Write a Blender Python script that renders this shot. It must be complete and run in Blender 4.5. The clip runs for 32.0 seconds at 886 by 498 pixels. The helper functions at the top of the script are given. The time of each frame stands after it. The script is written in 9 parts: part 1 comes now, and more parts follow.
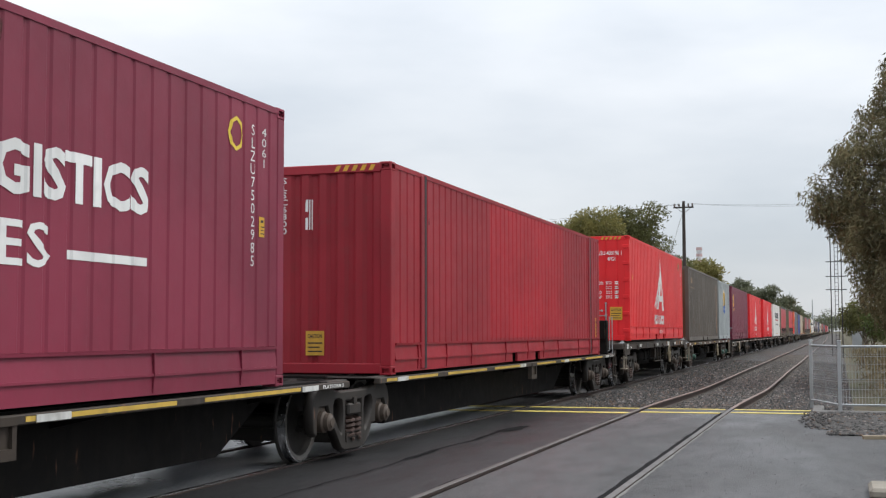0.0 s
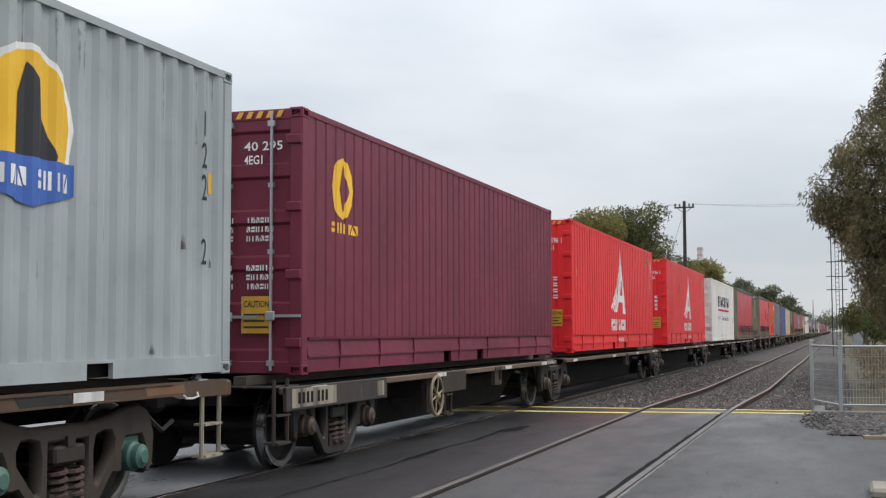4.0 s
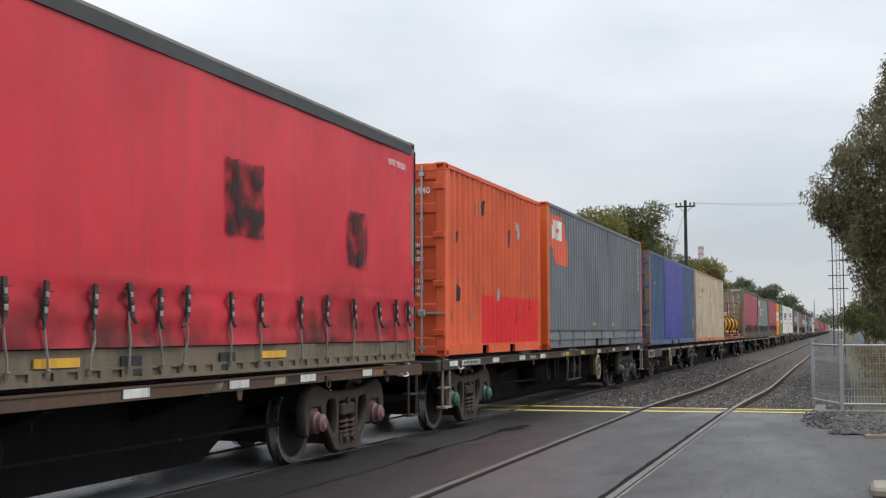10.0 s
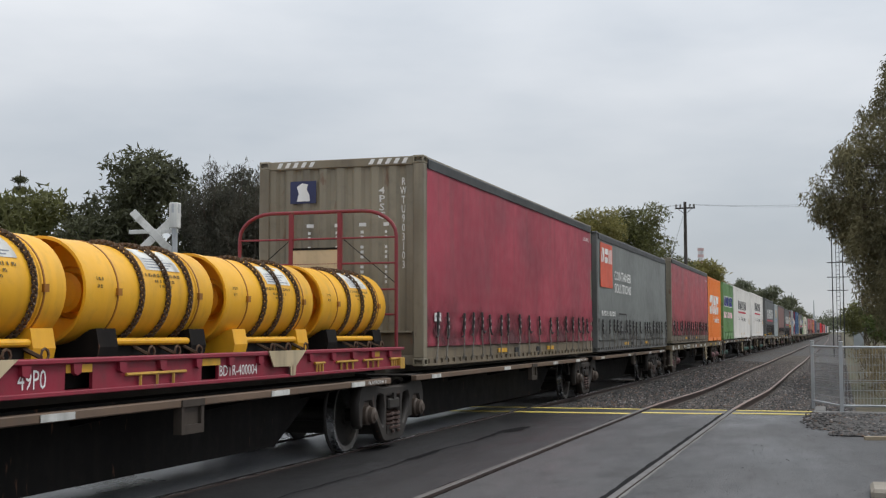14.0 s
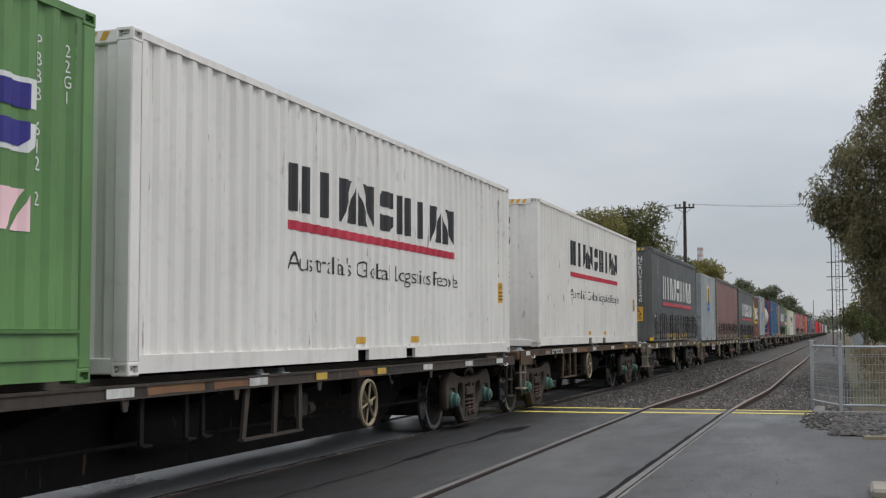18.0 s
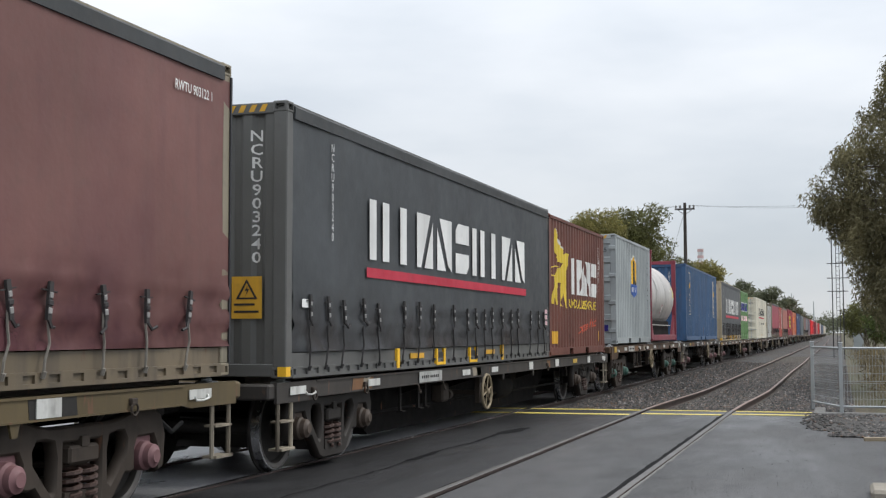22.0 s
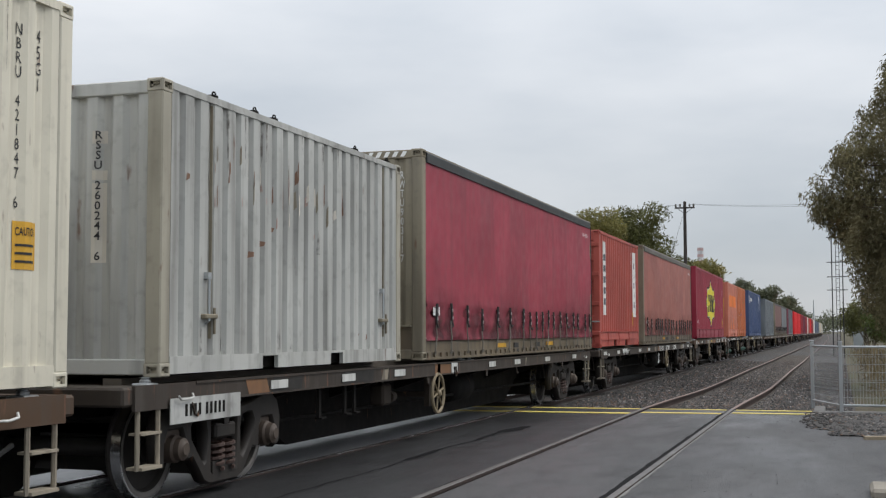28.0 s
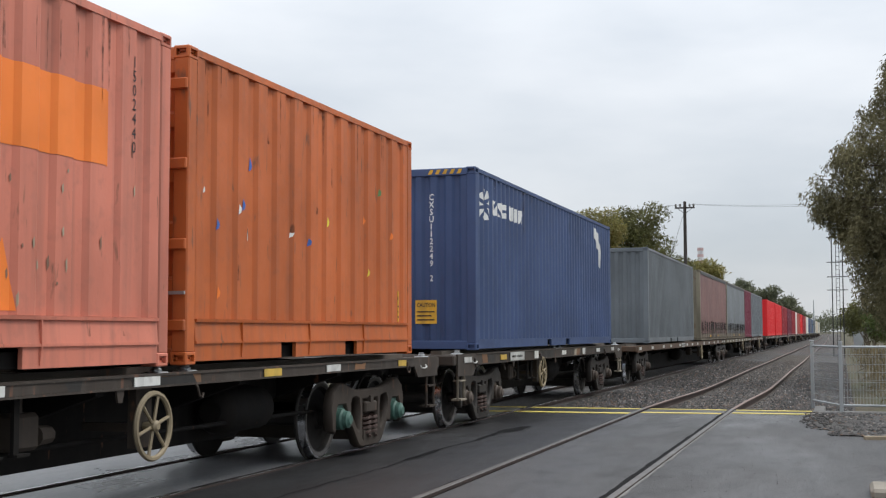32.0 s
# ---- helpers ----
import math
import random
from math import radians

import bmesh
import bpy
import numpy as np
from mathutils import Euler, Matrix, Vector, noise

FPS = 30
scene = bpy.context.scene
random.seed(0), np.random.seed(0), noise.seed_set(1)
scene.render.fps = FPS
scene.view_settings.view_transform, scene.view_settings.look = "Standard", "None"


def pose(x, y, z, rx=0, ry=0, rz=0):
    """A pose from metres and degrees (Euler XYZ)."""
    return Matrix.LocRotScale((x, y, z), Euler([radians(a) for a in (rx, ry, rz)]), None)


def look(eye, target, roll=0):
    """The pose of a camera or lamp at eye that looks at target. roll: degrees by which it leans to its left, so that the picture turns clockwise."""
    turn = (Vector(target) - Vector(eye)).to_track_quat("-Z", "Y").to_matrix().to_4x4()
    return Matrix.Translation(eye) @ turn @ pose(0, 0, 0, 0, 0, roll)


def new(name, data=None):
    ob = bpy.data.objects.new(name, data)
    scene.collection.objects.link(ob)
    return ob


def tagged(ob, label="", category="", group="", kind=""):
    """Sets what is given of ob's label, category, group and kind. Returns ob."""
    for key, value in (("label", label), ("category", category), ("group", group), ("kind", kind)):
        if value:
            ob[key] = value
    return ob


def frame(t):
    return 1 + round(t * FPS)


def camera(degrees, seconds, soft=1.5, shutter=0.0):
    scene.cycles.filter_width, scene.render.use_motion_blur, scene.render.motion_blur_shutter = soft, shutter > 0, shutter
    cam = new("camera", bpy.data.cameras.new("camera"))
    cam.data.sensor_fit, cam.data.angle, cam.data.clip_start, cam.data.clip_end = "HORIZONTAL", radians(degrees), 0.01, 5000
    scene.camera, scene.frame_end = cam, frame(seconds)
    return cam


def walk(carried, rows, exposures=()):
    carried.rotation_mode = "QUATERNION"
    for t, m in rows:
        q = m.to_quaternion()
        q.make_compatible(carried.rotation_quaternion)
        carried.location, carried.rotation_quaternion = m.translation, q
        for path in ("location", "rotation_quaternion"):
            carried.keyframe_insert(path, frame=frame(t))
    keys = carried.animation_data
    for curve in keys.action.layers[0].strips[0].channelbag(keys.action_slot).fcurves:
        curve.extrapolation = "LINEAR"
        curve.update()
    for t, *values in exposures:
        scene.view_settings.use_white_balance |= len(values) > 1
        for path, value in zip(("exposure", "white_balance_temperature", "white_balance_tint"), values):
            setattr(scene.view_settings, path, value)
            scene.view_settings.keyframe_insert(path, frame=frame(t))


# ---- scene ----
EYE = (0.0, 0.0, 1.5)


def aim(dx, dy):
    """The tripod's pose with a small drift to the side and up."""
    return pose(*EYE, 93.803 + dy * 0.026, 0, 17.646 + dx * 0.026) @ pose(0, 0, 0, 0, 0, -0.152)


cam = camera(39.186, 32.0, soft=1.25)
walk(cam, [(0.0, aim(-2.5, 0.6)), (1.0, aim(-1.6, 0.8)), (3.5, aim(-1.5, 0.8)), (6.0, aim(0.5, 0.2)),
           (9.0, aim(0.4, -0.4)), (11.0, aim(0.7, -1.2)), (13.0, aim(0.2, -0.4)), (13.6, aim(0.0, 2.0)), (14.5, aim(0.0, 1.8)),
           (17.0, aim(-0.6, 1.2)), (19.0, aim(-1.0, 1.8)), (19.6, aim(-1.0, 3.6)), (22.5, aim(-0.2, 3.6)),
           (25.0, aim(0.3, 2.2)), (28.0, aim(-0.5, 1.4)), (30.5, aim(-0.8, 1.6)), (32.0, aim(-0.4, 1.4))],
     exposures=[(0.0, 0.12), (2.0, 0.13), (3.0, 0.18), (3.5, 0.12), (6.0, -0.09), (7.0, -0.18), (8.0, -0.18), (9.0, -0.08), (11.0, 0.08), (12.0, 0.11), (12.6, 0.02), (13.0, -0.08), (14.0, -0.2), (17.0, -0.22), (18.0, -0.28), (19.0, -0.28), (20.0, -0.16),
                (22.0, 0.1), (22.5, 0.08), (24.0, -0.04), (25.0, 0.12), (28.0, -0.14), (29.0, 0.0), (30.0, 0.05), (31.0, 0.1), (32.0, 0.05)])

# the train's way in metres towards the camera, every two seconds
WAY = [0.0, 28.038, 56.742, 85.948, 115.517, 145.338, 175.33, 205.445, 235.658, 265.969, 296.395, 326.961,
       357.693, 388.604, 419.681, 450.87, 482.06]


def gone(t):
    """How far the train has gone at t seconds."""
    i = min(int(t / 2), 15)
    k = t / 2 - i
    a, b = WAY[i], WAY[i + 1]
    m0 = (WAY[i + 1] - WAY[i - 1]) / 2 if i else 27.8
    m1 = (WAY[i + 2] - WAY[i]) / 2 if i < 15 else 31.2
    return (2 * k ** 3 - 3 * k * k + 1) * a + (k ** 3 - 2 * k * k + k) * m0 + (3 * k * k - 2 * k ** 3) * b + (k ** 3 - k * k) * m1


XT = -6.68    # centre of the train's track
XB = -2.83    # centre of the broad-gauge track
BASE = 1.045  # underside of the containers

# ---------------------------------------------------------------- light
world = bpy.data.worlds.new("sky")
scene.world = world
world.use_nodes = True
wn, wl = world.node_tree.nodes, world.node_tree.links
wn.clear()
w_out = wn.new("ShaderNodeOutputWorld")
w_mix = wn.new("ShaderNodeMixShader")
w_mix.inputs[0].default_value = 0.9
w_sky = wn.new("ShaderNodeTexSky")
w_sky.sky_type, w_sky.sun_disc = "NISHITA", False
w_sky.sun_elevation, w_sky.sun_rotation = radians(52), radians(52)
w_b1, w_b2 = wn.new("ShaderNodeBackground"), wn.new("ShaderNodeBackground")
w_b1.inputs[1].default_value = 0.12
w_tc = wn.new("ShaderNodeTexCoord")
w_map = wn.new("ShaderNodeMapping")
w_map.inputs["Scale"].default_value = (1.0, 1.0, 3.2)
w_noise = wn.new("ShaderNodeTexNoise")
w_noise.inputs["Scale"].default_value, w_noise.inputs["Detail"].default_value = 2.6, 5.0
w_noise.inputs["Roughness"].default_value = 0.5
w_ramp = wn.new("ShaderNodeValToRGB")
w_ramp.color_ramp.elements[0].position, w_ramp.color_ramp.elements[0].color = 0.32, (0.53, 0.575, 0.63, 1)
w_ramp.color_ramp.elements[1].position, w_ramp.color_ramp.elements[1].color = 0.70, (0.78, 0.80, 0.83, 1)
w_sep = wn.new("ShaderNodeSeparateXYZ")
w_up = wn.new("ShaderNodeMapRange")   # overcast: the zenith about three times the horizon
w_up.inputs["From Min"].default_value, w_up.inputs["From Max"].default_value = 0.0, 1.0
w_up.inputs["To Min"].default_value, w_up.inputs["To Max"].default_value = 0.88, 2.65
wl.new(w_tc.outputs["Generated"], w_map.inputs["Vector"])
wl.new(w_map.outputs[0], w_noise.inputs["Vector"])
wl.new(w_noise.outputs["Fac"], w_ramp.inputs[0])
wl.new(w_tc.outputs["Generated"], w_sep.inputs[0])
wl.new(w_sep.outputs["Z"], w_up.inputs["Value"])
wl.new(w_sky.outputs[0], w_b1.inputs[0])
wl.new(w_ramp.outputs[0], w_b2.inputs[0])
wl.new(w_up.outputs[0], w_b2.inputs[1])
wl.new(w_b1.outputs[0], w_mix.inputs[1])
wl.new(w_b2.outputs[0], w_mix.inputs[2])
wl.new(w_mix.outputs[0], w_out.inputs[0])

sun_data = bpy.data.lights.new("sun", "SUN")
sun_data.energy, sun_data.angle, sun_data.color = 1.5, radians(20), (1.0, 0.96, 0.90)
sun = new("sun", sun_data)
sun.matrix_world = look((32, 25, 52), (0, 0, 0))

# ---------------------------------------------------------------- materials


def lin(*c):
    """Linear colour from the 0-255 values of a paint chip."""
    return tuple((v / 255 / 12.92) if v <= 10 else ((v / 255 + 0.055) / 1.055) ** 2.4 for v in c)


MATS = {}


def paint(key, rgb, rough=0.5, metal=0.0, fade=0.14, grime=0.3, rust=0.0, streak=0.35, grain=8.0, bump=0.08, dirt=(0.07, 0.06, 0.05), spec=0.4, blotch=None):
    """A weathered surface: broad fading, vertical grime, rust flecks and fine relief."""
    if key in MATS:
        return MATS[key]
    m = bpy.data.materials.new(key)
    m.use_nodes = True
    n, l = m.node_tree.nodes, m.node_tree.links
    b = n["Principled BSDF"]
    b.inputs["Metallic"].default_value = metal
    b.inputs["Specular IOR Level"].default_value = spec
    tc = n.new("ShaderNodeTexCoord")
    seed = n.new("ShaderNodeObjectInfo")
    off = n.new("ShaderNodeVectorMath")
    off.operation = "ADD"
    sc = n.new("ShaderNodeMath")
    sc.operation = "MULTIPLY"
    sc.inputs[1].default_value = 37.0
    l.new(seed.outputs["Random"], sc.inputs[0])
    l.new(tc.outputs["Object"], off.inputs[0])
    l.new(sc.outputs[0], off.inputs[1])

    def noise_of(scale, stretch, detail=4.0):
        mp = n.new("ShaderNodeMapping")
        mp.inputs["Scale"].default_value = stretch
        nz = n.new("ShaderNodeTexNoise")
        nz.inputs["Scale"].default_value, nz.inputs["Detail"].default_value = scale, detail
        l.new(off.outputs[0], mp.inputs["Vector"])
        l.new(mp.outputs[0], nz.inputs["Vector"])
        return nz.outputs["Fac"]

    def mixed(fac, a, c, lo, hi, amount):
        mr = n.new("ShaderNodeMapRange")
        mr.inputs["From Min"].default_value, mr.inputs["From Max"].default_value = lo, hi
        mr.inputs["To Max"].default_value = amount
        l.new(fac, mr.inputs["Value"])
        mx = n.new("ShaderNodeMix")
        mx.data_type = "RGBA"
        l.new(mr.outputs[0], mx.inputs["Factor"])
        for k, v in ((6, a), (7, c)):
            if isinstance(v, tuple):
                mx.inputs[k].default_value = (*v, 1)
            else:
                l.new(v, mx.inputs[k])
        return mx.outputs[2], mr.outputs[0]

    grey = sum(rgb) / 3
    pale = tuple(min(1, c * (1 + fade) + 0.25 * fade * grey) for c in rgb)
    deep = tuple(c * (1 - fade) for c in rgb)
    col, _ = mixed(noise_of(0.7, (1, 1, 1), 3.0), deep, pale, 0.35, 0.65, 1.0)
    if grime:
        col, _ = mixed(noise_of(1.6, (2.5, 4.0, 0.22)), col, dirt, 0.48, 0.85, grime * streak * 2)
        col, _ = mixed(noise_of(grain, (1, 1, 1), 6.0), col, dirt, 0.55, 0.8, grime * 0.6)
    if blotch:
        col, _ = mixed(noise_of(0.8, (1.0, 1.0, 0.7), 7.0), col, blotch, 0.50, 0.74, 0.62)
        col, _ = mixed(noise_of(3.0, (1.0, 1.4, 0.25), 6.0), col, blotch, 0.56, 0.80, 0.4)
    if rust:
        col, f = mixed(noise_of(6.5, (1.0, 1.8, 0.4), 8.0), col, (0.15, 0.075, 0.045), 0.68 - 0.10 * rust, 0.76 - 0.10 * rust, 0.75)
    l.new(col, b.inputs["Base Color"])
    mr = n.new("ShaderNodeMapRange")
    mr.inputs["To Min"].default_value, mr.inputs["To Max"].default_value = max(0.05, rough - 0.12), min(1, rough + 0.14)
    l.new(noise_of(grain * 0.6, (1, 1, 1)), mr.inputs["Value"])
    l.new(mr.outputs[0], b.inputs["Roughness"])
    if bump:
        bp = n.new("ShaderNodeBump")
        bp.inputs["Strength"].default_value, bp.inputs["Distance"].default_value = bump, 0.02
        l.new(noise_of(grain * 2.2, (1, 1, 1), 5.0), bp.inputs["Height"])
        l.new(bp.outputs[0], b.inputs["Normal"])
    MATS[key] = m
    return m


STEEL_DARK = paint("dark_underframe_steel", (0.011, 0.010, 0.0095), 0.8, grime=0.5, dirt=(0.03, 0.024, 0.019), rust=0.1, spec=0.12)
STEEL_BOGIE = paint("dusty_cast_steel", (0.050, 0.039, 0.031), 0.7, grime=0.75, rust=0.3, dirt=(0.016, 0.014, 0.012), spec=0.25, grain=5)
STEEL_SOOTY = paint("oily_cast_steel", (0.026, 0.022, 0.019), 0.6, grime=0.7, rust=0.3, dirt=(0.05, 0.04, 0.032), spec=0.35, grain=5)
STEEL_WHEEL = paint("worn_wheel_steel", (0.028, 0.025, 0.023), 0.6, 0.2, grime=0.4, spec=0.25)
STEEL_RIM = paint("dull_rim_steel", (0.15, 0.14, 0.13), 0.5, 0.4, grime=0.5, grain=6)
STEEL_TREAD = paint("bright_tread_steel", (0.55, 0.55, 0.56), 0.25, 1.0, grime=0.1, bump=0.02)
GALV = paint("galvanised_steel", (0.42, 0.44, 0.45), 0.45, 0.6, grime=0.2, grain=14)
RUBBER = paint("black_rubber", (0.02, 0.02, 0.02), 0.8, grime=0.2)
WHITE_PLATE = paint("white_marker_plate", (0.60, 0.60, 0.57), 0.5, grime=0.6, streak=0.6)
WHITE_INK = paint("white_marking_paint", (0.74, 0.74, 0.72), 0.55, grime=0.18)
BLACK_INK = paint("black_marking_paint", (0.025, 0.025, 0.028), 0.55, grime=0.1)
RED_INK = paint("red_stripe_paint", (0.50, 0.025, 0.055), 0.5, grime=0.15)
YELLOW_INK = paint("yellow_label_vinyl", (0.66, 0.36, 0.03), 0.5, grime=0.4, streak=0.6)
SPRING_RED = paint("rust_red_spring", (0.075, 0.045, 0.037), 0.6, grime=0.4)
CAP_GREEN = paint("green_bearing_cap", (0.055, 0.125, 0.10), 0.55, grime=0.4)
CAP_BROWN = paint("brown_bearing_cap", (0.075, 0.055, 0.042), 0.6, grime=0.4)
CAP_PINK = paint("faded_pink_bearing_cap", (0.18, 0.09, 0.095), 0.6, grime=0.4)
HANDWHEEL = paint("cream_handwheel_paint", (0.25, 0.20, 0.125), 0.55, grime=0.3)
SILLS = [paint("rusty_brown_side_sill", (0.082, 0.046, 0.025), 0.7, grime=0.7, rust=0.7, grain=3, streak=0.7),
         paint("dark_brown_side_sill", (0.040, 0.030, 0.023), 0.7, grime=0.7, rust=0.6, grain=3, streak=0.7),
         paint("mustard_stained_side_sill", (0.105, 0.078, 0.038), 0.7, grime=0.75, rust=0.6, grain=3, dirt=(0.05, 0.04, 0.03)),
         paint("grey_side_sill", (0.040, 0.035, 0.031), 0.65, grime=0.6, rust=0.5, grain=4)]
SILL_YELLOW = paint("yellow_striped_side_sill", (0.55, 0.36, 0.06), 0.6, grime=0.6, grain=5, dirt=(0.06, 0.05, 0.04))
SILL_PACK = paint("tan_worn_side_sill", (0.135, 0.088, 0.058), 0.6, grime=0.6, rust=0.5, grain=3)
DECK = paint("weathered_deck_plate", (0.085, 0.07, 0.056), 0.7, grime=0.5, rust=0.4, grain=5)

# ---------------------------------------------------------------- mesh helpers


class Shape:
    """Gathers simple solids into one mesh."""

    def __init__(self):
        self.v, self.f = [], []

    def add(self, verts, faces):
        k = len(self.v)
        self.v += [tuple(p) for p in verts]
        self.f += [tuple(i + k for i in q) for q in faces]
        return self

    def box(self, x0, x1, y0, y1, z0, z1):
        return self.add([(x, y, z) for z in (z0, z1) for y in (y0, y1) for x in (x0, x1)],
                        [(0, 2, 3, 1), (4, 5, 7, 6), (0, 1, 5, 4), (2, 6, 7, 3), (0, 4, 6, 2), (1, 3, 7, 5)])

    def soft(self, x0, x1, y0, y1, z0, z1, r=0.012):
        """A box with chamfered upright and lying edges."""
        r = min(r, (x1 - x0) / 3, (y1 - y0) / 3, (z1 - z0) / 3)
        bm = bmesh.new()
        bmesh.ops.create_cube(bm, size=1.0)
        for v in bm.verts:
            v.co = ((x0 + x1) / 2 + v.co.x * (x1 - x0), (y0 + y1) / 2 + v.co.y * (y1 - y0), (z0 + z1) / 2 + v.co.z * (z1 - z0))
        bmesh.ops.bevel(bm, geom=bm.edges[:], offset=r, segments=1, affect="EDGES", profile=0.5)
        bm.verts.index_update()
        self.add([v.co[:] for v in bm.verts], [[v.index for v in f.verts] for f in bm.faces])
        bm.free()
        return self

    def turned(self, profile, axis="x", at=(0, 0, 0), seg=20, caps=True):
        """A solid of revolution: (along, radius) pairs."""
        vs, fs = [], []
        for a, r in profile:
            for i in range(seg):
                t = 2 * math.pi * i / seg
                c, s = r * math.cos(t), r * math.sin(t)
                vs.append({"x": (at[0] + a, at[1] + c, at[2] + s), "y": (at[0] + s, at[1] + a, at[2] + c),
                           "z": (at[0] + c, at[1] + s, at[2] + a)}[axis])
        for j in range(len(profile) - 1):
            for i in range(seg):
                k = (i + 1) % seg
                fs.append((j * seg + i, j * seg + k, (j + 1) * seg + k, (j + 1) * seg + i))
        if caps:
            fs.append(tuple(reversed(range(seg))))
            fs.append(tuple((len(profile) - 1) * seg + i for i in range(seg)))
        return self.add(vs, fs)

    def rod(self, a, b, r, seg=8, r2=None):
        return self.pipe([a, b], r, seg, r2)

    def pipe(self, path, r, seg=8, r2=None):
        path = [Vector(p) for p in path]
        vs, fs = [], []
        side = None
        for j, p in enumerate(path):
            d = (path[min(j + 1, len(path) - 1)] - path[max(j - 1, 0)]).normalized()
            if side is None:
                side = d.orthogonal().normalized()
            side = (side - d * side.dot(d)).normalized()
            up = d.cross(side)
            rr = r if r2 is None else r + (r2 - r) * j / (len(path) - 1)
            for i in range(seg):
                t = 2 * math.pi * i / seg
                vs.append(p + (side * math.cos(t) + up * math.sin(t)) * rr)
        for j in range(len(path) - 1):
            for i in range(seg):
                k = (i + 1) % seg
                fs.append((j * seg + i, j * seg + k, (j + 1) * seg + k, (j + 1) * seg + i))
        fs.append(tuple(reversed(range(seg))))
        fs.append(tuple((len(path) - 1) * seg + i for i in range(seg)))
        return self.add(vs, fs)

    def prism(self, outline, axis, a, b):
        """An outline in the plane across axis, from a to b. Outline pairs: (y, z) for x, (x, z) for y, (x, y) for z."""
        n = len(outline)
        put = {"x": lambda p, t: (t, p[0], p[1]), "y": lambda p, t: (p[0], t, p[1]), "z": lambda p, t: (p[0], p[1], t)}[axis]
        vs = [put(p, a) for p in outline] + [put(p, b) for p in outline]
        fs = [tuple(range(n)), tuple(reversed(range(n, 2 * n)))]
        fs += [(i, i + n, (i + 1) % n + n, (i + 1) % n) for i in range(n)]
        return self.add(vs, fs)

    def ring(self, centre, R, r, axis="x", seg=24, sub=8):
        path = []
        for i in range(seg + 1):
            t = 2 * math.pi * i / seg
            c, s = R * math.cos(t), R * math.sin(t)
            o = {"x": (0, c, s), "y": (c, 0, s), "z": (c, s, 0)}[axis]
            path.append((centre[0] + o[0], centre[1] + o[1], centre[2] + o[2]))
        return self.pipe(path, r, sub)

    def mesh(self, name, smooth=False):
        me = bpy.data.meshes.new(name)
        me.from_pydata(self.v, [], self.f)
        bm = bmesh.new()
        bm.from_mesh(me)
        bmesh.ops.recalc_face_normals(bm, faces=bm.faces[:])
        bm.to_mesh(me)
        bm.free()
        if smooth:
            me.shade_smooth()
            me.set_sharp_from_angle(angle=radians(35))
        return me


def part(name, data, material, parent=None, label="", m=None):
    """Links one mesh as one object under a thing or a part."""
    if isinstance(data, Shape):
        data = data.mesh(name)
    ob = new(name, data)
    if len(data.materials) == 0:
        data.materials.append(material)
    if data.materials[0] is not material:
        ob.material_slots[0].link = "OBJECT"
        ob.material_slots[0].material = material
    if parent is not None:
        ob.parent = parent
    if m is not None:
        ob.matrix_basis = m
    if label:
        ob["label"] = label
    return ob


def thing(name, label, category, m=None, group="", kind=""):
    ob = new(name)
    ob.empty_display_size = 0.3
    if m is not None:
        ob.matrix_basis = m
    return tagged(ob, label, category, group, kind)


CACHE = {}


def cached(key, make):
    if key not in CACHE:
        CACHE[key] = make()
    return CACHE[key]


def flat_mesh(loops, extrude=0.0, bevel=0.0):
    """Closed outlines (holes inside others are cut out) as a mesh in the xy plane."""
    cu = bpy.data.curves.new("outline", "CURVE")
    cu.dimensions, cu.fill_mode, cu.extrude, cu.bevel_depth, cu.bevel_resolution = "2D", "BOTH", extrude, bevel, 0
    for lp in loops:
        sp = cu.splines.new("POLY")
        sp.points.add(len(lp) - 1)
        for p, q in zip(sp.points, lp):
            p.co = (q[0], q[1], 0, 1)
        sp.use_cyclic_u = True
    ob = bpy.data.objects.new("outline", cu)
    me = bpy.data.meshes.new_from_object(ob)
    bpy.data.objects.remove(ob)
    bpy.data.curves.remove(cu)
    return me


def text_tris(body, u0, v0, u1, v1, bold=0.012, upright=False):
    """The built-in font's letters as triangles that fill a box. upright: letters one below another."""
    cu = bpy.data.curves.new("letters", "FONT")
    cu.body, cu.resolution_u, cu.offset = ("\n".join(body) if upright else body), 2, bold
    if upright:
        cu.space_line, cu.align_x = 0.86, "CENTER"
    ob = bpy.data.objects.new("letters", cu)
    me = bpy.data.meshes.new_from_object(ob)
    tris = tris_of(me)
    bpy.data.objects.remove(ob)
    bpy.data.curves.remove(cu)
    bpy.data.meshes.remove(me)
    if not tris:
        return []
    a = np.array(tris)
    lo, hi = a.reshape(-1, 2).min(0), a.reshape(-1, 2).max(0)
    k = np.array([(u1 - u0) / (hi[0] - lo[0]), (v1 - v0) / (hi[1] - lo[1])])
    return [[(u0 + (p[0] - lo[0]) * k[0], v0 + (p[1] - lo[1]) * k[1]) for p in t] for t in tris]


def tris_of(me):
    me.calc_loop_triangles()
    return [[me.vertices[i].co[:2] for i in t.vertices] for t in me.loop_triangles]


class Tris(list):
    """Triangles that remember the outlines they fill."""
    loops = ()


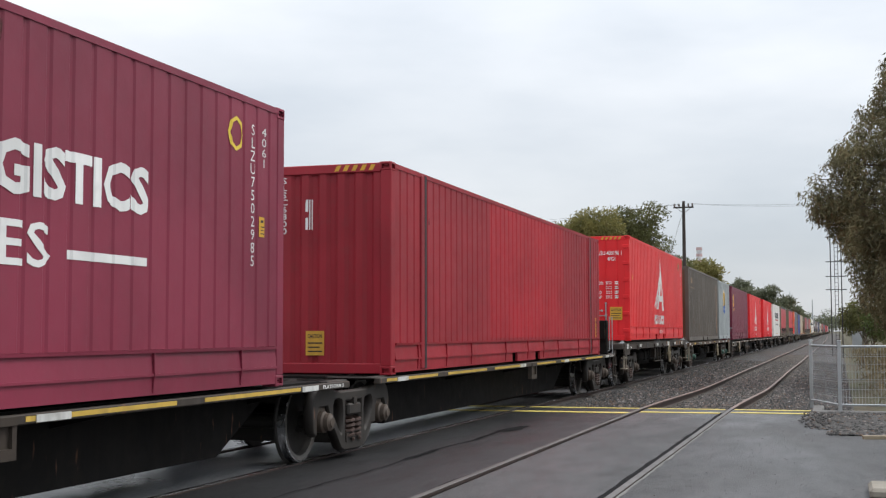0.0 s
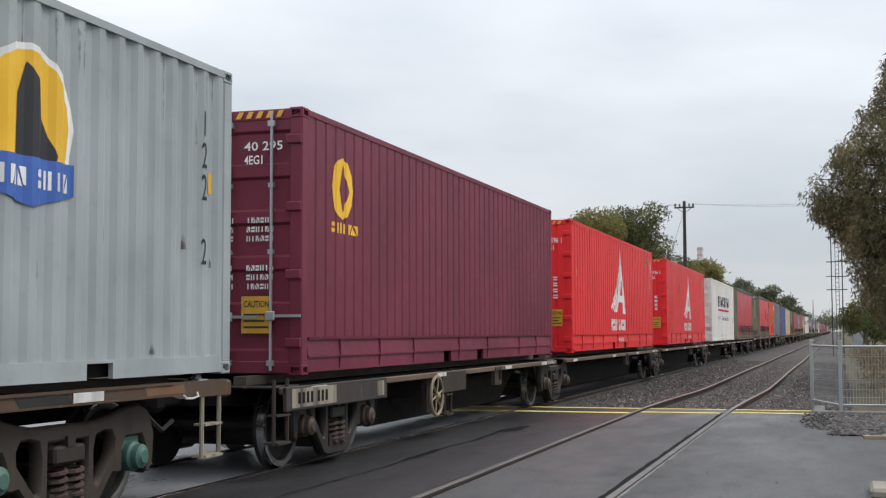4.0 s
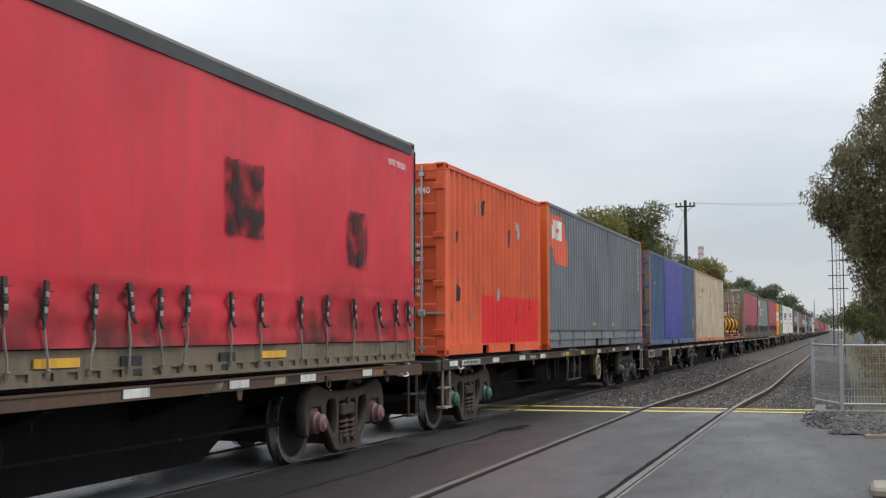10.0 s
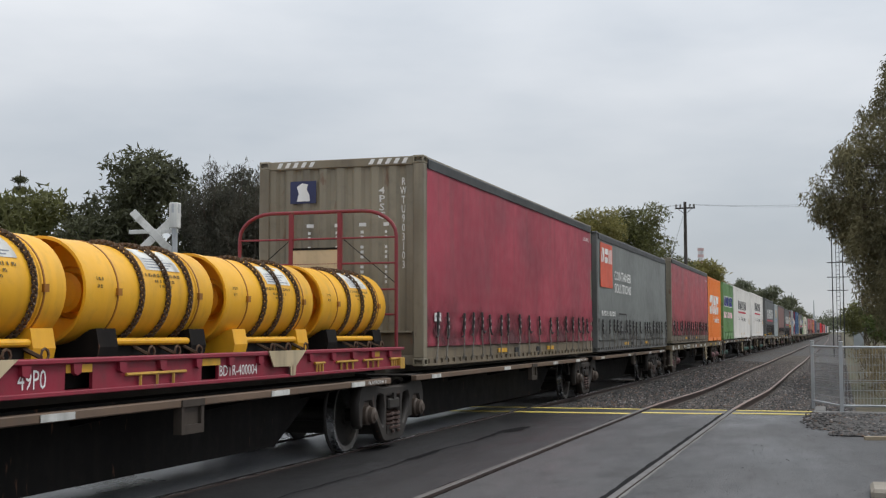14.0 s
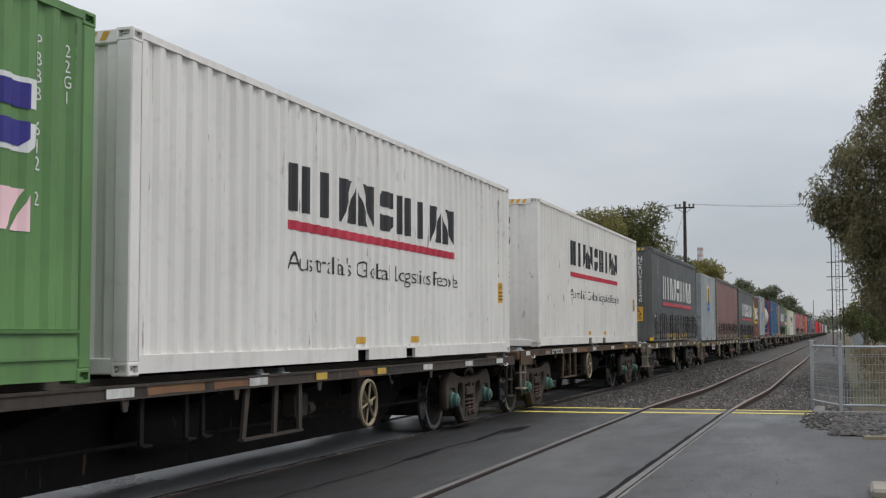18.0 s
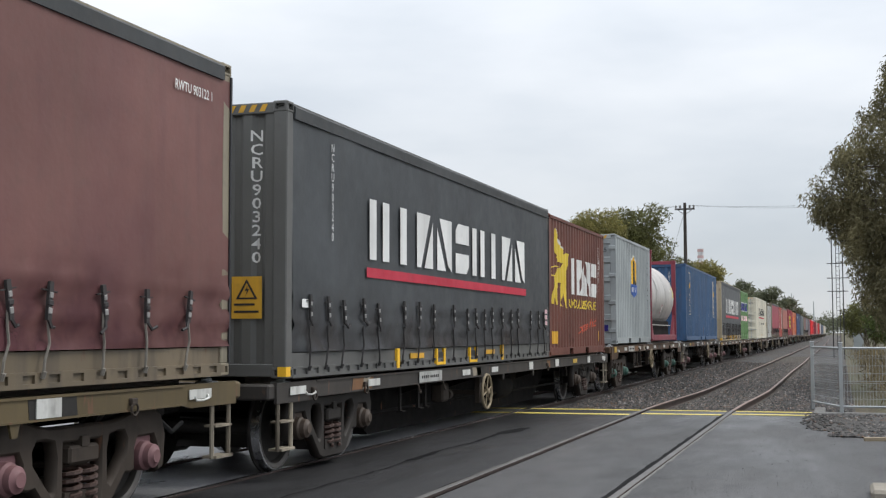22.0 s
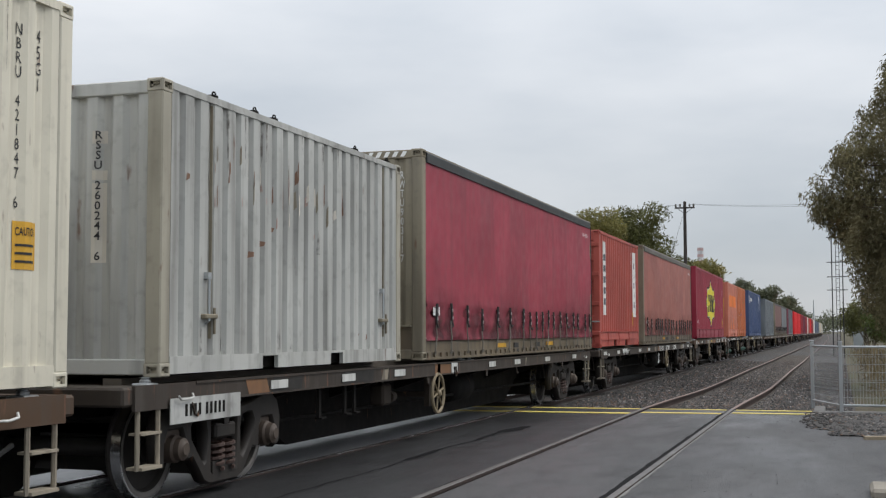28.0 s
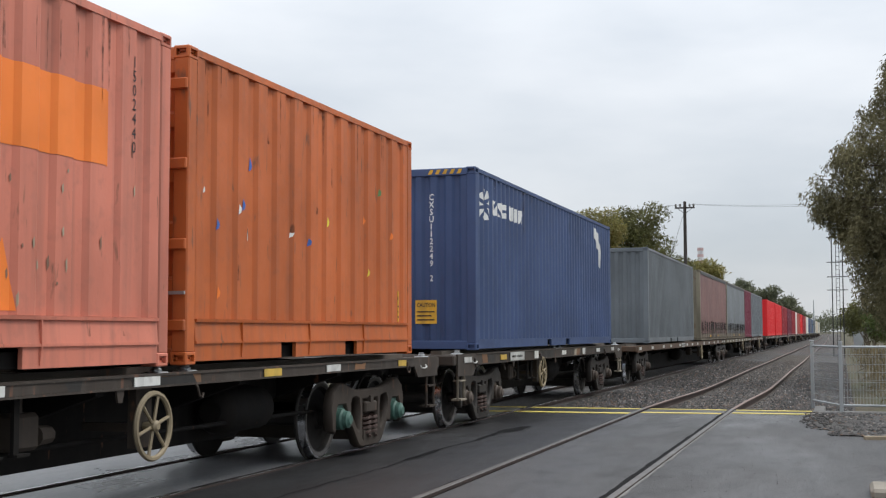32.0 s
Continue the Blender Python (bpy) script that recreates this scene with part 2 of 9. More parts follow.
def loop_tris(loops):
    if len(loops) == 1 and len(loops[0]) == 4:
        p = loops[0]
        turn = [(p[i][0] - p[i - 1][0]) * (p[(i + 1) % 4][1] - p[i][1]) - (p[i][1] - p[i - 1][1]) * (p[(i + 1) % 4][0] - p[i][0]) for i in range(4)]
        if min(turn) > 0 or max(turn) < 0:
            q = p if turn[0] > 0 else p[::-1]
            t = Tris([[q[0], q[1], q[2]], [q[0], q[2], q[3]]])
            t.loops = loops
            return t
    me = flat_mesh(loops)
    t = Tris(tris_of(me))
    t.loops = loops
    bpy.data.meshes.remove(me)
    return t


def rect(u0, v0, u1, v1):
    return [(u0, v0), (u1, v0), (u1, v1), (u0, v1)]


def clip(poly, c, keep_above):
    out = []
    for i, p in enumerate(poly):
        q = poly[(i + 1) % len(poly)]
        a, b = (p[0] - c, q[0] - c) if keep_above else (c - p[0], c - q[0])
        if a >= 0:
            out.append(p)
        if a * b < 0:
            t = a / (a - b)
            out.append((c, p[1] + (q[1] - p[1]) * t))
    return out


class Ribs:
    """The folded sheet of a container's wall: breaks along u and how far each lies in."""

    def __init__(self, u0, u1, pitch=0.278, outer=0.104, slope=0.034, depth=0.050, lead=0.05):
        n = max(1, round((u1 - u0 - 2 * lead) / pitch))
        k = (u1 - u0 - 2 * lead) / n
        r = k / pitch
        self.u, self.d = [u0], [0.0]
        for i in range(n):
            a = u0 + lead + i * k
            for du, d in ((outer * r / 2, 0.0), (outer * r / 2 + slope * r, depth), (k - outer * r / 2 - slope * r, depth), (k - outer * r / 2, 0.0)):
                self.u.append(a + du)
                self.d.append(d)
        self.u.append(u1)
        self.d.append(0.0)

    def sheet(self, place, v0, v1):
        s = Shape()
        vs = [place(u, v, d) for u, d in zip(self.u, self.d) for v in (v0, v1)]
        return s.add(vs, [(2 * i, 2 * i + 2, 2 * i + 3, 2 * i + 1) for i in range(len(self.u) - 1)])

    def laid(self, tris, place, proud=0.005):
        """Paint or film that follows the folds."""
        s = Shape()
        for t in tris:
            lo, hi = min(p[0] for p in t), max(p[0] for p in t)
            cuts = [c for c in self.u if lo < c < hi]
            pieces = []
            rest = list(t)
            for c in cuts:
                a, rest = clip(rest, c, False), clip(rest, c, True)
                pieces.append(a)
                if len(rest) < 3:
                    break
            pieces.append(rest)
            for q in pieces:
                if len(q) < 3:
                    continue
                vs = [place(p[0], p[1], float(np.interp(p[0], self.u, self.d)) - proud) for p in q]
                s.add(vs, [tuple(range(len(q)))])
        return s


class Plain(Ribs):
    def __init__(self, d=0.0):
        self.u, self.d = [-99.0, 99.0], [d, d]

# ---------------------------------------------------------------- ground, road and tracks


def ground_mat(key, cols, scale, rough, bump=0.3, dist=0.02, wet=None, spec=0.35, mid=None):
    """Rough ground: colours mixed at two scales; wet lowers the roughness in broad patches."""
    m = bpy.data.materials.new(key)
    m.use_nodes = True
    n, l = m.node_tree.nodes, m.node_tree.links
    b = n["Principled BSDF"]
    b.inputs["Specular IOR Level"].default_value = spec
    tc = n.new("ShaderNodeTexCoord")

    def nz(s, d=5.0, stretch=None):
        x = n.new("ShaderNodeTexNoise")
        x.inputs["Scale"].default_value, x.inputs["Detail"].default_value = s, d
        if stretch:
            mp = n.new("ShaderNodeMapping")
            mp.inputs["Scale"].default_value = stretch
            l.new(tc.outputs["Object"], mp.inputs["Vector"])
            l.new(mp.outputs[0], x.inputs["Vector"])
        else:
            l.new(tc.outputs["Object"], x.inputs["Vector"])
        return x.outputs["Fac"]

    fine = n.new("ShaderNodeValToRGB")
    fine.color_ramp.elements[0].position, fine.color_ramp.elements[0].color = 0.3, (*cols[0], 1)
    fine.color_ramp.elements[1].position, fine.color_ramp.elements[1].color = 0.7, (*cols[1], 1)
    l.new(nz(scale, 8.0), fine.inputs[0])
    broad = n.new("ShaderNodeMix")
    broad.data_type = "RGBA"
    broad.inputs[7].default_value = (*cols[2], 1)
    mr = n.new("ShaderNodeMapRange")
    mr.inputs["From Min"].default_value, mr.inputs["From Max"].default_value, mr.inputs["To Max"].default_value = 0.42, 0.68, 0.75
    l.new(nz(0.35, 5.0, (1.6, 0.5, 1.0)), mr.inputs["Value"])
    l.new(mr.outputs[0], broad.inputs["Factor"])
    l.new(fine.outputs[0], broad.inputs[6])
    base = broad.outputs[2]
    if mid:
        # scuffs and worn patches of a hand's to a stride's size
        for sc_, lo, hi, amt, c in ((2.2, 0.5, 0.72, 0.55, mid), (9.0, 0.56, 0.70, 0.5, tuple(0.5 * v for v in mid)), (14.0, 0.64, 0.74, 0.6, tuple(7 * v for v in mid))):
            mm = n.new("ShaderNodeMapRange")
            mm.inputs["From Min"].default_value, mm.inputs["From Max"].default_value, mm.inputs["To Max"].default_value = lo, hi, amt
            l.new(nz(sc_, 6.0, (1.3, 0.6, 1.0)), mm.inputs["Value"])
            mb = n.new("ShaderNodeMix")
            mb.data_type = "RGBA"
            mb.inputs[7].default_value = (*c, 1)
            l.new(mm.outputs[0], mb.inputs["Factor"])
            l.new(base, mb.inputs[6])
            base = mb.outputs[2]
    l.new(base, b.inputs["Base Color"])
    if wet:
        wr = n.new("ShaderNodeMapRange")
        wr.inputs["From Min"].default_value, wr.inputs["From Max"].default_value = 0.35, 0.65
        wr.inputs["To Min"].default_value, wr.inputs["To Max"].default_value = wet, rough
        l.new(nz(0.5, 6.0, (1.4, 0.4, 1.0)), wr.inputs["Value"])
        l.new(wr.outputs[0], b.inputs["Roughness"])
    else:
        b.inputs["Roughness"].default_value = rough
    bp = n.new("ShaderNodeBump")
    bp.inputs["Strength"].default_value, bp.inputs["Distance"].default_value = bump, dist
    l.new(nz(scale * 1.7, 8.0), bp.inputs["Height"])
    l.new(bp.outputs[0], b.inputs["Normal"])
    MATS[key] = m
    return m


ASPHALT = ground_mat("damp_asphalt", ((0.015, 0.015, 0.016), (0.118, 0.115, 0.114), (0.040, 0.040, 0.041)), 60, 0.66, 0.7, 0.012, wet=0.34, spec=0.34, mid=(0.016, 0.016, 0.017))
# darker grey for the strip between the two tracks
DARK_ASPHALT = ground_mat("darker_asphalt", ((0.010, 0.010, 0.011), (0.042, 0.041, 0.042), (0.018, 0.018, 0.019)), 44, 0.66, 0.7, 0.012, wet=0.34, spec=0.30, mid=(0.009, 0.009, 0.009))
WET = ground_mat("wet_crossing_panel", ((0.13, 0.132, 0.138), (0.25, 0.252, 0.26), (0.18, 0.183, 0.19)), 20, 0.5, 0.2, 0.006, wet=0.22, spec=0.5)
PATCH = ground_mat("black_tar", ((0.006, 0.006, 0.006), (0.013, 0.013, 0.014), (0.008, 0.008, 0.008)), 30, 0.9, 0.3, 0.01, spec=0.08)
BALLAST = ground_mat("grey_ballast", ((0.025, 0.024, 0.024), (0.12, 0.115, 0.112), (0.075, 0.058, 0.046)), 16, 0.9, 0.9, 0.06)
DIRT = ground_mat("dry_grass_and_soil", ((0.055, 0.047, 0.032), (0.115, 0.095, 0.062), (0.06, 0.068, 0.032)), 3.0, 0.95, 0.6, 0.06)
CONCRETE = ground_mat("weathered_concrete", ((0.13, 0.127, 0.122), (0.22, 0.215, 0.205), (0.15, 0.145, 0.135)), 14, 0.85, 0.3, 0.01)
GRAVEL = ground_mat("loose_gravel", ((0.03, 0.03, 0.029), (0.115, 0.112, 0.108), (0.06, 0.054, 0.048)), 28, 0.92, 0.9, 0.03)
CONCRETE_PALE = paint("pale_precast_concrete", (0.46, 0.45, 0.43), 0.85, grime=0.4, grain=9, bump=0.2)
EDGING = paint("weathered_timber_edging", (0.27, 0.22, 0.15), 0.85, grime=0.5, grain=16, bump=0.4)
SANDSTONE = paint("sandstone_block", (0.25, 0.225, 0.185), 0.85, grime=0.35, grain=16, bump=0.4)
YELLOW_LINE = paint("worn_yellow_road_paint", (0.66, 0.53, 0.12), 0.6, grime=0.55, grain=18, dirt=(0.09, 0.09, 0.09))
RAIL_RUST = paint("rusty_rail_steel", (0.040, 0.025, 0.021), 0.7, 0.1, grime=0.4, rust=0.3)
RAIL_TOP = paint("dull_rail_head", (0.13, 0.122, 0.116), 0.5, 0.4, grime=0.6, grain=6)
RAIL_BROWN = paint("brown_rail_head", (0.20, 0.135, 0.11), 0.55, 0.3, grime=0.4)
RAIL_BRIGHT = paint("polished_rail_head", (0.6, 0.6, 0.61), 0.22, 1.0, grime=0.1, bump=0.02)
SLEEPER = paint("grey_timber_sleeper", (0.095, 0.082, 0.07), 0.9, grime=0.4, grain=12, bump=0.4)

EDGE = 24.6  # far edge of the road

ground = Shape()
gx = [-4000, -400, -120, -60, -30, -12, -9.6, 0.6, 1.3, 12, 60, 300, 4000]
gy = [-300, -60, -20, 10, 24.9, 40, 70, 120, 220, 500, 1200, 4800]
ground.add([(x, y, -0.34 if -13 < x < 1 else -0.10) for y in gy for x in gx],
           [(j * 13 + i, j * 13 + i + 1, (j + 1) * 13 + i + 1, (j + 1) * 13 + i) for j in range(11) for i in range(12)])
tagged(part("ground", ground, DIRT), "dry grass and bare soil beside the railway", "ground", kind="structure")

# the road in strips between the flangeways; the rails lie in the grooves
strips = []
cuts = []
for c, gauge in ((XT, 1.435), (XB, 1.60)):
    for sgn in (-1, 1):
        r = c + sgn * (gauge / 2 + 0.035)
        cuts.append((r - 0.036 - (0.05 if sgn > 0 else 0.004), r + 0.036 + (0.05 if sgn < 0 else 0.004), r))
cuts.sort()
edges = [-60.0] + [v for a, b, _ in cuts for v in (a, b)] + [40.0]
road = thing("road", "damp grey asphalt level crossing with rails let into it", "road", kind="structure")
for i in range(0, len(edges), 2):
    a, b = edges[i], edges[i + 1]
    s = Shape()
    n = 40
    far = EDGE
    ys = [-25 + (far + 25) * k / n for k in range(n + 1)]
    xs = [a, b] if b - a < 4 else [a + (b - a) * k / 12 for k in range(13)]
    if i == len(edges) - 2:
        xs = [a, -0.48, 0.62, 4, 10, 40]
    top = [(x, y, 0.004 * noise.noise((x * 0.7, y * 0.5, 0.3))) for y in ys for x in xs]
    w = len(xs)
    s.add(top, [(j * w + k, j * w + k + 1, (j + 1) * w + k + 1, (j + 1) * w + k) for j in range(n) for k in range(w - 1)])
    s.box(a + 0.002, b - 0.002, -25, far - 0.002, -0.34, -0.012)
    part("asphalt_strip", s, WET if b < XT + 0.75 else DARK_ASPHALT if b < XB - 0.7 else ASPHALT, road)
# tar crack and patches in the asphalt
crack = Shape()
rc = random.Random(4)
path = [(-4.90, 18.3)]
for k in range(52):
    path.append((-4.89 + 0.03 * math.sin(k * 0.31) + rc.uniform(-0.02, 0.02), path[-1][1] - 0.21))
wide = [0.034 if y > 16.8 else 0.012 if y > 15.2 else 0.040 if y > 14.0 else 0.009 for _, y in path]
loop = [(x - w * rc.uniform(0.7, 1.3), y) for (x, y), w in zip(path, wide)] + [(x + w * rc.uniform(0.7, 1.3), y) for (x, y), w in reversed(list(zip(path, wide)))]
grit = Shape()
for k in range(900):
    x, y, q = rc.gauss(-0.6, 1.0), 6.5 + 17 * rc.random() ** 1.3, 0.002 + 0.007 * rc.random() ** 2.5
    if min(abs(x - XB - 0.835), abs(x - XB + 0.835)) > 0.11:
        grit.add([(x + q * 1.3, y, 0.005), (x, y + q, 0.005), (x - q, y - q * 0.4, 0.005), (x, y, 0.006 + q * 0.8)], [(0, 1, 3), (1, 2, 3), (2, 0, 3)])
part("tar_seam", flat_mesh([loop]), PATCH, road, "black tar seam", pose(0, 0, 0.0075))
blob = [(-4.84 + (0.10 + 0.07 * rc.random()) * math.cos(t / 18 * 6.283) + 0.07 * math.sin(t / 18 * 6.283), 18.75 + (0.42 + 0.34 * rc.random()) * math.sin(t / 18 * 6.283)) for t in range(18)]
part("tar_patch", flat_mesh([blob]), PATCH, road, "black tar patch", pose(0, 0, 0.0085))
# old tar poured along the broad-gauge rails, and the worn concrete lip beside it
for xr, ta, tb in ((XB - 0.835, -0.075, -0.040), (XB + 0.835, -0.112, -0.040)):
    ys = [6.5 + 0.22 * k for k in range(78)]
    lf = [(xr + ta + 0.022 * noise.noise((y * 1.3, xr, 0)) + rc.uniform(-0.008, 0.008), y) for y in ys]
    rt = [(xr + tb + 0.012 * noise.noise((y * 2.1, xr, 4)), y) for y in ys]
    part("tar_seam", flat_mesh([lf + rt[::-1]]), PATCH, road, "black tar poured along the rail", pose(0, 0, 0.0065))
lip = [(XB + 0.875 + rc.uniform(0, 0.006), 6.5 + 0.22 * k) for k in range(78)]
lip2 = [(XB + 0.908 + 0.022 * noise.noise((y * 1.7, 2, 0)) + rc.uniform(-0.012, 0.012), y) for _, y in lip]
part("worn_lip", flat_mesh([lip + lip2[::-1]]), CONCRETE, road, "worn pale strip beside the rail", pose(0, 0, 0.0062))
for xa, xb, ya, yb in ((-9.4, -3.72, 22.9, 23.2), (-3.55, -2.1, 23.25, 23.5), (-1.92, -0.53, 23.5, 23.75),
                       (-9.4, -5.0, 24.25, 24.5), (-5.0, -3.72, 24.3, 24.52), (-3.55, -2.1, 24.36, 24.56), (-1.92, -0.53, 24.36, 24.59)):
    part("painted_line", Shape().box(xa, xb, ya, yb, 0.004, 0.010), YELLOW_LINE, road, "worn yellow line")


def sway(y):
    """How far the broad-gauge track beyond the crossing lies aside, and how far down."""
    k = max(0.0, min(1.0, (y - EDGE + 1.0) / 12.0)) if y > EDGE else 0.0
    k = k * k * (3 - 2 * k)
    return 0.15 * k + 0.018 * k * math.sin(y * 0.21) - 0.00002 * max(0, y - 120) ** 2, -0.055 * k


def swept(outline, ys, x, bent):
    """An outline in x and z carried along the line."""
    s, n = Shape(), len(outline)
    vs = []
    for y in ys:
        dx, dz = sway(y) if bent else (0.0, 0.0)
        vs += [(x + a + dx, y, z + dz) for a, z in outline]
    fs = [(j * n + i, j * n + (i + 1) % n, (j + 1) * n + (i + 1) % n, (j + 1) * n + i) for j in range(len(ys) - 1) for i in range(n)]
    fs += [tuple(range(n)), tuple((len(ys) - 1) * n + i for i in range(n))]
    return s.add(vs, fs)


def rail(name, x, label, head_mat, y0=-60, y1=900):
    ob = thing(name, label, "rail", kind="structure")
    prof = [(-0.036, -0.015), (-0.036, 0.016), (0.036, 0.016), (0.036, -0.015), (0.009, -0.03), (0.009, -0.11), (0.065, -0.125), (0.065, -0.135),
            (-0.065, -0.135), (-0.065, -0.125), (-0.009, -0.11), (-0.009, -0.03)]
    head = [(-0.036, 0.0162), (-0.030, 0.022), (0.030, 0.022), (0.036, 0.0162)]
    bent = head_mat is RAIL_TOP
    far = [EDGE + 0.8 * k for k in range(1, 40)] + [60 + 6 * k for k in range(20)] + [200, 260, 340, 440, 600] if bent else [y1]
    part("rail_web", swept(prof, [y0, EDGE] + far, x, bent), RAIL_RUST, ob)
    if bent:
        part("rail_head", swept(head, [y0, EDGE], x, False), head_mat, ob)
        part("rail_head", swept(head, [EDGE] + far, x, True), RAIL_BROWN, ob, "rusty brown rail head")
    else:
        part("rail_head", swept(head, [y0, y1], x, False), head_mat, ob)


for k, sgn in enumerate((-1, 1)):
    rail("track_%d" % (k + 1), XT + sgn * 0.7525, "rail of the standard-gauge track with a polished head", RAIL_BRIGHT)
    rail("track_%d" % (k + 3), XB + sgn * 0.835, "rusty rail of the broad-gauge track with a dull head", RAIL_TOP)

# ballast beds beyond and before the crossing
bed = Shape()
for ya, yb in ((EDGE, 900), (-300, -25.2)):
    ys = [ya + (yb - ya) * (k / 60) ** 2 for k in range(61)]
    xs = [-9.8, -8.9, -8.2, -7.4, -6.7, -5.9, -5.0, -4.4, -3.7, -2.8, -2.0, -1.2, -0.55, 0.3]
    zs = [-0.20, -0.10, -0.06, -0.06, -0.06, -0.07, -0.10, -0.15, -0.17, -0.16, -0.17, -0.16, -0.20, -0.30]
    bed_x, bed_z = xs, zs
    k0 = len(xs)
    bed.add([(x, y, z + 0.02 * noise.noise((x * 2, y * 2, 5.0))) for y in ys for x, z in zip(xs, zs)],
            [(j * k0 + i, j * k0 + i + 1, (j + 1) * k0 + i + 1, (j + 1) * k0 + i) for j in range(60) for i in range(k0 - 1)])
tagged(part("ballast_bed", bed, BALLAST), "grey crushed-stone ballast under both tracks", "ballast", kind="structure")
stones = Shape()
rs = random.Random(7)
octa = [(1, 0, 0), (-1, 0, 0), (0, 1, 0), (0, -1, 0), (0, 0, 1), (0, 0, -1)]
octf = [(0, 2, 4), (2, 1, 4), (1, 3, 4), (3, 0, 4), (2, 0, 5), (1, 2, 5), (3, 1, 5), (0, 3, 5)]
for k in range(30000):
    y = EDGE + 0.1 + 46 * rs.random() ** 1.6
    x = rs.uniform(-5.7, 0.25)
    if 0.76 < abs(x - XB - sway(y)[0]) < 0.91:
        continue
    r = rs.uniform(0.022, 0.052)
    z = float(np.interp(x, bed_x, bed_z)) + 0.008
    a = rs.uniform(0, 6.28)
    ca, sa = math.cos(a), math.sin(a)
    sx, sy, sz = r * rs.uniform(0.8, 1.4), r * rs.uniform(0.7, 1.2), r * rs.uniform(0.5, 0.9)
    stones.add([(x + ca * px * sx - sa * py * sy, y + sa * px * sx + ca * py * sy, z + pz * sz) for px, py, pz in octa], octf)
stone_me = bpy.data.meshes.new("stones")
stone_me.from_pydata(stones.v, [], stones.f)
STONES = bpy.data.materials.new("mixed_ballast_stone")
STONES.use_nodes = True
_n, _l = STONES.node_tree.nodes, STONES.node_tree.links
_g = _n.new("ShaderNodeNewGeometry")
_r = _n.new("ShaderNodeValToRGB")
_r.color_ramp.elements[0].color, _r.color_ramp.elements[1].color = (0.018, 0.017, 0.017, 1), (0.25, 0.235, 0.225, 1)
_e = _r.color_ramp.elements.new(0.75)
_e.color = (0.085, 0.08, 0.076, 1)
_e = _r.color_ramp.elements.new(0.88)
_e.color = (0.12, 0.075, 0.05, 1)
_l.new(_g.outputs["Random Per Island"], _r.inputs[0])
_l.new(_r.outputs[0], _n["Principled BSDF"].inputs["Base Color"])
_n["Principled BSDF"].inputs["Roughness"].default_value = 0.88
grit_me = bpy.data.meshes.new("grit")
grit_me.from_pydata(grit.v, [], grit.f)
tagged(part("road_grit", grit_me, STONES), "loose grit and small stones on the asphalt", "grit", kind="stuff")
tagged(part("ballast_stones", stone_me, STONES), "loose crushed grey and rusty ballast stones", "stones", kind="stuff")
slp = Shape().soft(-1.3, 1.3, -0.12, 0.12, -0.16, -0.048, 0.015).mesh("sleeper")
broad = thing("sleepers", "weathered timber sleepers of the broad-gauge track", "sleepers", kind="structure")
for k in range(96):
    part("sleeper", slp, SLEEPER, broad, m=pose(XB + sway(EDGE + 0.68 * k)[0], EDGE + 0.35 + 0.68 * k, -0.095))

# ---------------------------------------------------------------- wagons
half_frame = [(0.40, 0.765), (0.62, 0.80), (0.84, 0.86), (1.02, 0.865), (1.16, 0.78), (1.225, 0.62), (1.20, 0.36), (1.12, 0.33), (1.11, 0.54), (1.05, 0.645), (0.79, 0.645), (0.735, 0.55), (0.73, 0.37),
              (0.675, 0.36), (0.60, 0.37), (0.38, 0.13), (0.27, 0.095)]
slot = [(0.335, 0.30), (0.39, 0.26), (0.47, 0.34), (0.635, 0.52), (0.645, 0.63), (0.59, 0.71), (0.48, 0.715), (0.36, 0.69), (0.325, 0.56)]
FRAME = [half_frame + [(-y, z) for y, z in reversed(half_frame)], [(-0.27, 0.17), (0.27, 0.17), (0.27, 0.68), (-0.27, 0.68)], slot, [(-y, z) for y, z in reversed(slot)]]
WHEEL_R = 0.46
AHEAD, BACK = 0.40, 0.22   # wagons lie this far ahead of the planned centres, and their bogies further still
AXLE = 0.915   # half the bogie's wheelbase
SPIN = []     # wheelsets with their bogie's place along the train
MOVERS = []   # things that ride along: (object, place along the train, height)


def side_frame_mesh():
    me = flat_mesh(FRAME, 0.040, 0.020)
    me.transform(Matrix(((0, 0, 1, 0), (1, 0, 0, 0), (0, 1, 0, 0), (0, 0, 0, 1))))
    return me


def coil_mesh():
    return Shape().pipe([(0.080 * math.cos(t * 0.6283), 0.080 * math.sin(t * 0.6283), 0.20 + 0.26 * t / 45) for t in range(46)], 0.020, 5).mesh("spring", True)


def wheelset_mesh():
    s = Shape()
    s.turned([(-0.98, 0.07), (-0.80, 0.085), (0.80, 0.085), (0.98, 0.07)], "x", seg=12)
    for g in (-1, 1):
        p = [(0.665, 0.12), (0.672, 0.16), (0.675, 0.37), (0.668, 0.40), (0.668, 0.478), (0.678, 0.487), (0.694, 0.485), (0.706, 0.463), (0.795, 0.456), (0.798, 0.44),
             (0.798, 0.405), (0.785, 0.385), (0.735, 0.36), (0.725, 0.20), (0.76, 0.13), (0.79, 0.12)]
        s.turned([(g * a, r) for a, r in p], "x", seg=32)
    me = s.mesh("wheelset", True)
    me.materials.append(STEEL_WHEEL)
    me.materials.append(STEEL_TREAD)
    me.materials.append(STEEL_RIM)
    for f in me.polygons:
        c = f.center
        if abs(math.hypot(c.y, c.z) - 0.46) < 0.018 and 0.70 < abs(c.x) < 0.7985:
            f.material_index = 1
        elif 0.375 < math.hypot(c.y, c.z) < 0.46 and abs(c.x) > 0.74:
            f.material_index = 2
    return me


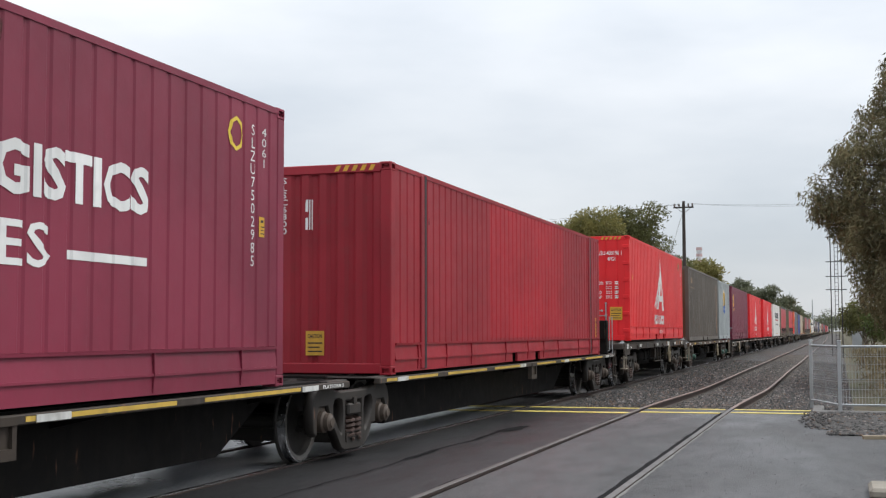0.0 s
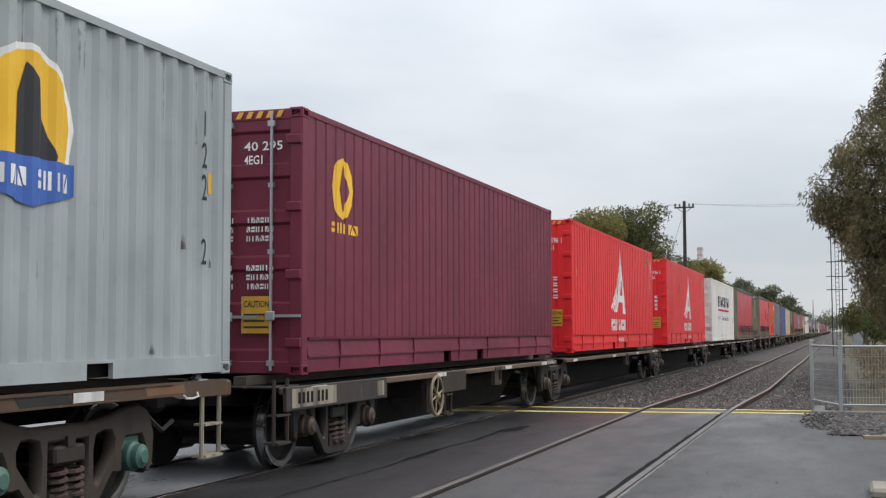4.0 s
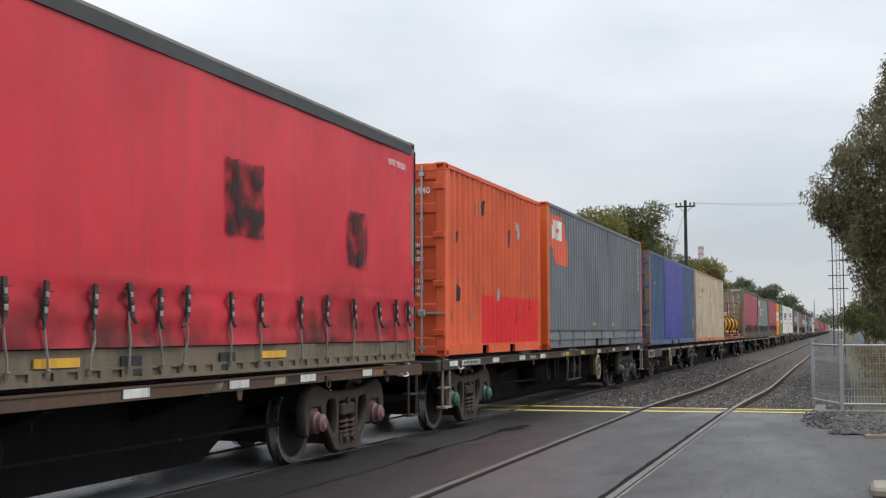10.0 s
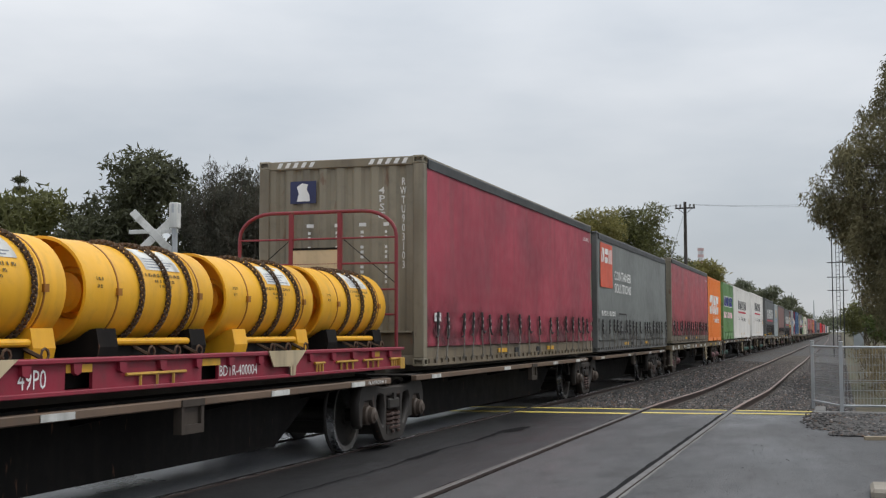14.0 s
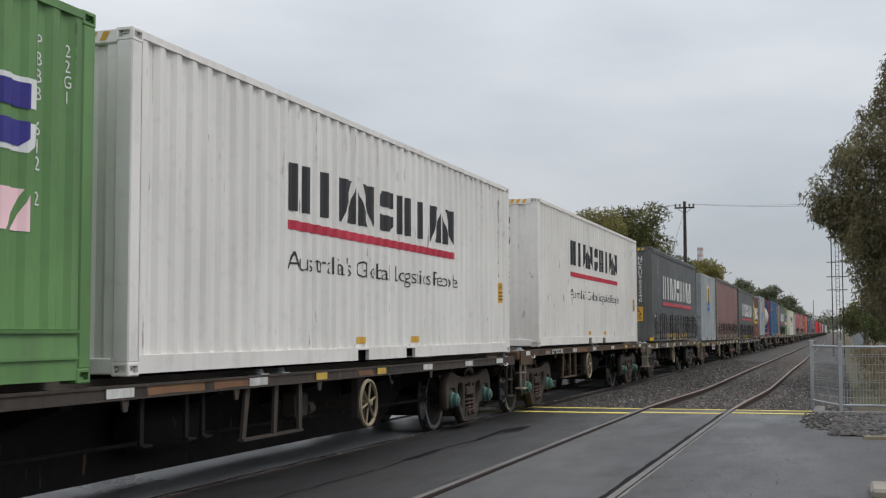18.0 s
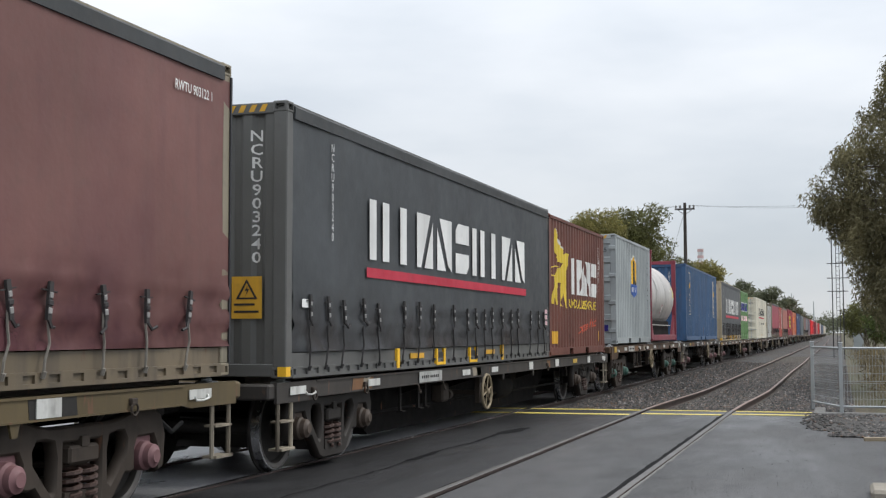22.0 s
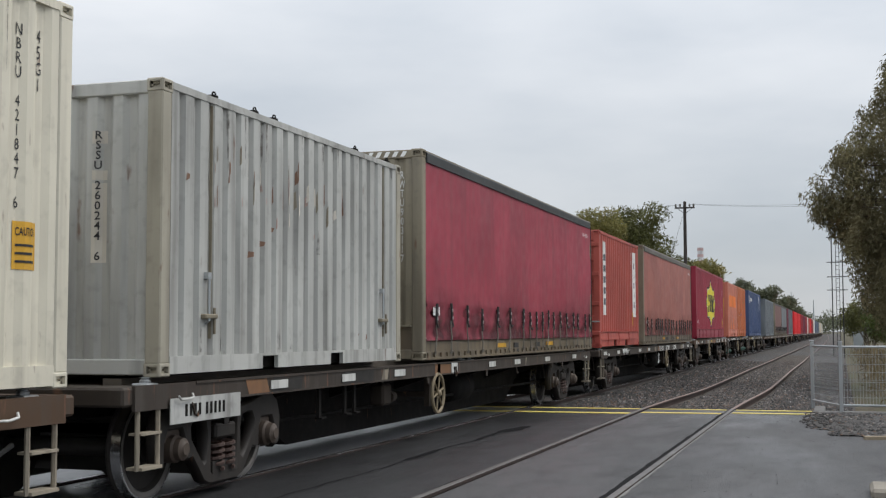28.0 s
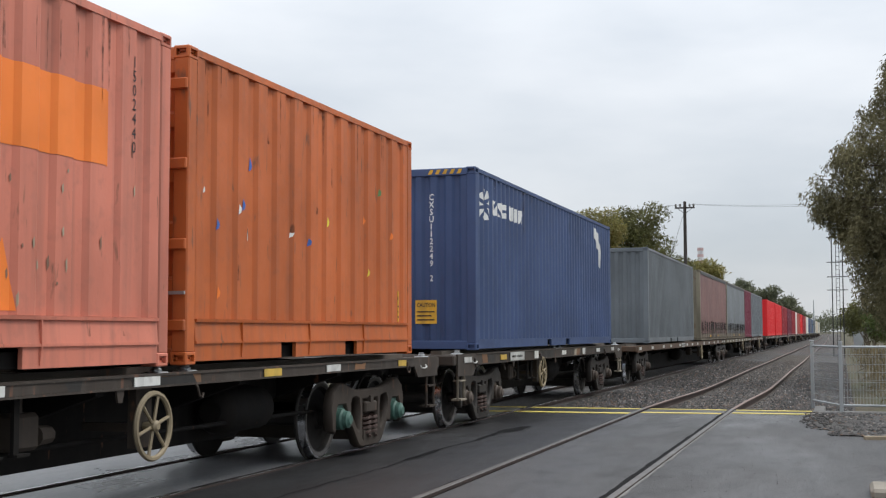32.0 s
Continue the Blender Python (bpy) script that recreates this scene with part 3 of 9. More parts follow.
def bogie(wagon, y, s, cap):
    steel = STEEL_BOGIE if cap in (CAP_PINK, CAP_GREEN) else STEEL_SOOTY
    b = part("bogie", cached("bolster", lambda: Shape().soft(-1.02, 1.02, -0.2, 0.2, 0.46, 0.66, 0.03).soft(-0.3, 0.3, -0.3, 0.3, 0.62, 0.80, 0.03)
                             .soft(-1.095, 1.095, -0.20, 0.20, 0.49, 0.63, 0.02).box(-1.10, 1.10, -0.05, 0.05, 0.62, 0.70).mesh("bogie")), steel, wagon, m=pose(0, y, 0))
    part("brake_beam", cached("brake_beam", lambda: Shape().box(-0.72, -0.62, -0.62, 0.62, 0.28, 0.36).box(0.62, 0.72, -0.62, 0.62, 0.28, 0.36).box(-0.72, 0.72, -0.46, -0.40, 0.26, 0.40).box(-0.72, 0.72, 0.40, 0.46, 0.26, 0.40)
         .box(-1.08, 1.08, -0.24, 0.24, 0.165, 0.285).mesh("brake_beam")), steel, b)
    for sx in (-1, 1):
        part("side_frame", cached("side_frame", side_frame_mesh), steel, b, m=pose(sx * 1.015, 0, 0))
        for k in (-0.135, 0.075):
            part("spring", cached("coil", coil_mesh), SPRING_RED, b, m=pose(sx * 1.03, k + 0.03, 0))
        for k in (-AXLE, AXLE):
            part("bearing_cap", cached("cap", lambda: Shape().turned([(-0.12, 0.125), (0.03, 0.125), (0.05, 0.105), (0.10, 0.10), (0.115, 0.065), (0.13, 0.055)], "x", seg=14)
                                       .box(-0.13, -0.02, -0.135, 0.135, 0.06, 0.185).mesh("bearing_cap", True)), cap, b, m=pose(sx * 1.055, k, WHEEL_R, 0, 0, 0 if sx > 0 else 180))
    for k in (-AXLE, AXLE):
        w = part("wheelset", cached("wheelset", wheelset_mesh), STEEL_WHEEL, b, m=pose(0, k, WHEEL_R))
        SPIN.append((w, k, s))
    return b


def handwheel_mesh():
    s = Shape().ring((0, 0, 0), 0.27, 0.024, "x", 28, 6)
    for k in range(3):
        t = k * math.pi / 3 + 0.25
        s.rod((0, -0.275 * math.cos(t), -0.275 * math.sin(t)), (0, 0.275 * math.cos(t), 0.275 * math.sin(t)), 0.015, 6)
    s.turned([(-0.10, 0.03), (0.03, 0.05), (0.05, 0.03)], "x", seg=10)
    return s.mesh("handwheel", True)


def step_mesh():
    s = Shape()
    s.pipe([(0, -0.16, 1.0), (0, -0.16, 0.34), (0, 0.16, 0.34), (0, 0.16, 1.0)], 0.022, 6)
    s.box(-0.10, 0.05, -0.16, 0.16, 0.335, 0.36).box(-0.08, 0.04, -0.16, 0.16, 0.62, 0.64)
    return s.mesh("step")


def plate(wagon, y, z, w, h, mat, label="", x=1.229, name="reflector_plate"):
    return part(name, cached(("plate", round(w, 2), round(h, 2)), lambda: Shape().box(0, 0.008, -w / 2, w / 2, -h / 2, h / 2).mesh(name)), mat, wagon, label, pose(x, y, z))


def graffiti(wagon, y0, y1, z0, z1, seed, x=1.236):
    """A scrawl of curved strokes."""
    r = random.Random(seed)
    s = Shape()
    y = y0
    while y < y1:
        pts = [(x, y + 0.02 * k + r.uniform(-0.03, 0.03), z0 + (z1 - z0) * (0.5 + 0.5 * math.sin(k * 1.4 + r.random() * 2))) for k in range(6)]
        s.pipe(pts, 0.010, 4)
        y += r.uniform(0.10, 0.2)
    part("graffiti", s, WHITE_INK, wagon, "white sprayed scrawl")


WORN_CREAM = paint("worn_cream_paint", (0.30, 0.26, 0.20), 0.7, grime=0.9, streak=0.8, grain=4, dirt=(0.07, 0.055, 0.04))
RUST_PATCH = paint("orange_rust_patch", (0.19, 0.095, 0.045), 0.8, grime=0.7, grain=5)
SOOT_PATCH = paint("oily_black_patch", (0.02, 0.018, 0.016), 0.6, grime=0.4)
BOARD = paint("grimy_white_board", (0.42, 0.42, 0.40), 0.6, grime=0.8, streak=0.7, grain=5)


TANK_AT = {451.8: 0.68}   # air tanks that hang elsewhere


def flat_wagon(bogies, sill, cap, wheel_at=None, board=None, label="", scrawl=(), lip=0.17, board_style="sill", words=()):
    bogies = tuple(s - AHEAD for s in bogies)
    s0, s1 = bogies[0], bogies[-1]
    mid, half = (s0 + s1) / 2, (s1 - s0) / 2
    e = half + 2.05
    low = 0.26 if half < 6 else 0.14
    near = s0 < 515
    w = thing("container_wagon", label or "flat container wagon with weathered steel side sills", "wagon", group="wagons of the train")
    for s in bogies:
        bogie(w, s - mid - BACK, s - BACK, cap)
    part("deck", Shape().box(-1.19, 1.19, -e, e, 0.985, 1.015), DECK, w)
    for sx in (-1, 1):
        sh = Shape()
        # a sill that is deeper between the bogies and stepped up over them
        z = 1.03 - lip
        ze = z - (0.15 if half < 6 else 0.03)
        out = [(-e, 1.03), (e, 1.03), (e, ze), (half + 1.2, ze), (half + 1.05, z), (-half - 1.05, z), (-half - 1.2, ze), (-e, ze)]
        sh.prism(out, "x", sx * 1.19, sx * 1.222)
        ss = part("side_sill", sh, sill, w)
        for za, zb in ((1.012, 1.032), (z, z + 0.016)):
            if near:
                part("flange", Shape().box(*sorted((sx * 1.15, sx * 1.234)), -e + 1.0, e - 1.0, za, zb), sill, ss)
    part("centre_sill", Shape().prism([(-e + 0.1, 0.97), (e - 0.1, 0.97), (e - 0.1, 0.72), (half - 1.35, 0.72), (half - 2.6, low), (-half + 2.6, low), (-half + 1.35, 0.72), (-e + 0.1, 0.72)], "x", -0.42, 0.42), STEEL_DARK, w)
    n = max(3, int(half * 2 / 2.4))
    for k in range(n):
        y = -half + 1.5 + (2 * half - 3.0) * k / (n - 1)
        part("cross_bearer", cached("bearer", lambda: Shape().prism([(-1.18, 0.98), (1.18, 0.98), (1.18, 0.88), (0.4, 0.62), (-0.4, 0.62), (-1.18, 0.88)], "y", -0.06, 0.06).mesh("cross_bearer")), STEEL_DARK, w, m=pose(0, y, 0))
    for sy in (-1, 1):
        part("end_sill", cached("end_sill", lambda: Shape().soft(-1.2, 1.2, -0.09, 0.09, 0.86, 1.02, 0.02).mesh("end_sill")), sill, w, m=pose(0, sy * (e + 0.06), 0))
        part("coupler", cached("coupler", lambda: Shape().soft(-0.11, 0.11, -0.1, 0.42, 0.72, 0.92, 0.03).soft(-0.2, 0.16, 0.36, 0.60, 0.68, 0.98, 0.05).mesh("coupler")), STEEL_DARK, w, m=pose(0, sy * (e + 0.05), 0, 0, 0, 0 if sy > 0 else 180))
        if near:
            part("brake_hose", cached("hose", lambda: Shape().pipe([(0.3, 0, 0.78), (0.3, 0.2, 0.62), (0.3, 0.42, 0.5), (0.3, 0.62, 0.58)], 0.024, 6).mesh("brake_hose", True)), RUBBER, w, m=pose(0, sy * e, 0, 0, 0, 0 if sy > 0 else 180))
        for sx in (-1, 1) if near else ():
            part("step", cached("step", step_mesh), WORN_CREAM if int(s0) % 3 else STEEL_BOGIE, w, m=pose(sx * 1.19, sy * (e - 0.25), 0))
    hw = (wheel_at if wheel_at is not None else half - 2.4) + AHEAD + 0.30
    hp = part("brake_bracket", cached("bracket", lambda: Shape().box(-0.02, 0.06, -0.12, 0.12, 0.42, 0.98).box(-0.5, 0.04, -0.05, 0.05, 0.55, 0.62).mesh("brake_bracket")), STEEL_BOGIE, w, m=pose(1.08, hw, 0))
    part("handwheel", cached("handwheel", handwheel_mesh), HANDWHEEL, hp, "cream spoked handbrake wheel", pose(0.15, 0, 0.60))
    # near-black steel: the shade below the deck is put into the tank's colour
    part("air_tank", cached("tank", lambda: Shape().turned([(-0.56, 0.12), (-0.50, 0.20), (-0.42, 0.235), (0.42, 0.235), (0.50, 0.20), (0.56, 0.12)], "y", seg=18).mesh("air_tank", True)), STEEL_DARK, w, m=pose(0.92 if words else 0.66, TANK_AT.get(round(s0 + AHEAD, 1), hw - 3.9 if hw - 3.9 > -half + 2.2 else hw + 2.6), 0.58))
    part("brake_valve", cached("valve", lambda: Shape().soft(-0.1, 0.1, -0.16, 0.16, 0.5, 0.78, 0.03).turned([(0.05, 0.08), (0.22, 0.07)], "y", (0.05, 0.1, 0.6), 10).box(-0.03, 0.03, -0.03, 0.03, 0.76, 1.0).mesh("brake_valve")), STEEL_BOGIE, w, m=pose(0.85, hw - 1.3 if round(s0 + AHEAD, 1) not in TANK_AT else hw + 1.4, 0))
    # a hung frame of three legs, pull-rod hangers, hooks and lashing rings under the sill
    def hung():
        q = Shape()
        for k, (a, c) in enumerate(((-0.62, -0.72), (0.02, -0.02), (0.60, 0.60))):
            q.prism([(a - 0.045, 0.99), (a + 0.045, 0.99), (c + 0.04, 0.42), (c - 0.04, 0.42)], "x", 0.0, 0.03)
        return q.box(-0.02, 0.05, -0.76, 0.64, 0.405, 0.43).mesh("hung_frame")
    if round(s0 + AHEAD, 1) in (270.5, 375.2, 164.9, 360.5, 290.2, 411.0, 35.7):
        part("hung_frame", cached("hung", hung), sill if lip < 0.15 else STEEL_BOGIE, w, m=pose(1.16, max(-half + 2.4, hw - 2.5), 0))
    # hangers and pull rods take near-black steel to carry the sill's shade
    for k in (0.0, 0.75, 1.05) if near else ():
        part("hanger", cached("hanger", lambda: Shape().box(0, 0.03, -0.03, 0.03, 0.52, 0.99).box(-0.02, 0.06, -0.03, 0.12, 0.50, 0.52).mesh("hanger")), STEEL_DARK, w, m=pose(1.12, max(-half + 1.9, hw - 5.0) + k, 0))
    for sx in (-0.80, 0.80) if near else ():
        part("pull_rod", Shape().rod((sx, -half + 1.3, 0.50), (sx, half - 1.3, 0.46), 0.022, 6), STEEL_DARK, w)
    for sx in (-1, 1):
        part("deck_beam", Shape().box(*sorted((sx * 0.66, sx * 0.84)), -e + 0.4, e - 0.4, 1.012, 1.072), DECK, w)
    rk = random.Random(int(s0 * 7))
    for k in range(9 if near else 0):
        # worn, bare and repainted stretches of the sill
        c, hw2 = rk.uniform(-e + 1, e - 1), rk.uniform(0.12, 0.55)
        if k % 3 == 2:
            hw2 *= 0.45
        za, zb, sl = 1.03 - lip + 0.018, 1.011, rk.uniform(-0.08, 0.08)
        lp = [(c - hw2, za), (c - hw2 * 0.3, za + rk.uniform(0, 0.01)), (c + hw2, za), (c + hw2 + sl, zb), (c + hw2 * 0.2, zb - rk.uniform(0, 0.02)), (c - hw2 + sl, zb)]
        part("worn_patch", Shape().prism(lp, "x", 1.2205, 1.2235 + 0.0004 * (k % 5)), (SOOT_PATCH, RUST_PATCH, WORN_CREAM, sill, SOOT_PATCH, WORN_CREAM, RUST_PATCH, SOOT_PATCH, RUST_PATCH)[k], w)
    if near:
        # twistlocks on the deck and uncoupling levers at the ends
        for y in (-e + 0.35, -0.25, 0.25, e - 0.35):
            for sx in (1,):
                part("twistlock", cached("twistlock", lambda: Shape().soft(-0.08, 0.08, -0.09, 0.09, 1.01, 1.04, 0.01).turned([(1.035, 0.045), (1.06, 0.05), (1.075, 0.03), (1.085, 0.045), (1.09, 0.02)], "z", (0, 0, 0), 10).mesh("twistlock")), GALV, w, m=pose(sx * 1.1, y, 0))
        for sy in (-1, 1):
            part("uncoupling_lever", cached("lever", lambda: Shape().pipe([(0, 0.16, 0.93), (0.03, 0.13, 0.90), (0.035, 0.02, 0.885), (0.035, -0.10, 0.89), (0.03, -0.13, 0.92)], 0.010, 6).mesh("uncoupling_lever", True)), WHITE_PLATE, w, "pale bent lever", pose(1.24, sy * (e - 0.75), 0, 0, 0, 0))
    y = -e + 0.9 if near else 99.0
    while y < e - 0.9:
        pick = rk.randrange(4)
        if pick == 0:
            part("lashing_ring", cached("lashring", lambda: Shape().ring((0.03, 0, -0.06), 0.05, 0.011, "x", 12, 5).soft(-0.01, 0.035, -0.045, 0.045, -0.03, 0.03, 0.008).mesh("lashing_ring")), STEEL_BOGIE, w, m=pose(1.222, y, 1.0 - lip * 0.4))
        elif pick == 1:
            part("rope_hook", cached("ropehook", lambda: Shape().pipe([(0, 0, 0.02), (0.03, 0, -0.02), (0.035, 0.03, -0.10), (0.03, 0.08, -0.12), (0.025, 0.11, -0.08)], 0.012, 5).mesh("rope_hook")), STEEL_BOGIE, w, m=pose(1.222, y, 1.03 - lip))
        elif pick == 2:
            part("gusset", cached("sillgusset", lambda: Shape().prism([(-0.06, 0.0), (0.06, 0.0), (0.03, -0.10), (-0.03, -0.10)], "x", 0, 0.02).mesh("gusset")), sill, w, m=pose(1.2, y, 1.032 - lip))
        y += rk.uniform(0.8, 2.2)
    bd = (-half * 0.35 + 0.3 if board is None else board) + AHEAD
    r = random.Random(int(s0 * 10))
    y = -e + 0.5
    while y < e - 0.5:
        big = r.random() < 0.22
        if abs(y - bd) > 0.8:
            plate(w, y, 1.03 - lip / 2, 0.40 if not big else 0.30, min(0.085, lip - 0.04) if not big else min(0.15, lip - 0.04), WHITE_PLATE if r.random() < 0.88 else SILL_YELLOW)
        y += r.uniform(1.5, 2.6)
    if board_style != "none":
        hung_low, dark = board_style == "hung", board_style == "dark"
        bh = 0.22 if hung_low else min(0.15, lip - 0.035)
        nb = plate(w, bd, 0.97 - lip if hung_low else 1.03 - lip / 2, 1.3 if hung_low else 1.0, bh, SOOT_PATCH if dark else BOARD, "black number board with pale bars" if dark else "grimy white number board with dark bars", 1.236, "number_board")
        for k in range(9):
            part("marking", cached(("bar", hung_low), lambda: Shape().box(0, 0.003, -0.02, 0.02, -bh * 0.24, bh * 0.24).mesh("marking")), WHITE_PLATE if dark else STEEL_DARK, nb, m=pose(0.0085, -0.38 + k * 0.08 + (0.05 if k > 3 else 0), 0))
    if words:
        for pts in (((-0.10, 0.13), (0.02, 0.10), (0.10, 0.14)), ((0.02, 0.20), (0.0, 0.0), (-0.12, -0.12)), ((0.0, 0.02), (0.08, -0.08), (0.15, -0.06))):
            part("graffiti", Shape().pipe([(1.166, TANK_AT[451.8] + a, 0.60 + b2) for a, b2 in pts], 0.014, 4), WHITE_INK, w, "white sprayed stroke")
    for word, ya, yb in words:
        part("graffiti", Plain(-1.2375).laid(text_tris(word, ya + 0.14, 1.045 - lip, yb + 0.12, 1.018), lambda u, v, d: (-d, u, v), 0.003), WHITE_INK, w, "white sprayed word")
    for a, b2, sd in scrawl:
        graffiti(w, a, b2, 1.05 - lip, 1.02, sd, 1.24)
    MOVERS.append((w, mid, 0.022))
    return w


def spine_wagon(bogies, sill, cap, label, ends=(2.0, 2.0)):
    """Articulated platforms that share their bogies."""
    bogies = tuple(s - AHEAD for s in bogies)
    s0, s1 = bogies[0], bogies[-1]
    mid = (s0 + s1) / 2
    w = thing("articulated_wagon", label, "wagon", group="wagons of the train")
    for s in bogies:
        bogie(w, s - mid, s, cap)
    for i in range(len(bogies) - 1):
        a, b = bogies[i] - mid, bogies[i + 1] - mid
        ea, eb = a + (0.35 if i else -ends[0]), b - (0.35 if i < len(bogies) - 2 else -ends[1])
        p = part("platform", Shape().prism([(ea, 0.93), (eb, 0.93), (eb, 0.72), (b - 1.45, 0.72), (b - 2.5, 0.20), (a + 2.5, 0.20), (a + 1.45, 0.72), (ea, 0.72)], "x", -0.55, 0.55)
                 .box(-1.05, 1.05, ea + 0.1, eb - 0.1, 0.89, 0.925), STEEL_DARK, w)
        for sx in (-1, 1):
            part("side_rail", Shape().soft(min(sx * 1.14, sx * 1.226), max(sx * 1.14, sx * 1.226), ea + 0.15, eb - 0.15, 0.835, 0.91, 0.01), SILLS[1] if sill is SILL_YELLOW else sill, p)
            if sill is SILL_YELLOW:
                y = ea + 0.4
                while y < eb - 2.5:
                    part("yellow_stripe", Shape().box(*sorted((sx * 1.2255, sx * 1.2285)), y, min(y + 2.1, eb - 0.4), 0.855, 0.893), SILL_YELLOW, p)
                    y += 2.6
            else:
                part("deck_beam", Shape().box(*sorted((sx * 0.60, sx * 0.75)), ea + 0.2, eb - 0.2, 0.924, 1.018), DECK, p)
            for k in range(5):
                y = ea + 1.4 + (eb - ea - 2.8) * k / 4
                part("bracket", cached("pbracket", lambda: Shape().prism([(0.5, 0.88), (1.2, 0.90), (1.2, 0.84), (0.54, 0.70), (0.5, 0.70)], "y", -0.05, 0.05).mesh("bracket")), STEEL_DARK, p, m=pose(0, y, 0, 0, 0, 0 if sx > 0 else 180))
        part("end_plate", cached("endplate", lambda: Shape().soft(-1.15, 1.15, -0.3, 0.3, 0.90, 0.925, 0.01).mesh("end_plate")), SILLS[3], p, m=pose(0, ea + 0.35, 0))
        part("end_plate", CACHE["endplate"], SILLS[3], p, m=pose(0, eb - 0.35, 0))
        sb = part("stowage_box", cached("stow", lambda: Shape().box(0, 0.05, -0.2, 0.2, 0.60, 0.9).box(0.05, 0.08, -0.2, 0.2, 0.60, 0.68).box(0.05, 0.08, -0.2, -0.15, 0.68, 0.84).box(0.05, 0.08, 0.15, 0.2, 0.68, 0.84).box(0.05, 0.09, -0.2, 0.2, 0.84, 0.9).mesh("stowage_box")), STEEL_BOGIE, p, m=pose(1.15, (a + b) / 2 + 0.8, 0))
        for k, y in enumerate((ea + 1.0, (ea + eb) / 2 - 1.2, (ea + eb) / 2 + 2.6, eb - 1.3)):
            plate(w, y, 0.872, 0.42, 0.055, WHITE_PLATE)
        lay = Plain(-1.2275).laid(text_tris("PLATFORM %d" % (5 - i), eb - 0.95, 0.852, eb - 0.35, 0.893), lambda u, v, d: (-d, u, v), 0.003)
        part("lettering", lay, WHITE_INK, w, "PLATFORM number in white")
    if sill is not SILL_YELLOW:
        for sy, s in ((-1, s0),):
            y0, y1 = sorted((s - mid + sy * 1.75, s - mid - sy * 1.25))
            for sx in (-1, 1):
                part("end_sill", Shape().soft(*sorted((sx * 1.19, sx * 1.236)), y0, y1, 0.66, 0.915, 0.008), SILLS[3], w)
            bd = plate(w, y0 + 0.72, 0.79, 1.2, 0.20, WORN_CREAM, "worn cream number board with dark bars", 1.237, "number_board")
            for k in range(7):
                part("marking", cached("endbar", lambda: Shape().box(0, 0.003, -0.03, 0.03, -0.06, 0.06).mesh("marking")), STEEL_DARK, bd, m=pose(0.0085, -0.42 + k * 0.11 + (0.07 if k > 3 else 0), 0))
            plate(w, y1 - 0.25, 0.79, 0.24, 0.18, WORN_CREAM, x=1.237)
        hp = part("brake_bracket", cached("bracket", lambda: Shape().box(-0.02, 0.06, -0.12, 0.12, 0.42, 0.98).box(-0.5, 0.04, -0.05, 0.05, 0.55, 0.62).mesh("brake_bracket")), STEEL_BOGIE, w, m=pose(1.06, s0 - mid + 3.30, -0.08))
        part("handwheel", cached("handwheel", handwheel_mesh), HANDWHEEL, hp, "cream spoked handbrake wheel", pose(0.17, 0, 0.66))
        part("step", cached("step", step_mesh), STEEL_BOGIE, w, m=pose(1.20, s0 - mid + 3.9, -0.06))
        part("tool_box", Shape().soft(1.12, 1.235, s0 - mid + 3.55, s0 - mid + 4.75, 0.60, 0.905, 0.012), STEEL_BOGIE, w)
    if sill is SILL_YELLOW:
        bs = part("brake_stand", Shape().soft(0.62, 1.14, s1 - mid + 1.05, s1 - mid + 1.30, 0.92, 1.76, 0.02).box(0.66, 1.10, s1 - mid + 0.98, s1 - mid + 1.06, 1.30, 1.72), STEEL_DARK, w, "black steel brake stand")
        part("grab_iron", Shape().pipe([(1.16, s1 - mid + 1.1, 1.0), (1.20, s1 - mid + 1.1, 1.0), (1.20, s1 - mid + 1.1, 1.85), (1.20, s1 - mid + 1.5, 1.85), (1.20, s1 - mid + 1.5, 0.92)], 0.014, 6), GALV, bs)
    for sy, s in ((-1, s0), (1, s1)):
        part("coupler", cached("coupler", lambda: Shape().soft(-0.11, 0.11, -0.1, 0.42, 0.72, 0.92, 0.03).soft(-0.2, 0.16, 0.36, 0.60, 0.68, 0.98, 0.05).mesh("coupler")), STEEL_DARK, w,
             m=pose(0, s - mid + sy * 2.0, 0, 0, 0, 0 if sy > 0 else 180))
        part("step", cached("step", step_mesh), STEEL_BOGIE, w, m=pose(1.19, s - mid + sy * 1.8, 0))
    MOVERS.append((w, mid, 0.022))
    return w

# ---------------------------------------------------------------- containers
W = 2.438
STYLES = {"standard": dict(outer=0.076, slope=0.060, depth=0.038), "shallow": dict(outer=0.076, slope=0.062, depth=0.030), "narrow": dict(pitch=0.285, outer=0.205, slope=0.022, depth=0.014), "fine": dict(pitch=0.20, outer=0.09, slope=0.024, depth=0.034),
          "deep": dict(outer=0.076, slope=0.062, depth=0.030), "wide": dict(pitch=0.43, outer=0.20, slope=0.05, depth=0.034), "groove": dict(pitch=0.262, outer=0.145, slope=0.030, depth=0.040), "rolled": dict(pitch=0.282, outer=0.06, slope=0.075, depth=0.030), "wide_deep": dict(pitch=0.43, outer=0.20, slope=0.05, depth=0.034)}


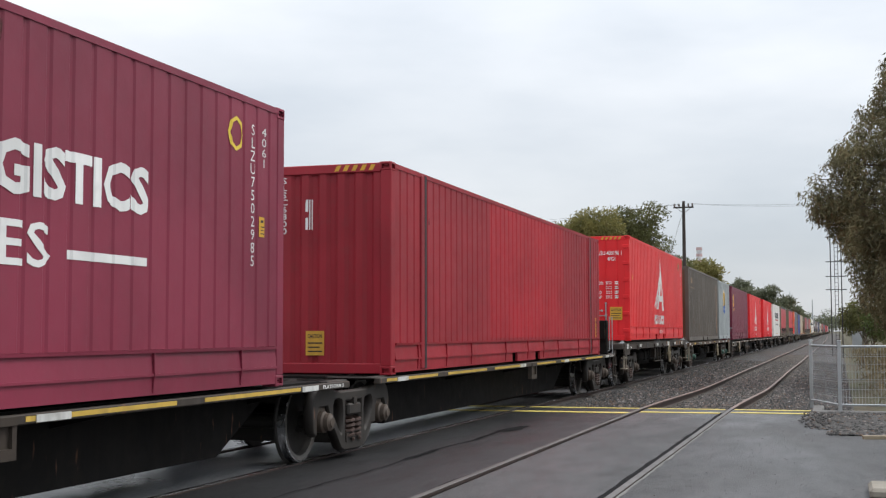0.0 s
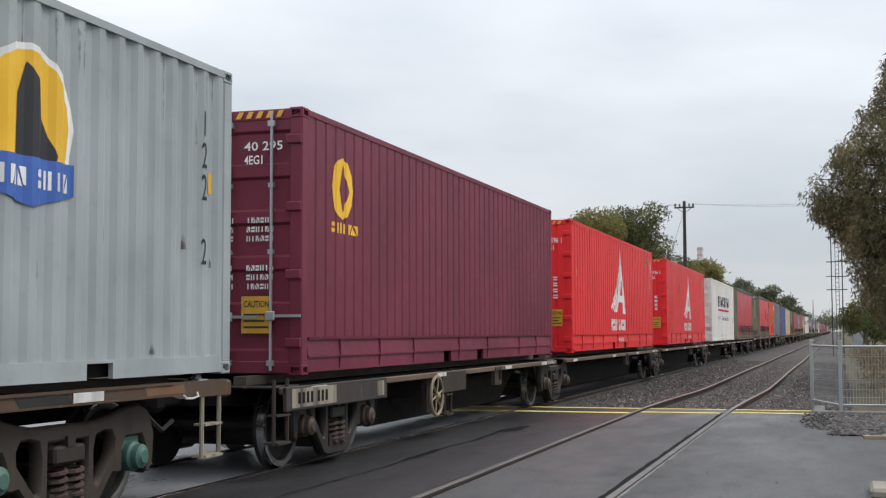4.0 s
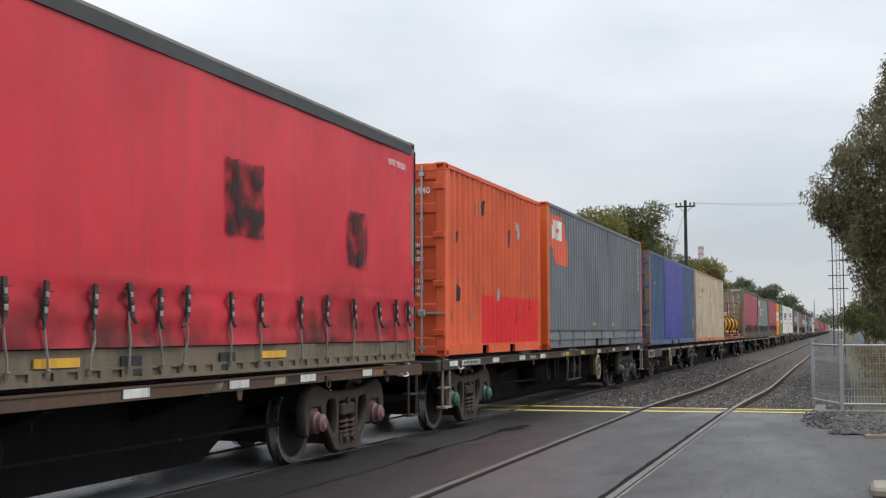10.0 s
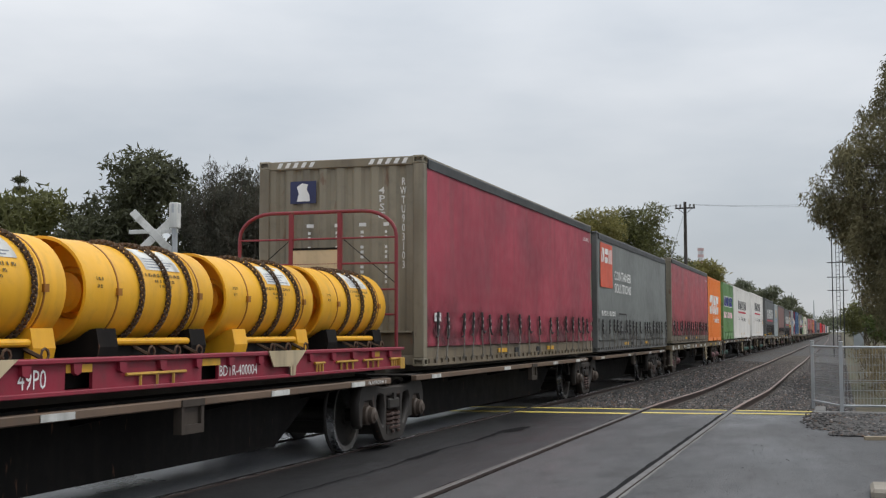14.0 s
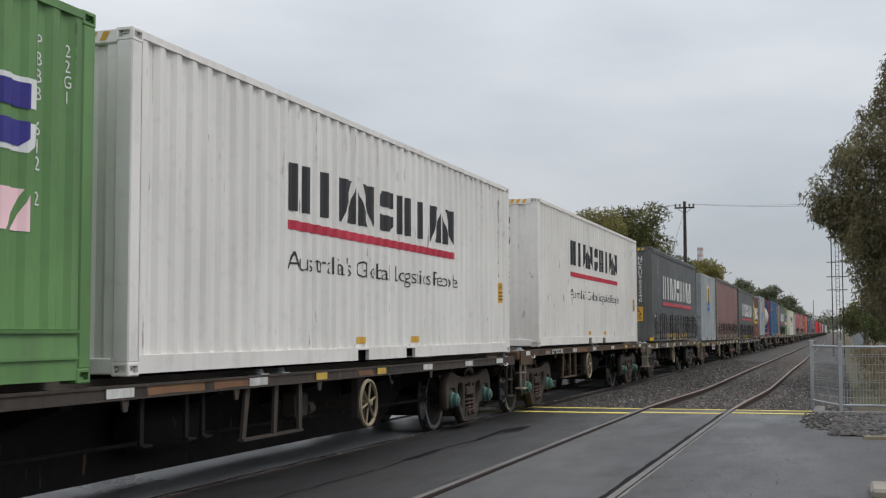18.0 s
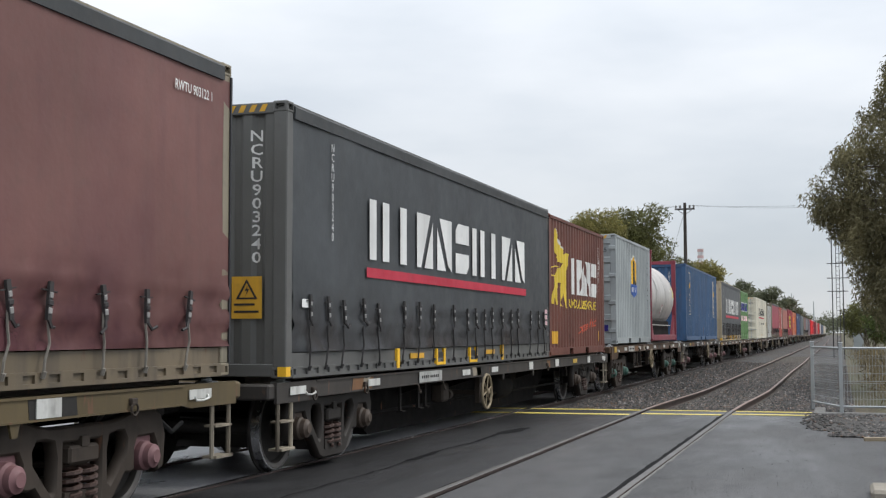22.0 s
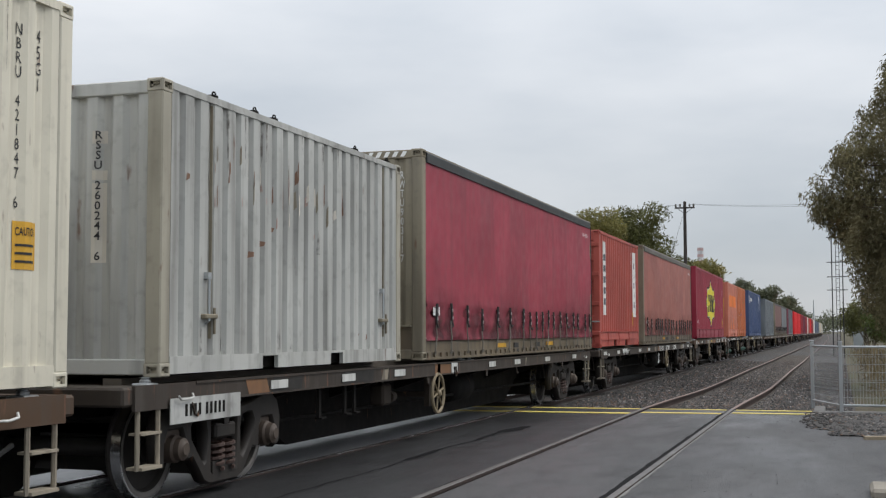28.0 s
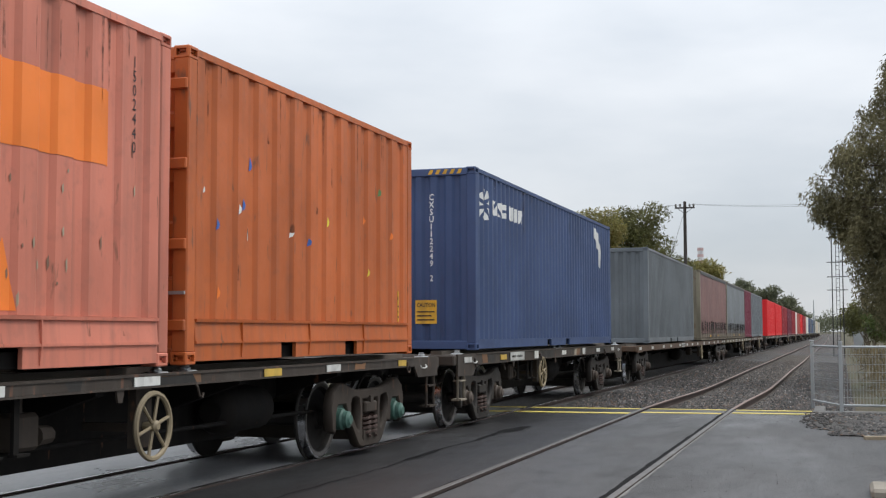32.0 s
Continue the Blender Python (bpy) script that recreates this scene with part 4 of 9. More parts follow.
def casting_mesh():
    """A corner fitting with its slotted holes sunk in."""
    bm = bmesh.new()
    bmesh.ops.create_cube(bm, size=1.0)
    for v in bm.verts:
        v.co = (v.co.x * 0.162, v.co.y * 0.178, 0.059 + v.co.z * 0.118)
    bmesh.ops.bevel(bm, geom=bm.edges[:], offset=0.010, segments=1, affect="EDGES", profile=0.5)
    for f in [f for f in bm.faces if f.calc_area() > 0.008]:
        bmesh.ops.inset_region(bm, faces=[f], thickness=0.028)
        got = bmesh.ops.extrude_discrete_faces(bm, faces=[f])["faces"]
        for g in got:
            n = g.normal.copy()
            bmesh.ops.translate(bm, verts=g.verts[:], vec=n * -0.05)
    me = bpy.data.meshes.new("corner_casting")
    bm.to_mesh(me)
    bm.free()
    return me


class Box:
    """A container and what is painted on it. u runs from its leading end, v up from its base."""

    def __init__(self, name, label, L, H, body, ends="wall", style="standard", rails=None, posts=None, end_mat=None, category="container", top=None):
        self.L, self.H = L, H
        self.ob = ob = thing(name, label, category, group="containers on the train")
        rails, posts, end_mat = rails or body, posts or rails or body, end_mat or body
        self.end_off = 0.0
        self.ribs = Ribs(0.17, L - 0.17, **STYLES[style])
        self.eribs = Ribs(-W / 2 + 0.15, W / 2 - 0.15, pitch=0.27, outer=0.10, slope=0.05, depth=0.04)
        self.side_in, self.end_in = 0.010, 0.03
        for k in (0, 1):
            part("top_rail", cached(("top_rail", L, H), lambda: Shape().box(-0.03, 0.03, -L / 2 + 0.16, L / 2 - 0.16, H - 0.075, H - 0.012).mesh("top_rail")), top or rails, ob, m=pose((1 - 2 * k) * (W / 2 - 0.032), 0, 0))
            for e in (0, 1):
                part("corner_post", cached(("post", H), lambda: Shape().soft(-0.075, 0.075, -0.08, 0.08, 0.11, H - 0.11, 0.012).mesh("corner_post")), posts, ob, m=pose((1 - 2 * k) * (W / 2 - 0.077), (2 * e - 1) * (L / 2 - 0.082), 0))
                for z in (0.0, H - 0.118):
                    c = part("corner_casting", cached("casting", casting_mesh), posts, ob, m=pose((1 - 2 * k) * (W / 2 - 0.081), (2 * e - 1) * (L / 2 - 0.089), z))
        part("roof", cached(("roof", L, H), lambda: Ribs(-L / 2 + 0.1, L / 2 - 0.1, pitch=0.36, outer=0.12, slope=0.05, depth=0.02).sheet(lambda u, v, d: (v, u, H - 0.035 - d), -W / 2 + 0.05, W / 2 - 0.05).mesh("roof")), rails, ob)
        part("floor_frame", cached(("floor", L), lambda: Shape().box(-W / 2 + 0.1, W / 2 - 0.1, -L / 2 + 0.15, L / 2 - 0.15, 0.03, 0.15).mesh("floor_frame")), STEEL_DARK, ob)
        for e in (0, 1):
            self.end(e, ends if e == 0 else "wall", end_mat, rails, H)

    def end(self, e, kind, mat, rails, H):
        ob, L = self.ob, self.L
        m = pose(0, 0, 0, 0, 0, 180 * e)
        for z0, z1, nm in ((H - 0.13, H - 0.01, "end_header"), (0.015, 0.15, "end_sill")):
            part(nm, cached((nm, L, H), lambda: Shape().soft(-W / 2 + 0.15, W / 2 - 0.15, -L / 2 + 0.012, -L / 2 + 0.10, z0, z1, 0.01).mesh(nm)), rails, ob, m=m)
        put = lambda u, v, d: (u, -L / 2 + self.end_in + d, v)
        if kind == "wall":
            part("end_wall", cached(("end_wall", L, H), lambda: self.eribs.sheet(put, 0.14, H - 0.12).mesh("end_wall")), mat, ob, m=m)
        elif kind == "door":
            for sx in (-1, 1):
                d = part("door", cached(("door", L, H, sx), lambda: self.door_mesh(sx)), mat, ob)
                for k in (0.33, 0.80):
                    x = sx * (W / 2 - 0.15) * k
                    part("lock_rod", cached(("rod", H), lambda: Shape().rod((0, 0, 0.05), (0, 0, H - 0.05), 0.017, 8).box(-0.04, 0.04, -0.02, 0.03, 0.10, 0.16).box(-0.04, 0.04, -0.02, 0.03, H - 0.20, H - 0.14)
                                                .box(-0.03, 0.03, -0.025, 0.03, H * 0.45, H * 0.45 + 0.05).box(-0.03, 0.03, -0.025, 0.03, H * 0.7, H * 0.7 + 0.05).mesh("lock_rod")), GALV, d, "galvanised lock rod", pose(x, -L / 2 - 0.005, 0))
                    part("handle", cached("door_handle", lambda: Shape().box(-0.02, 0.36, -0.02, 0.0, -0.015, 0.015).soft(-0.05, 0.06, -0.035, 0.0, -0.05, 0.05, 0.01).mesh("handle")), GALV, d, m=pose(x, -L / 2 - 0.02, 0.62 + 0.02 * k))
                for k in range(4):
                    part("hinge", cached("hinge", lambda: Shape().soft(-0.09, 0.09, -0.03, 0.01, -0.05, 0.05, 0.01).mesh("hinge")), mat, d, m=pose(sx * (W / 2 - 0.10), -L / 2 + 0.002, 0.35 + k * (H - 0.7) / 3))
        elif kind == "ribbed_door":
            for sx in (-1, 1):
                rb = Ribs(0.02, W / 2 - 0.15, pitch=0.34, outer=0.26, slope=0.02, depth=0.02, lead=0.03)
                def leaf():
                    q = rb.sheet(lambda u, v, dd: (sx * u, -L / 2 + 0.02 + dd, v), 0.14, H - 0.12)
                    for xa, xb, za, zb in ((0.09, 0.105, 0.42, 1.06), (0.585, 0.60, 0.42, 1.06), (0.09, 0.60, 0.42, 0.435), (0.09, 0.60, 1.045, 1.06)):
                        q.box(min(sx * xa, sx * xb), max(sx * xa, sx * xb), -L / 2 + 0.006, -L / 2 + 0.026, za, zb)
                    return q.mesh("door")
                d = part("door", cached(("rdoor", L, H, sx), leaf), mat, ob)
                for k, side, z in ((0.14, 1, 0.84), (0.55, -1, 0.70)):
                    part("lock_rod", cached("short_rod", lambda: Shape().rod((0, 0, 0.40), (0, 0, 1.08), 0.016, 8).box(-0.025, 0.025, -0.02, 0.03, 0.42, 0.45).box(-0.025, 0.025, -0.02, 0.03, 1.03, 1.06).mesh("lock_rod")), GALV, d, "short galvanised lock rod", pose(sx * k, -L / 2 - 0.006, 0))
                    reach = sx * side
                    part("handle", cached(("short_handle", reach), lambda: Shape().box(min(0, reach * 0.33), max(0, reach * 0.33), -0.018, -0.004, -0.012, 0.012).soft(-0.035, 0.035, -0.03, 0.0, -0.035, 0.035, 0.008).soft(reach * 0.30 - 0.025, reach * 0.30 + 0.025, -0.025, 0.0, -0.03, 0.03, 0.006).mesh("handle")), GALV, d, m=pose(sx * k, -L / 2 - 0.012, z))
                for k in range(6):
                    part("hinge", cached("hinge", lambda: Shape().soft(-0.09, 0.09, -0.03, 0.01, -0.05, 0.05, 0.01).mesh("hinge")), mat, d, m=pose(sx * (W / 2 - 0.10), -L / 2 + 0.002, 0.3 + k * (H - 0.6) / 5))

    def door_mesh(self, sx):
        """One leaf with five pressed fields."""
        L, H = self.L, self.H
        s = Shape()
        a, b = 0.012, W / 2 - 0.15
        zs = [0.14]
        n = 5
        for k in range(n):
            z0, z1 = 0.20 + k * (H - 0.38) / n, 0.20 + (k + 1) * (H - 0.38) / n
            zs += [z0 + 0.06, z0 + 0.09, z1 - 0.09, z1 - 0.06]
        zs.append(H - 0.13)
        ds = [0.0] + [0.0, 0.035, 0.035, 0.0] * n + [0.0]
        vs = [(sx * x, -L / 2 + 0.022 + d, z) for z, d in zip(zs, ds) for x in (a, b)]
        s.add(vs, [(2 * i, 2 * i + 1, 2 * i + 3, 2 * i + 2) for i in range(len(zs) - 1)])
        s.box(min(sx * a, sx * (a + 0.02)), max(sx * a, sx * (a + 0.02)), -L / 2 + 0.008, -L / 2 + 0.05, 0.14, H - 0.13)
        return s.mesh("door")

    # -- what lies on the walls
    def put_side(self, u, v, d):
        return (W / 2 - self.side_in - d, u - self.L / 2, v)

    def put_end(self, u, v, d):
        return (u, -self.L / 2 + self.end_in + d - self.end_off, v)

    def side(self, tris, mat, name="lettering", label="", proud=0.005):
        if name == "trade_mark" and isinstance(tris, Tris) and len(tris.loops) > 1:
            for lp in tris.loops:
                part("plain_block", self.ribs.laid(loop_tris([lp]), self.put_side, proud), mat, self.ob)
            return None
        return part(name, self.ribs.laid(tris, self.put_side, proud), mat, self.ob, label)

    def front(self, tris, mat, name="lettering", label="", ribs=None):
        return part(name, (ribs or self.eribs).laid(tris, self.put_end, 0.005), mat, self.ob, label)

    def code(self, text, u, v0, v1, mat, w=0.065):
        self.side(text_tris(text, u, v0, u + w, v1, 0.0, upright=True), mat, "serial_lettering")

    def caution(self, u, v, w=0.30, h=0.36, front=False, triangle=False):
        f = (lambda t, m, n, l="": self.front(t, m, n, l, Plain(-0.004))) if front else self.side
        f(loop_tris([rect(u, v, u + w, v + h)]), YELLOW_INK, "warning_label", "yellow warning label with dark bars")
        t = list(loop_tris([rect(u + 0.03, v + h * (0.14 + 0.17 * k), u + w * (0.9 - 0.13 * (k % 2)), v + h * (0.19 + 0.17 * k)) for k in range(3)]))
        if triangle:
            m = u + w / 2
            t = t[:4] + list(loop_tris([[(m - w * 0.36, v + h * 0.46), (m + w * 0.36, v + h * 0.46), (m, v + h * 0.94)], [(m - w * 0.25, v + h * 0.50), (m + w * 0.25, v + h * 0.50), (m, v + h * 0.85)]]))
            t += list(loop_tris([[(m - 0.02, v + h * 0.66), (m + 0.005, v + h * 0.66), (m - 0.015, v + h * 0.53), (m + 0.03, v + h * 0.70), (m + 0.005, v + h * 0.70), (m + 0.01, v + h * 0.78)]]))
        else:
            t += text_tris("CAUTION", u + 0.03, v + h * 0.70, u + w - 0.03, v + h * 0.88) if w > 0.22 else list(loop_tris([rect(u + 0.03, v + h * 0.72, u + w - 0.03, v + h * 0.84)]))
        g = Plain(-0.004) if front else self.ribs
        part("label_print", g.laid(t, self.put_end if front else self.put_side, 0.009), BLACK_INK, self.ob)

    def hazard(self, light=None):
        """Striped height markings on the header above the leading end and at the corner."""
        for a in (0.42, -0.95):
            t = loop_tris([[(a + 0.12 * k, self.H - 0.105), (a + 0.06 + 0.12 * k, self.H - 0.105), (a + 0.10 + 0.12 * k, self.H - 0.03), (a + 0.04 + 0.12 * k, self.H - 0.03)] for k in range(5)])
            part("height_marking", Plain(-0.018).laid(t, self.put_end, 0.004), light or YELLOW_INK, self.ob, "striped height marking")


def blocks(n, u0, v0, u1, v1, gap=0.22, seed=1, lean=0.0):
    """A line of plain blocks in place of a trade name."""
    r = random.Random(seed)
    w = (u1 - u0) / n
    out = []
    h = v1 - v0
    for k in range(n):
        a, b = u0 + k * w + w * gap / 2, u0 + (k + 1) * w - w * gap / 2
        q = (k * 3 + seed) % 5
        c = b - a
        g = 0.16 * c
        if q == 0:      # a block split by a rising gap
            lp = [[(a, v0), (a + 0.25 * c, v0), (b - g, v1), (a, v1)], [(a + 0.25 * c + g * 1.3, v0), (b, v0), (b, v1 - 0.12 * h)]]
        elif q == 1:    # a block with cut corners and a lying gap
            lp = [[(a, v0), (b - 0.2 * c, v0), (b, v0 + 0.14 * h), (b, v0 + 0.40 * h), (a, v0 + 0.40 * h)], [(a, v0 + 0.60 * h), (b, v0 + 0.60 * h), (b, v1), (a + 0.2 * c, v1), (a, v1 - 0.14 * h)]]
        elif q == 2:    # a narrow upright bar
            lp = [rect(a + 0.32 * c, v0, b - 0.32 * c, v1)]
        elif q == 3:    # a block split by a falling gap
            lp = [[(a, v0), (b - 0.25 * c - g, v0), (a, v1 - 0.2 * h)], [(a + g, v1), (b - 0.25 * c, v0 + 0.1 * h), (b, v0), (b, v1)]]
        else:           # two upright bars
            lp = [rect(a, v0, a + 0.34 * c, v1), rect(b - 0.34 * c, v0, b, v1)]
        out += [[(x + (y - v0) * lean, y) for x, y in q2] for q2 in lp]
    return out


def steel_box(s, L, H, base, name, label, body, decals=None, pockets=True, **kw):
    b = Box(name, label, L, H, body, **kw)
    style = kw.get("style", "standard")
    deep = 0.17 if style in ("standard", "shallow", "fine", "wide", "groove") else 0.42
    rails = kw.get("rails") or body
    for k in (0, 1):
        part("side_wall", cached(("side", L, H, style, k), lambda: b.ribs.sheet(lambda u, v, d: ((1 - 2 * k) * (W / 2 - b.side_in - d), u - L / 2, v), deep - 0.01, H - 0.07).mesh("side_wall")), body, b.ob)
        def bottom():
            q = Shape()
            x0, x1 = sorted(((1 - 2 * k) * (W / 2 - 0.05), (1 - 2 * k) * (W / 2 - 0.004)))
            if deep < 0.2:
                pk = [L / 2 - 1.05, L / 2 - 0.69, L / 2 + 0.69, L / 2 + 1.05]
                for a, c in ((0.17, pk[0]), (pk[1], pk[2]), (pk[3], L - 0.17)):
                    q.box(x0, x1, a - L / 2, c - L / 2, 0.02, deep)
                for a, c in ((pk[0], pk[1]), (pk[2], pk[3])):
                    q.box(x0, x1, a - L / 2, c - L / 2, deep - 0.025, deep)
            else:
                # a deep folded sill: a sloping upper sheet under a lip, a lower strip, and gussets across both
                o = 1 if k == 0 else -1
                xo = (1 - 2 * k) * (W / 2 - 0.004)
                y0, y1 = 0.17 - L / 2, L / 2 - 0.17
                q.prism([(xo, deep - 0.015), (xo - o * 0.05, deep - 0.015), (xo - o * 0.05, 0.19), (xo + o * 0.004, 0.19), (xo - o * 0.012, deep - 0.045)], "y", y0, y1)
                q.prism([(xo + o * 0.016, deep - 0.012), (xo - o * 0.02, deep - 0.012), (xo - o * 0.02, deep - 0.04), (xo + o * 0.012, deep - 0.04)], "y", y0 + 0.002, y1 - 0.002)
                q.prism([(xo + o * 0.012, 0.208), (xo - o * 0.02, 0.208), (xo - o * 0.02, 0.186), (xo + o * 0.012, 0.186)], "y", y0 + 0.003, y1 - 0.003)
                pk = [-1.05, -0.69, 0.69, 1.05] if pockets else []
                runs = [(y0, pk[0]), (pk[1], pk[2]), (pk[3], y1)] if pockets else [(y0, y1)]
                for a, c in runs:
                    q.box(x0, x1 - 0.006, a, c, 0.03, 0.19)
                r9 = random.Random(int(L * 10))
                a = y0 + 0.9
                while a < y1 - 0.4:
                    q.prism([(xo + o * 0.018, 0.20), (xo + o * 0.012, deep - 0.03), (xo - o * 0.03, deep - 0.03), (xo - o * 0.03, 0.05), (xo + o * 0.002, 0.05)], "y", a, a + 0.014)
                    a += r9.choice((1.3, 1.6, 2.1))
            return q.mesh("bottom_rail")
        part("bottom_rail", cached(("bottom", L, style, k, pockets), bottom), rails, b.ob)
    if s < 515:
        weather(b, s, 7 if style == "narrow" else 26)
    if decals:
        decals(b)
    MOVERS.append((b.ob, s + L / 2, base))
    return b


def streak_mat():
    """Thin dirty runs: brown dirt that breaks up into the paint below."""
    m = bpy.data.materials.new("brown_run_stain")
    m.use_nodes = True
    n, l = m.node_tree.nodes, m.node_tree.links
    b = n["Principled BSDF"]
    b.inputs["Base Color"].default_value = (0.075, 0.05, 0.036, 1)
    b.inputs["Roughness"].default_value = 0.9
    tc, nz, mr, tr, mx = (n.new(k) for k in ("ShaderNodeTexCoord", "ShaderNodeTexNoise", "ShaderNodeMapRange", "ShaderNodeBsdfTransparent", "ShaderNodeMixShader"))
    nz.inputs["Scale"].default_value, nz.inputs["Detail"].default_value = 11.0, 6.0
    mr.inputs["From Min"].default_value, mr.inputs["From Max"].default_value, mr.inputs["To Max"].default_value = 0.38, 0.68, 0.62
    l.new(tc.outputs["Object"], nz.inputs["Vector"])
    l.new(nz.outputs["Fac"], mr.inputs["Value"])
    l.new(mr.outputs[0], mx.inputs[0])
    l.new(tr.outputs[0], mx.inputs[1])
    l.new(b.outputs[0], mx.inputs[2])
    l.new(mx.outputs[0], n["Material Output"].inputs["Surface"])
    return m


def soot_mat():
    """Old glue gone black, with the cloth showing through."""
    m = streak_mat()
    m.name = "black_glue_stain"
    n = m.node_tree.nodes
    n["Principled BSDF"].inputs["Base Color"].default_value = (0.03, 0.014, 0.016, 1)
    for k in n:
        if k.type == "MAP_RANGE":
            k.inputs["From Min"].default_value, k.inputs["From Max"].default_value, k.inputs["To Max"].default_value = 0.30, 0.60, 0.92
        if k.type == "TEX_NOISE":
            k.inputs["Scale"].default_value = 5.0
    return m


def weather(b, seed, count):
    """Runs of dirt below the top rail, and chips and rust above the bottom rail."""
    r = random.Random(int(seed * 10))
    lo, hi = 0.2, b.H - 0.08
    tris = []
    for k in range(count):
        u = r.uniform(0.25, b.L - 0.25)
        w = r.uniform(0.012, 0.045)
        if k % 3 < 2:
            ln = r.uniform(0.12, 0.9) ** 1.3
            q = [(u, hi), (u + w, hi), (u + w * 0.75, hi - ln * 0.8), (u + w * 0.4, hi - ln)]
        else:
            h = r.uniform(0.05, 0.32)
            z = lo if r.random() < 0.6 else r.uniform(0.4, hi - 0.5)
            q = [(u, z), (u + w * 1.6, z), (u + w * 1.2, z + h * 0.7), (u + w * 0.5, z + h)]
        tris += [[q[0], q[1], q[2]], [q[0], q[2], q[3]]]
    tagged(b.side(tris, cached("streak", streak_mat), "rust_streaks", "brown runs of dirt and rust", 0.004), kind="stuff")


def curtain_box(s, L, H, base, name, label, cloth, frame_mat, decals=None, strap_seed=1, top_mat=None, hem=None, lift=0.0, **kw):
    b = Box(name, label, L, H, frame_mat, rails=frame_mat, **kw)
    b.ribs, b.side_in = Plain(0.0), -0.012
    rr = random.Random(strap_seed)
    for k in (0, 1):
        g = 1 - 2 * k
        q = Shape()
        nu, nv = 84, 26
        vs = []
        for i in range(nu + 1):
            for j in range(nv + 1):
                u, v = 0.15 + (L - 0.185) * i / nu, 0.27 + (H - 0.27 - 0.17) * j / nv
                sag = 0.024 * noise.noise((u * 0.9 + strap_seed * 7, v * 0.8, k)) + (0.030 * noise.noise((u * 2.0 + strap_seed * 3, v * 7.0, k)) + 0.016 * math.sin(v * 26 + 2 * noise.noise((u, 3, strap_seed)))) * 1.5 * max(0, min(1, (1.0 - v) * 3))
                vs.append((g * (W / 2 - 0.002 + sag * 0.6), u - L / 2, v))
        q.add(vs, [(i * (nv + 1) + j, (i + 1) * (nv + 1) + j, (i + 1) * (nv + 1) + j + 1, i * (nv + 1) + j + 1) for i in range(nu) for j in range(nv)])
        cm = q.mesh("curtain")
        cm.shade_smooth()
        part("curtain", cm, cloth, b.ob)
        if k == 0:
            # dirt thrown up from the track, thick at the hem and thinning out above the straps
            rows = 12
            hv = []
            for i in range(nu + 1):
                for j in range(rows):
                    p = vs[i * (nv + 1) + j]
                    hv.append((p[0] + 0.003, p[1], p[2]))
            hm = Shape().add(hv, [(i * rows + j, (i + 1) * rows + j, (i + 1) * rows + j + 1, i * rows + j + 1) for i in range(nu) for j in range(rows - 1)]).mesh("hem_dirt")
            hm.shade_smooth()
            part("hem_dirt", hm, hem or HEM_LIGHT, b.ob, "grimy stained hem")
            # thin black bar along the trailing post's edge
            part("edge_seal", cached(("edge_seal", H), lambda: Shape().box(W / 2 - 0.02, W / 2 + 0.012, L / 2 - 0.034, L / 2 - 0.004, 0.12, H - 0.12).mesh("edge_seal")), BLACK_INK, b.ob, "black rubber edge")
        x0, x1 = sorted((g * (W / 2 - 0.06), g * (W / 2 + 0.022)))
        part("roof_rail", cached(("roof_rail", L, H, k), lambda: Shape().prism([(g * (W / 2 - 0.14), H - 0.005), (g * (W / 2 - 0.02), H - 0.01), (g * (W / 2 + 0.018), H - 0.05), (g * (W / 2 + 0.018), H - 0.175), (g * (W / 2 - 0.06), H - 0.175)], "y", -L / 2 + 0.17, L / 2 - 0.17).mesh("roof_rail")), top_mat or CURTAIN_RAIL, b.ob)
        def sill():
            w = Shape().box(*sorted((g * (W / 2 - 0.08), g * (W / 2 - 0.02))), -L / 2 + 0.17, L / 2 - 0.17, 0.03, 0.26)
            w.box(*sorted((g * (W / 2 - 0.08), g * (W / 2 + 0.004))), -L / 2 + 0.17, L / 2 - 0.17, 0.0, 0.035)
            w.box(*sorted((g * (W / 2 - 0.08), g * (W / 2 + 0.002))), -L / 2 + 0.17, L / 2 - 0.17, 0.095, 0.115)
            for i in range(int(L / 0.3)):
                y = -L / 2 + 0.25 + i * 0.3
                w.box(*sorted((g * (W / 2 - 0.03), g * (W / 2 + 0.001))), y, y + 0.16, 0.03, 0.10)
            return w.mesh("bottom_rail")
        part("bottom_rail", cached(("csill", L, k), sill), FRAME_GRIME_SHADE if frame_mat is FRAME_GREY else frame_mat, b.ob)
    # fork pockets are black plates, their inner shade painted on; the others are labels
    for a in (-1.9, -0.9, 0.75, 1.75):
        part("fork_pocket" if abs(a) < 1 else "load_label", cached(("pocket", abs(a) < 1), lambda: Shape().box(0, 0.012, -0.15 if abs(a) < 1 else -0.28, 0.15 if abs(a) < 1 else 0.28, 0.05 if abs(a) < 1 else 0.13, 0.20).mesh("fork_pocket")), BLACK_INK if abs(a) < 1 else YELLOW_INK, b.ob, m=pose(W / 2 - 0.012, a, 0))
    # buckled straps along the hem
    u = 0.55
    while u < L - 0.3:
        tilt = rr.uniform(-11, 11)
        hang = 0.645 + lift + rr.uniform(-0.03, 0.03)
        sway_k = rr.randrange(3)
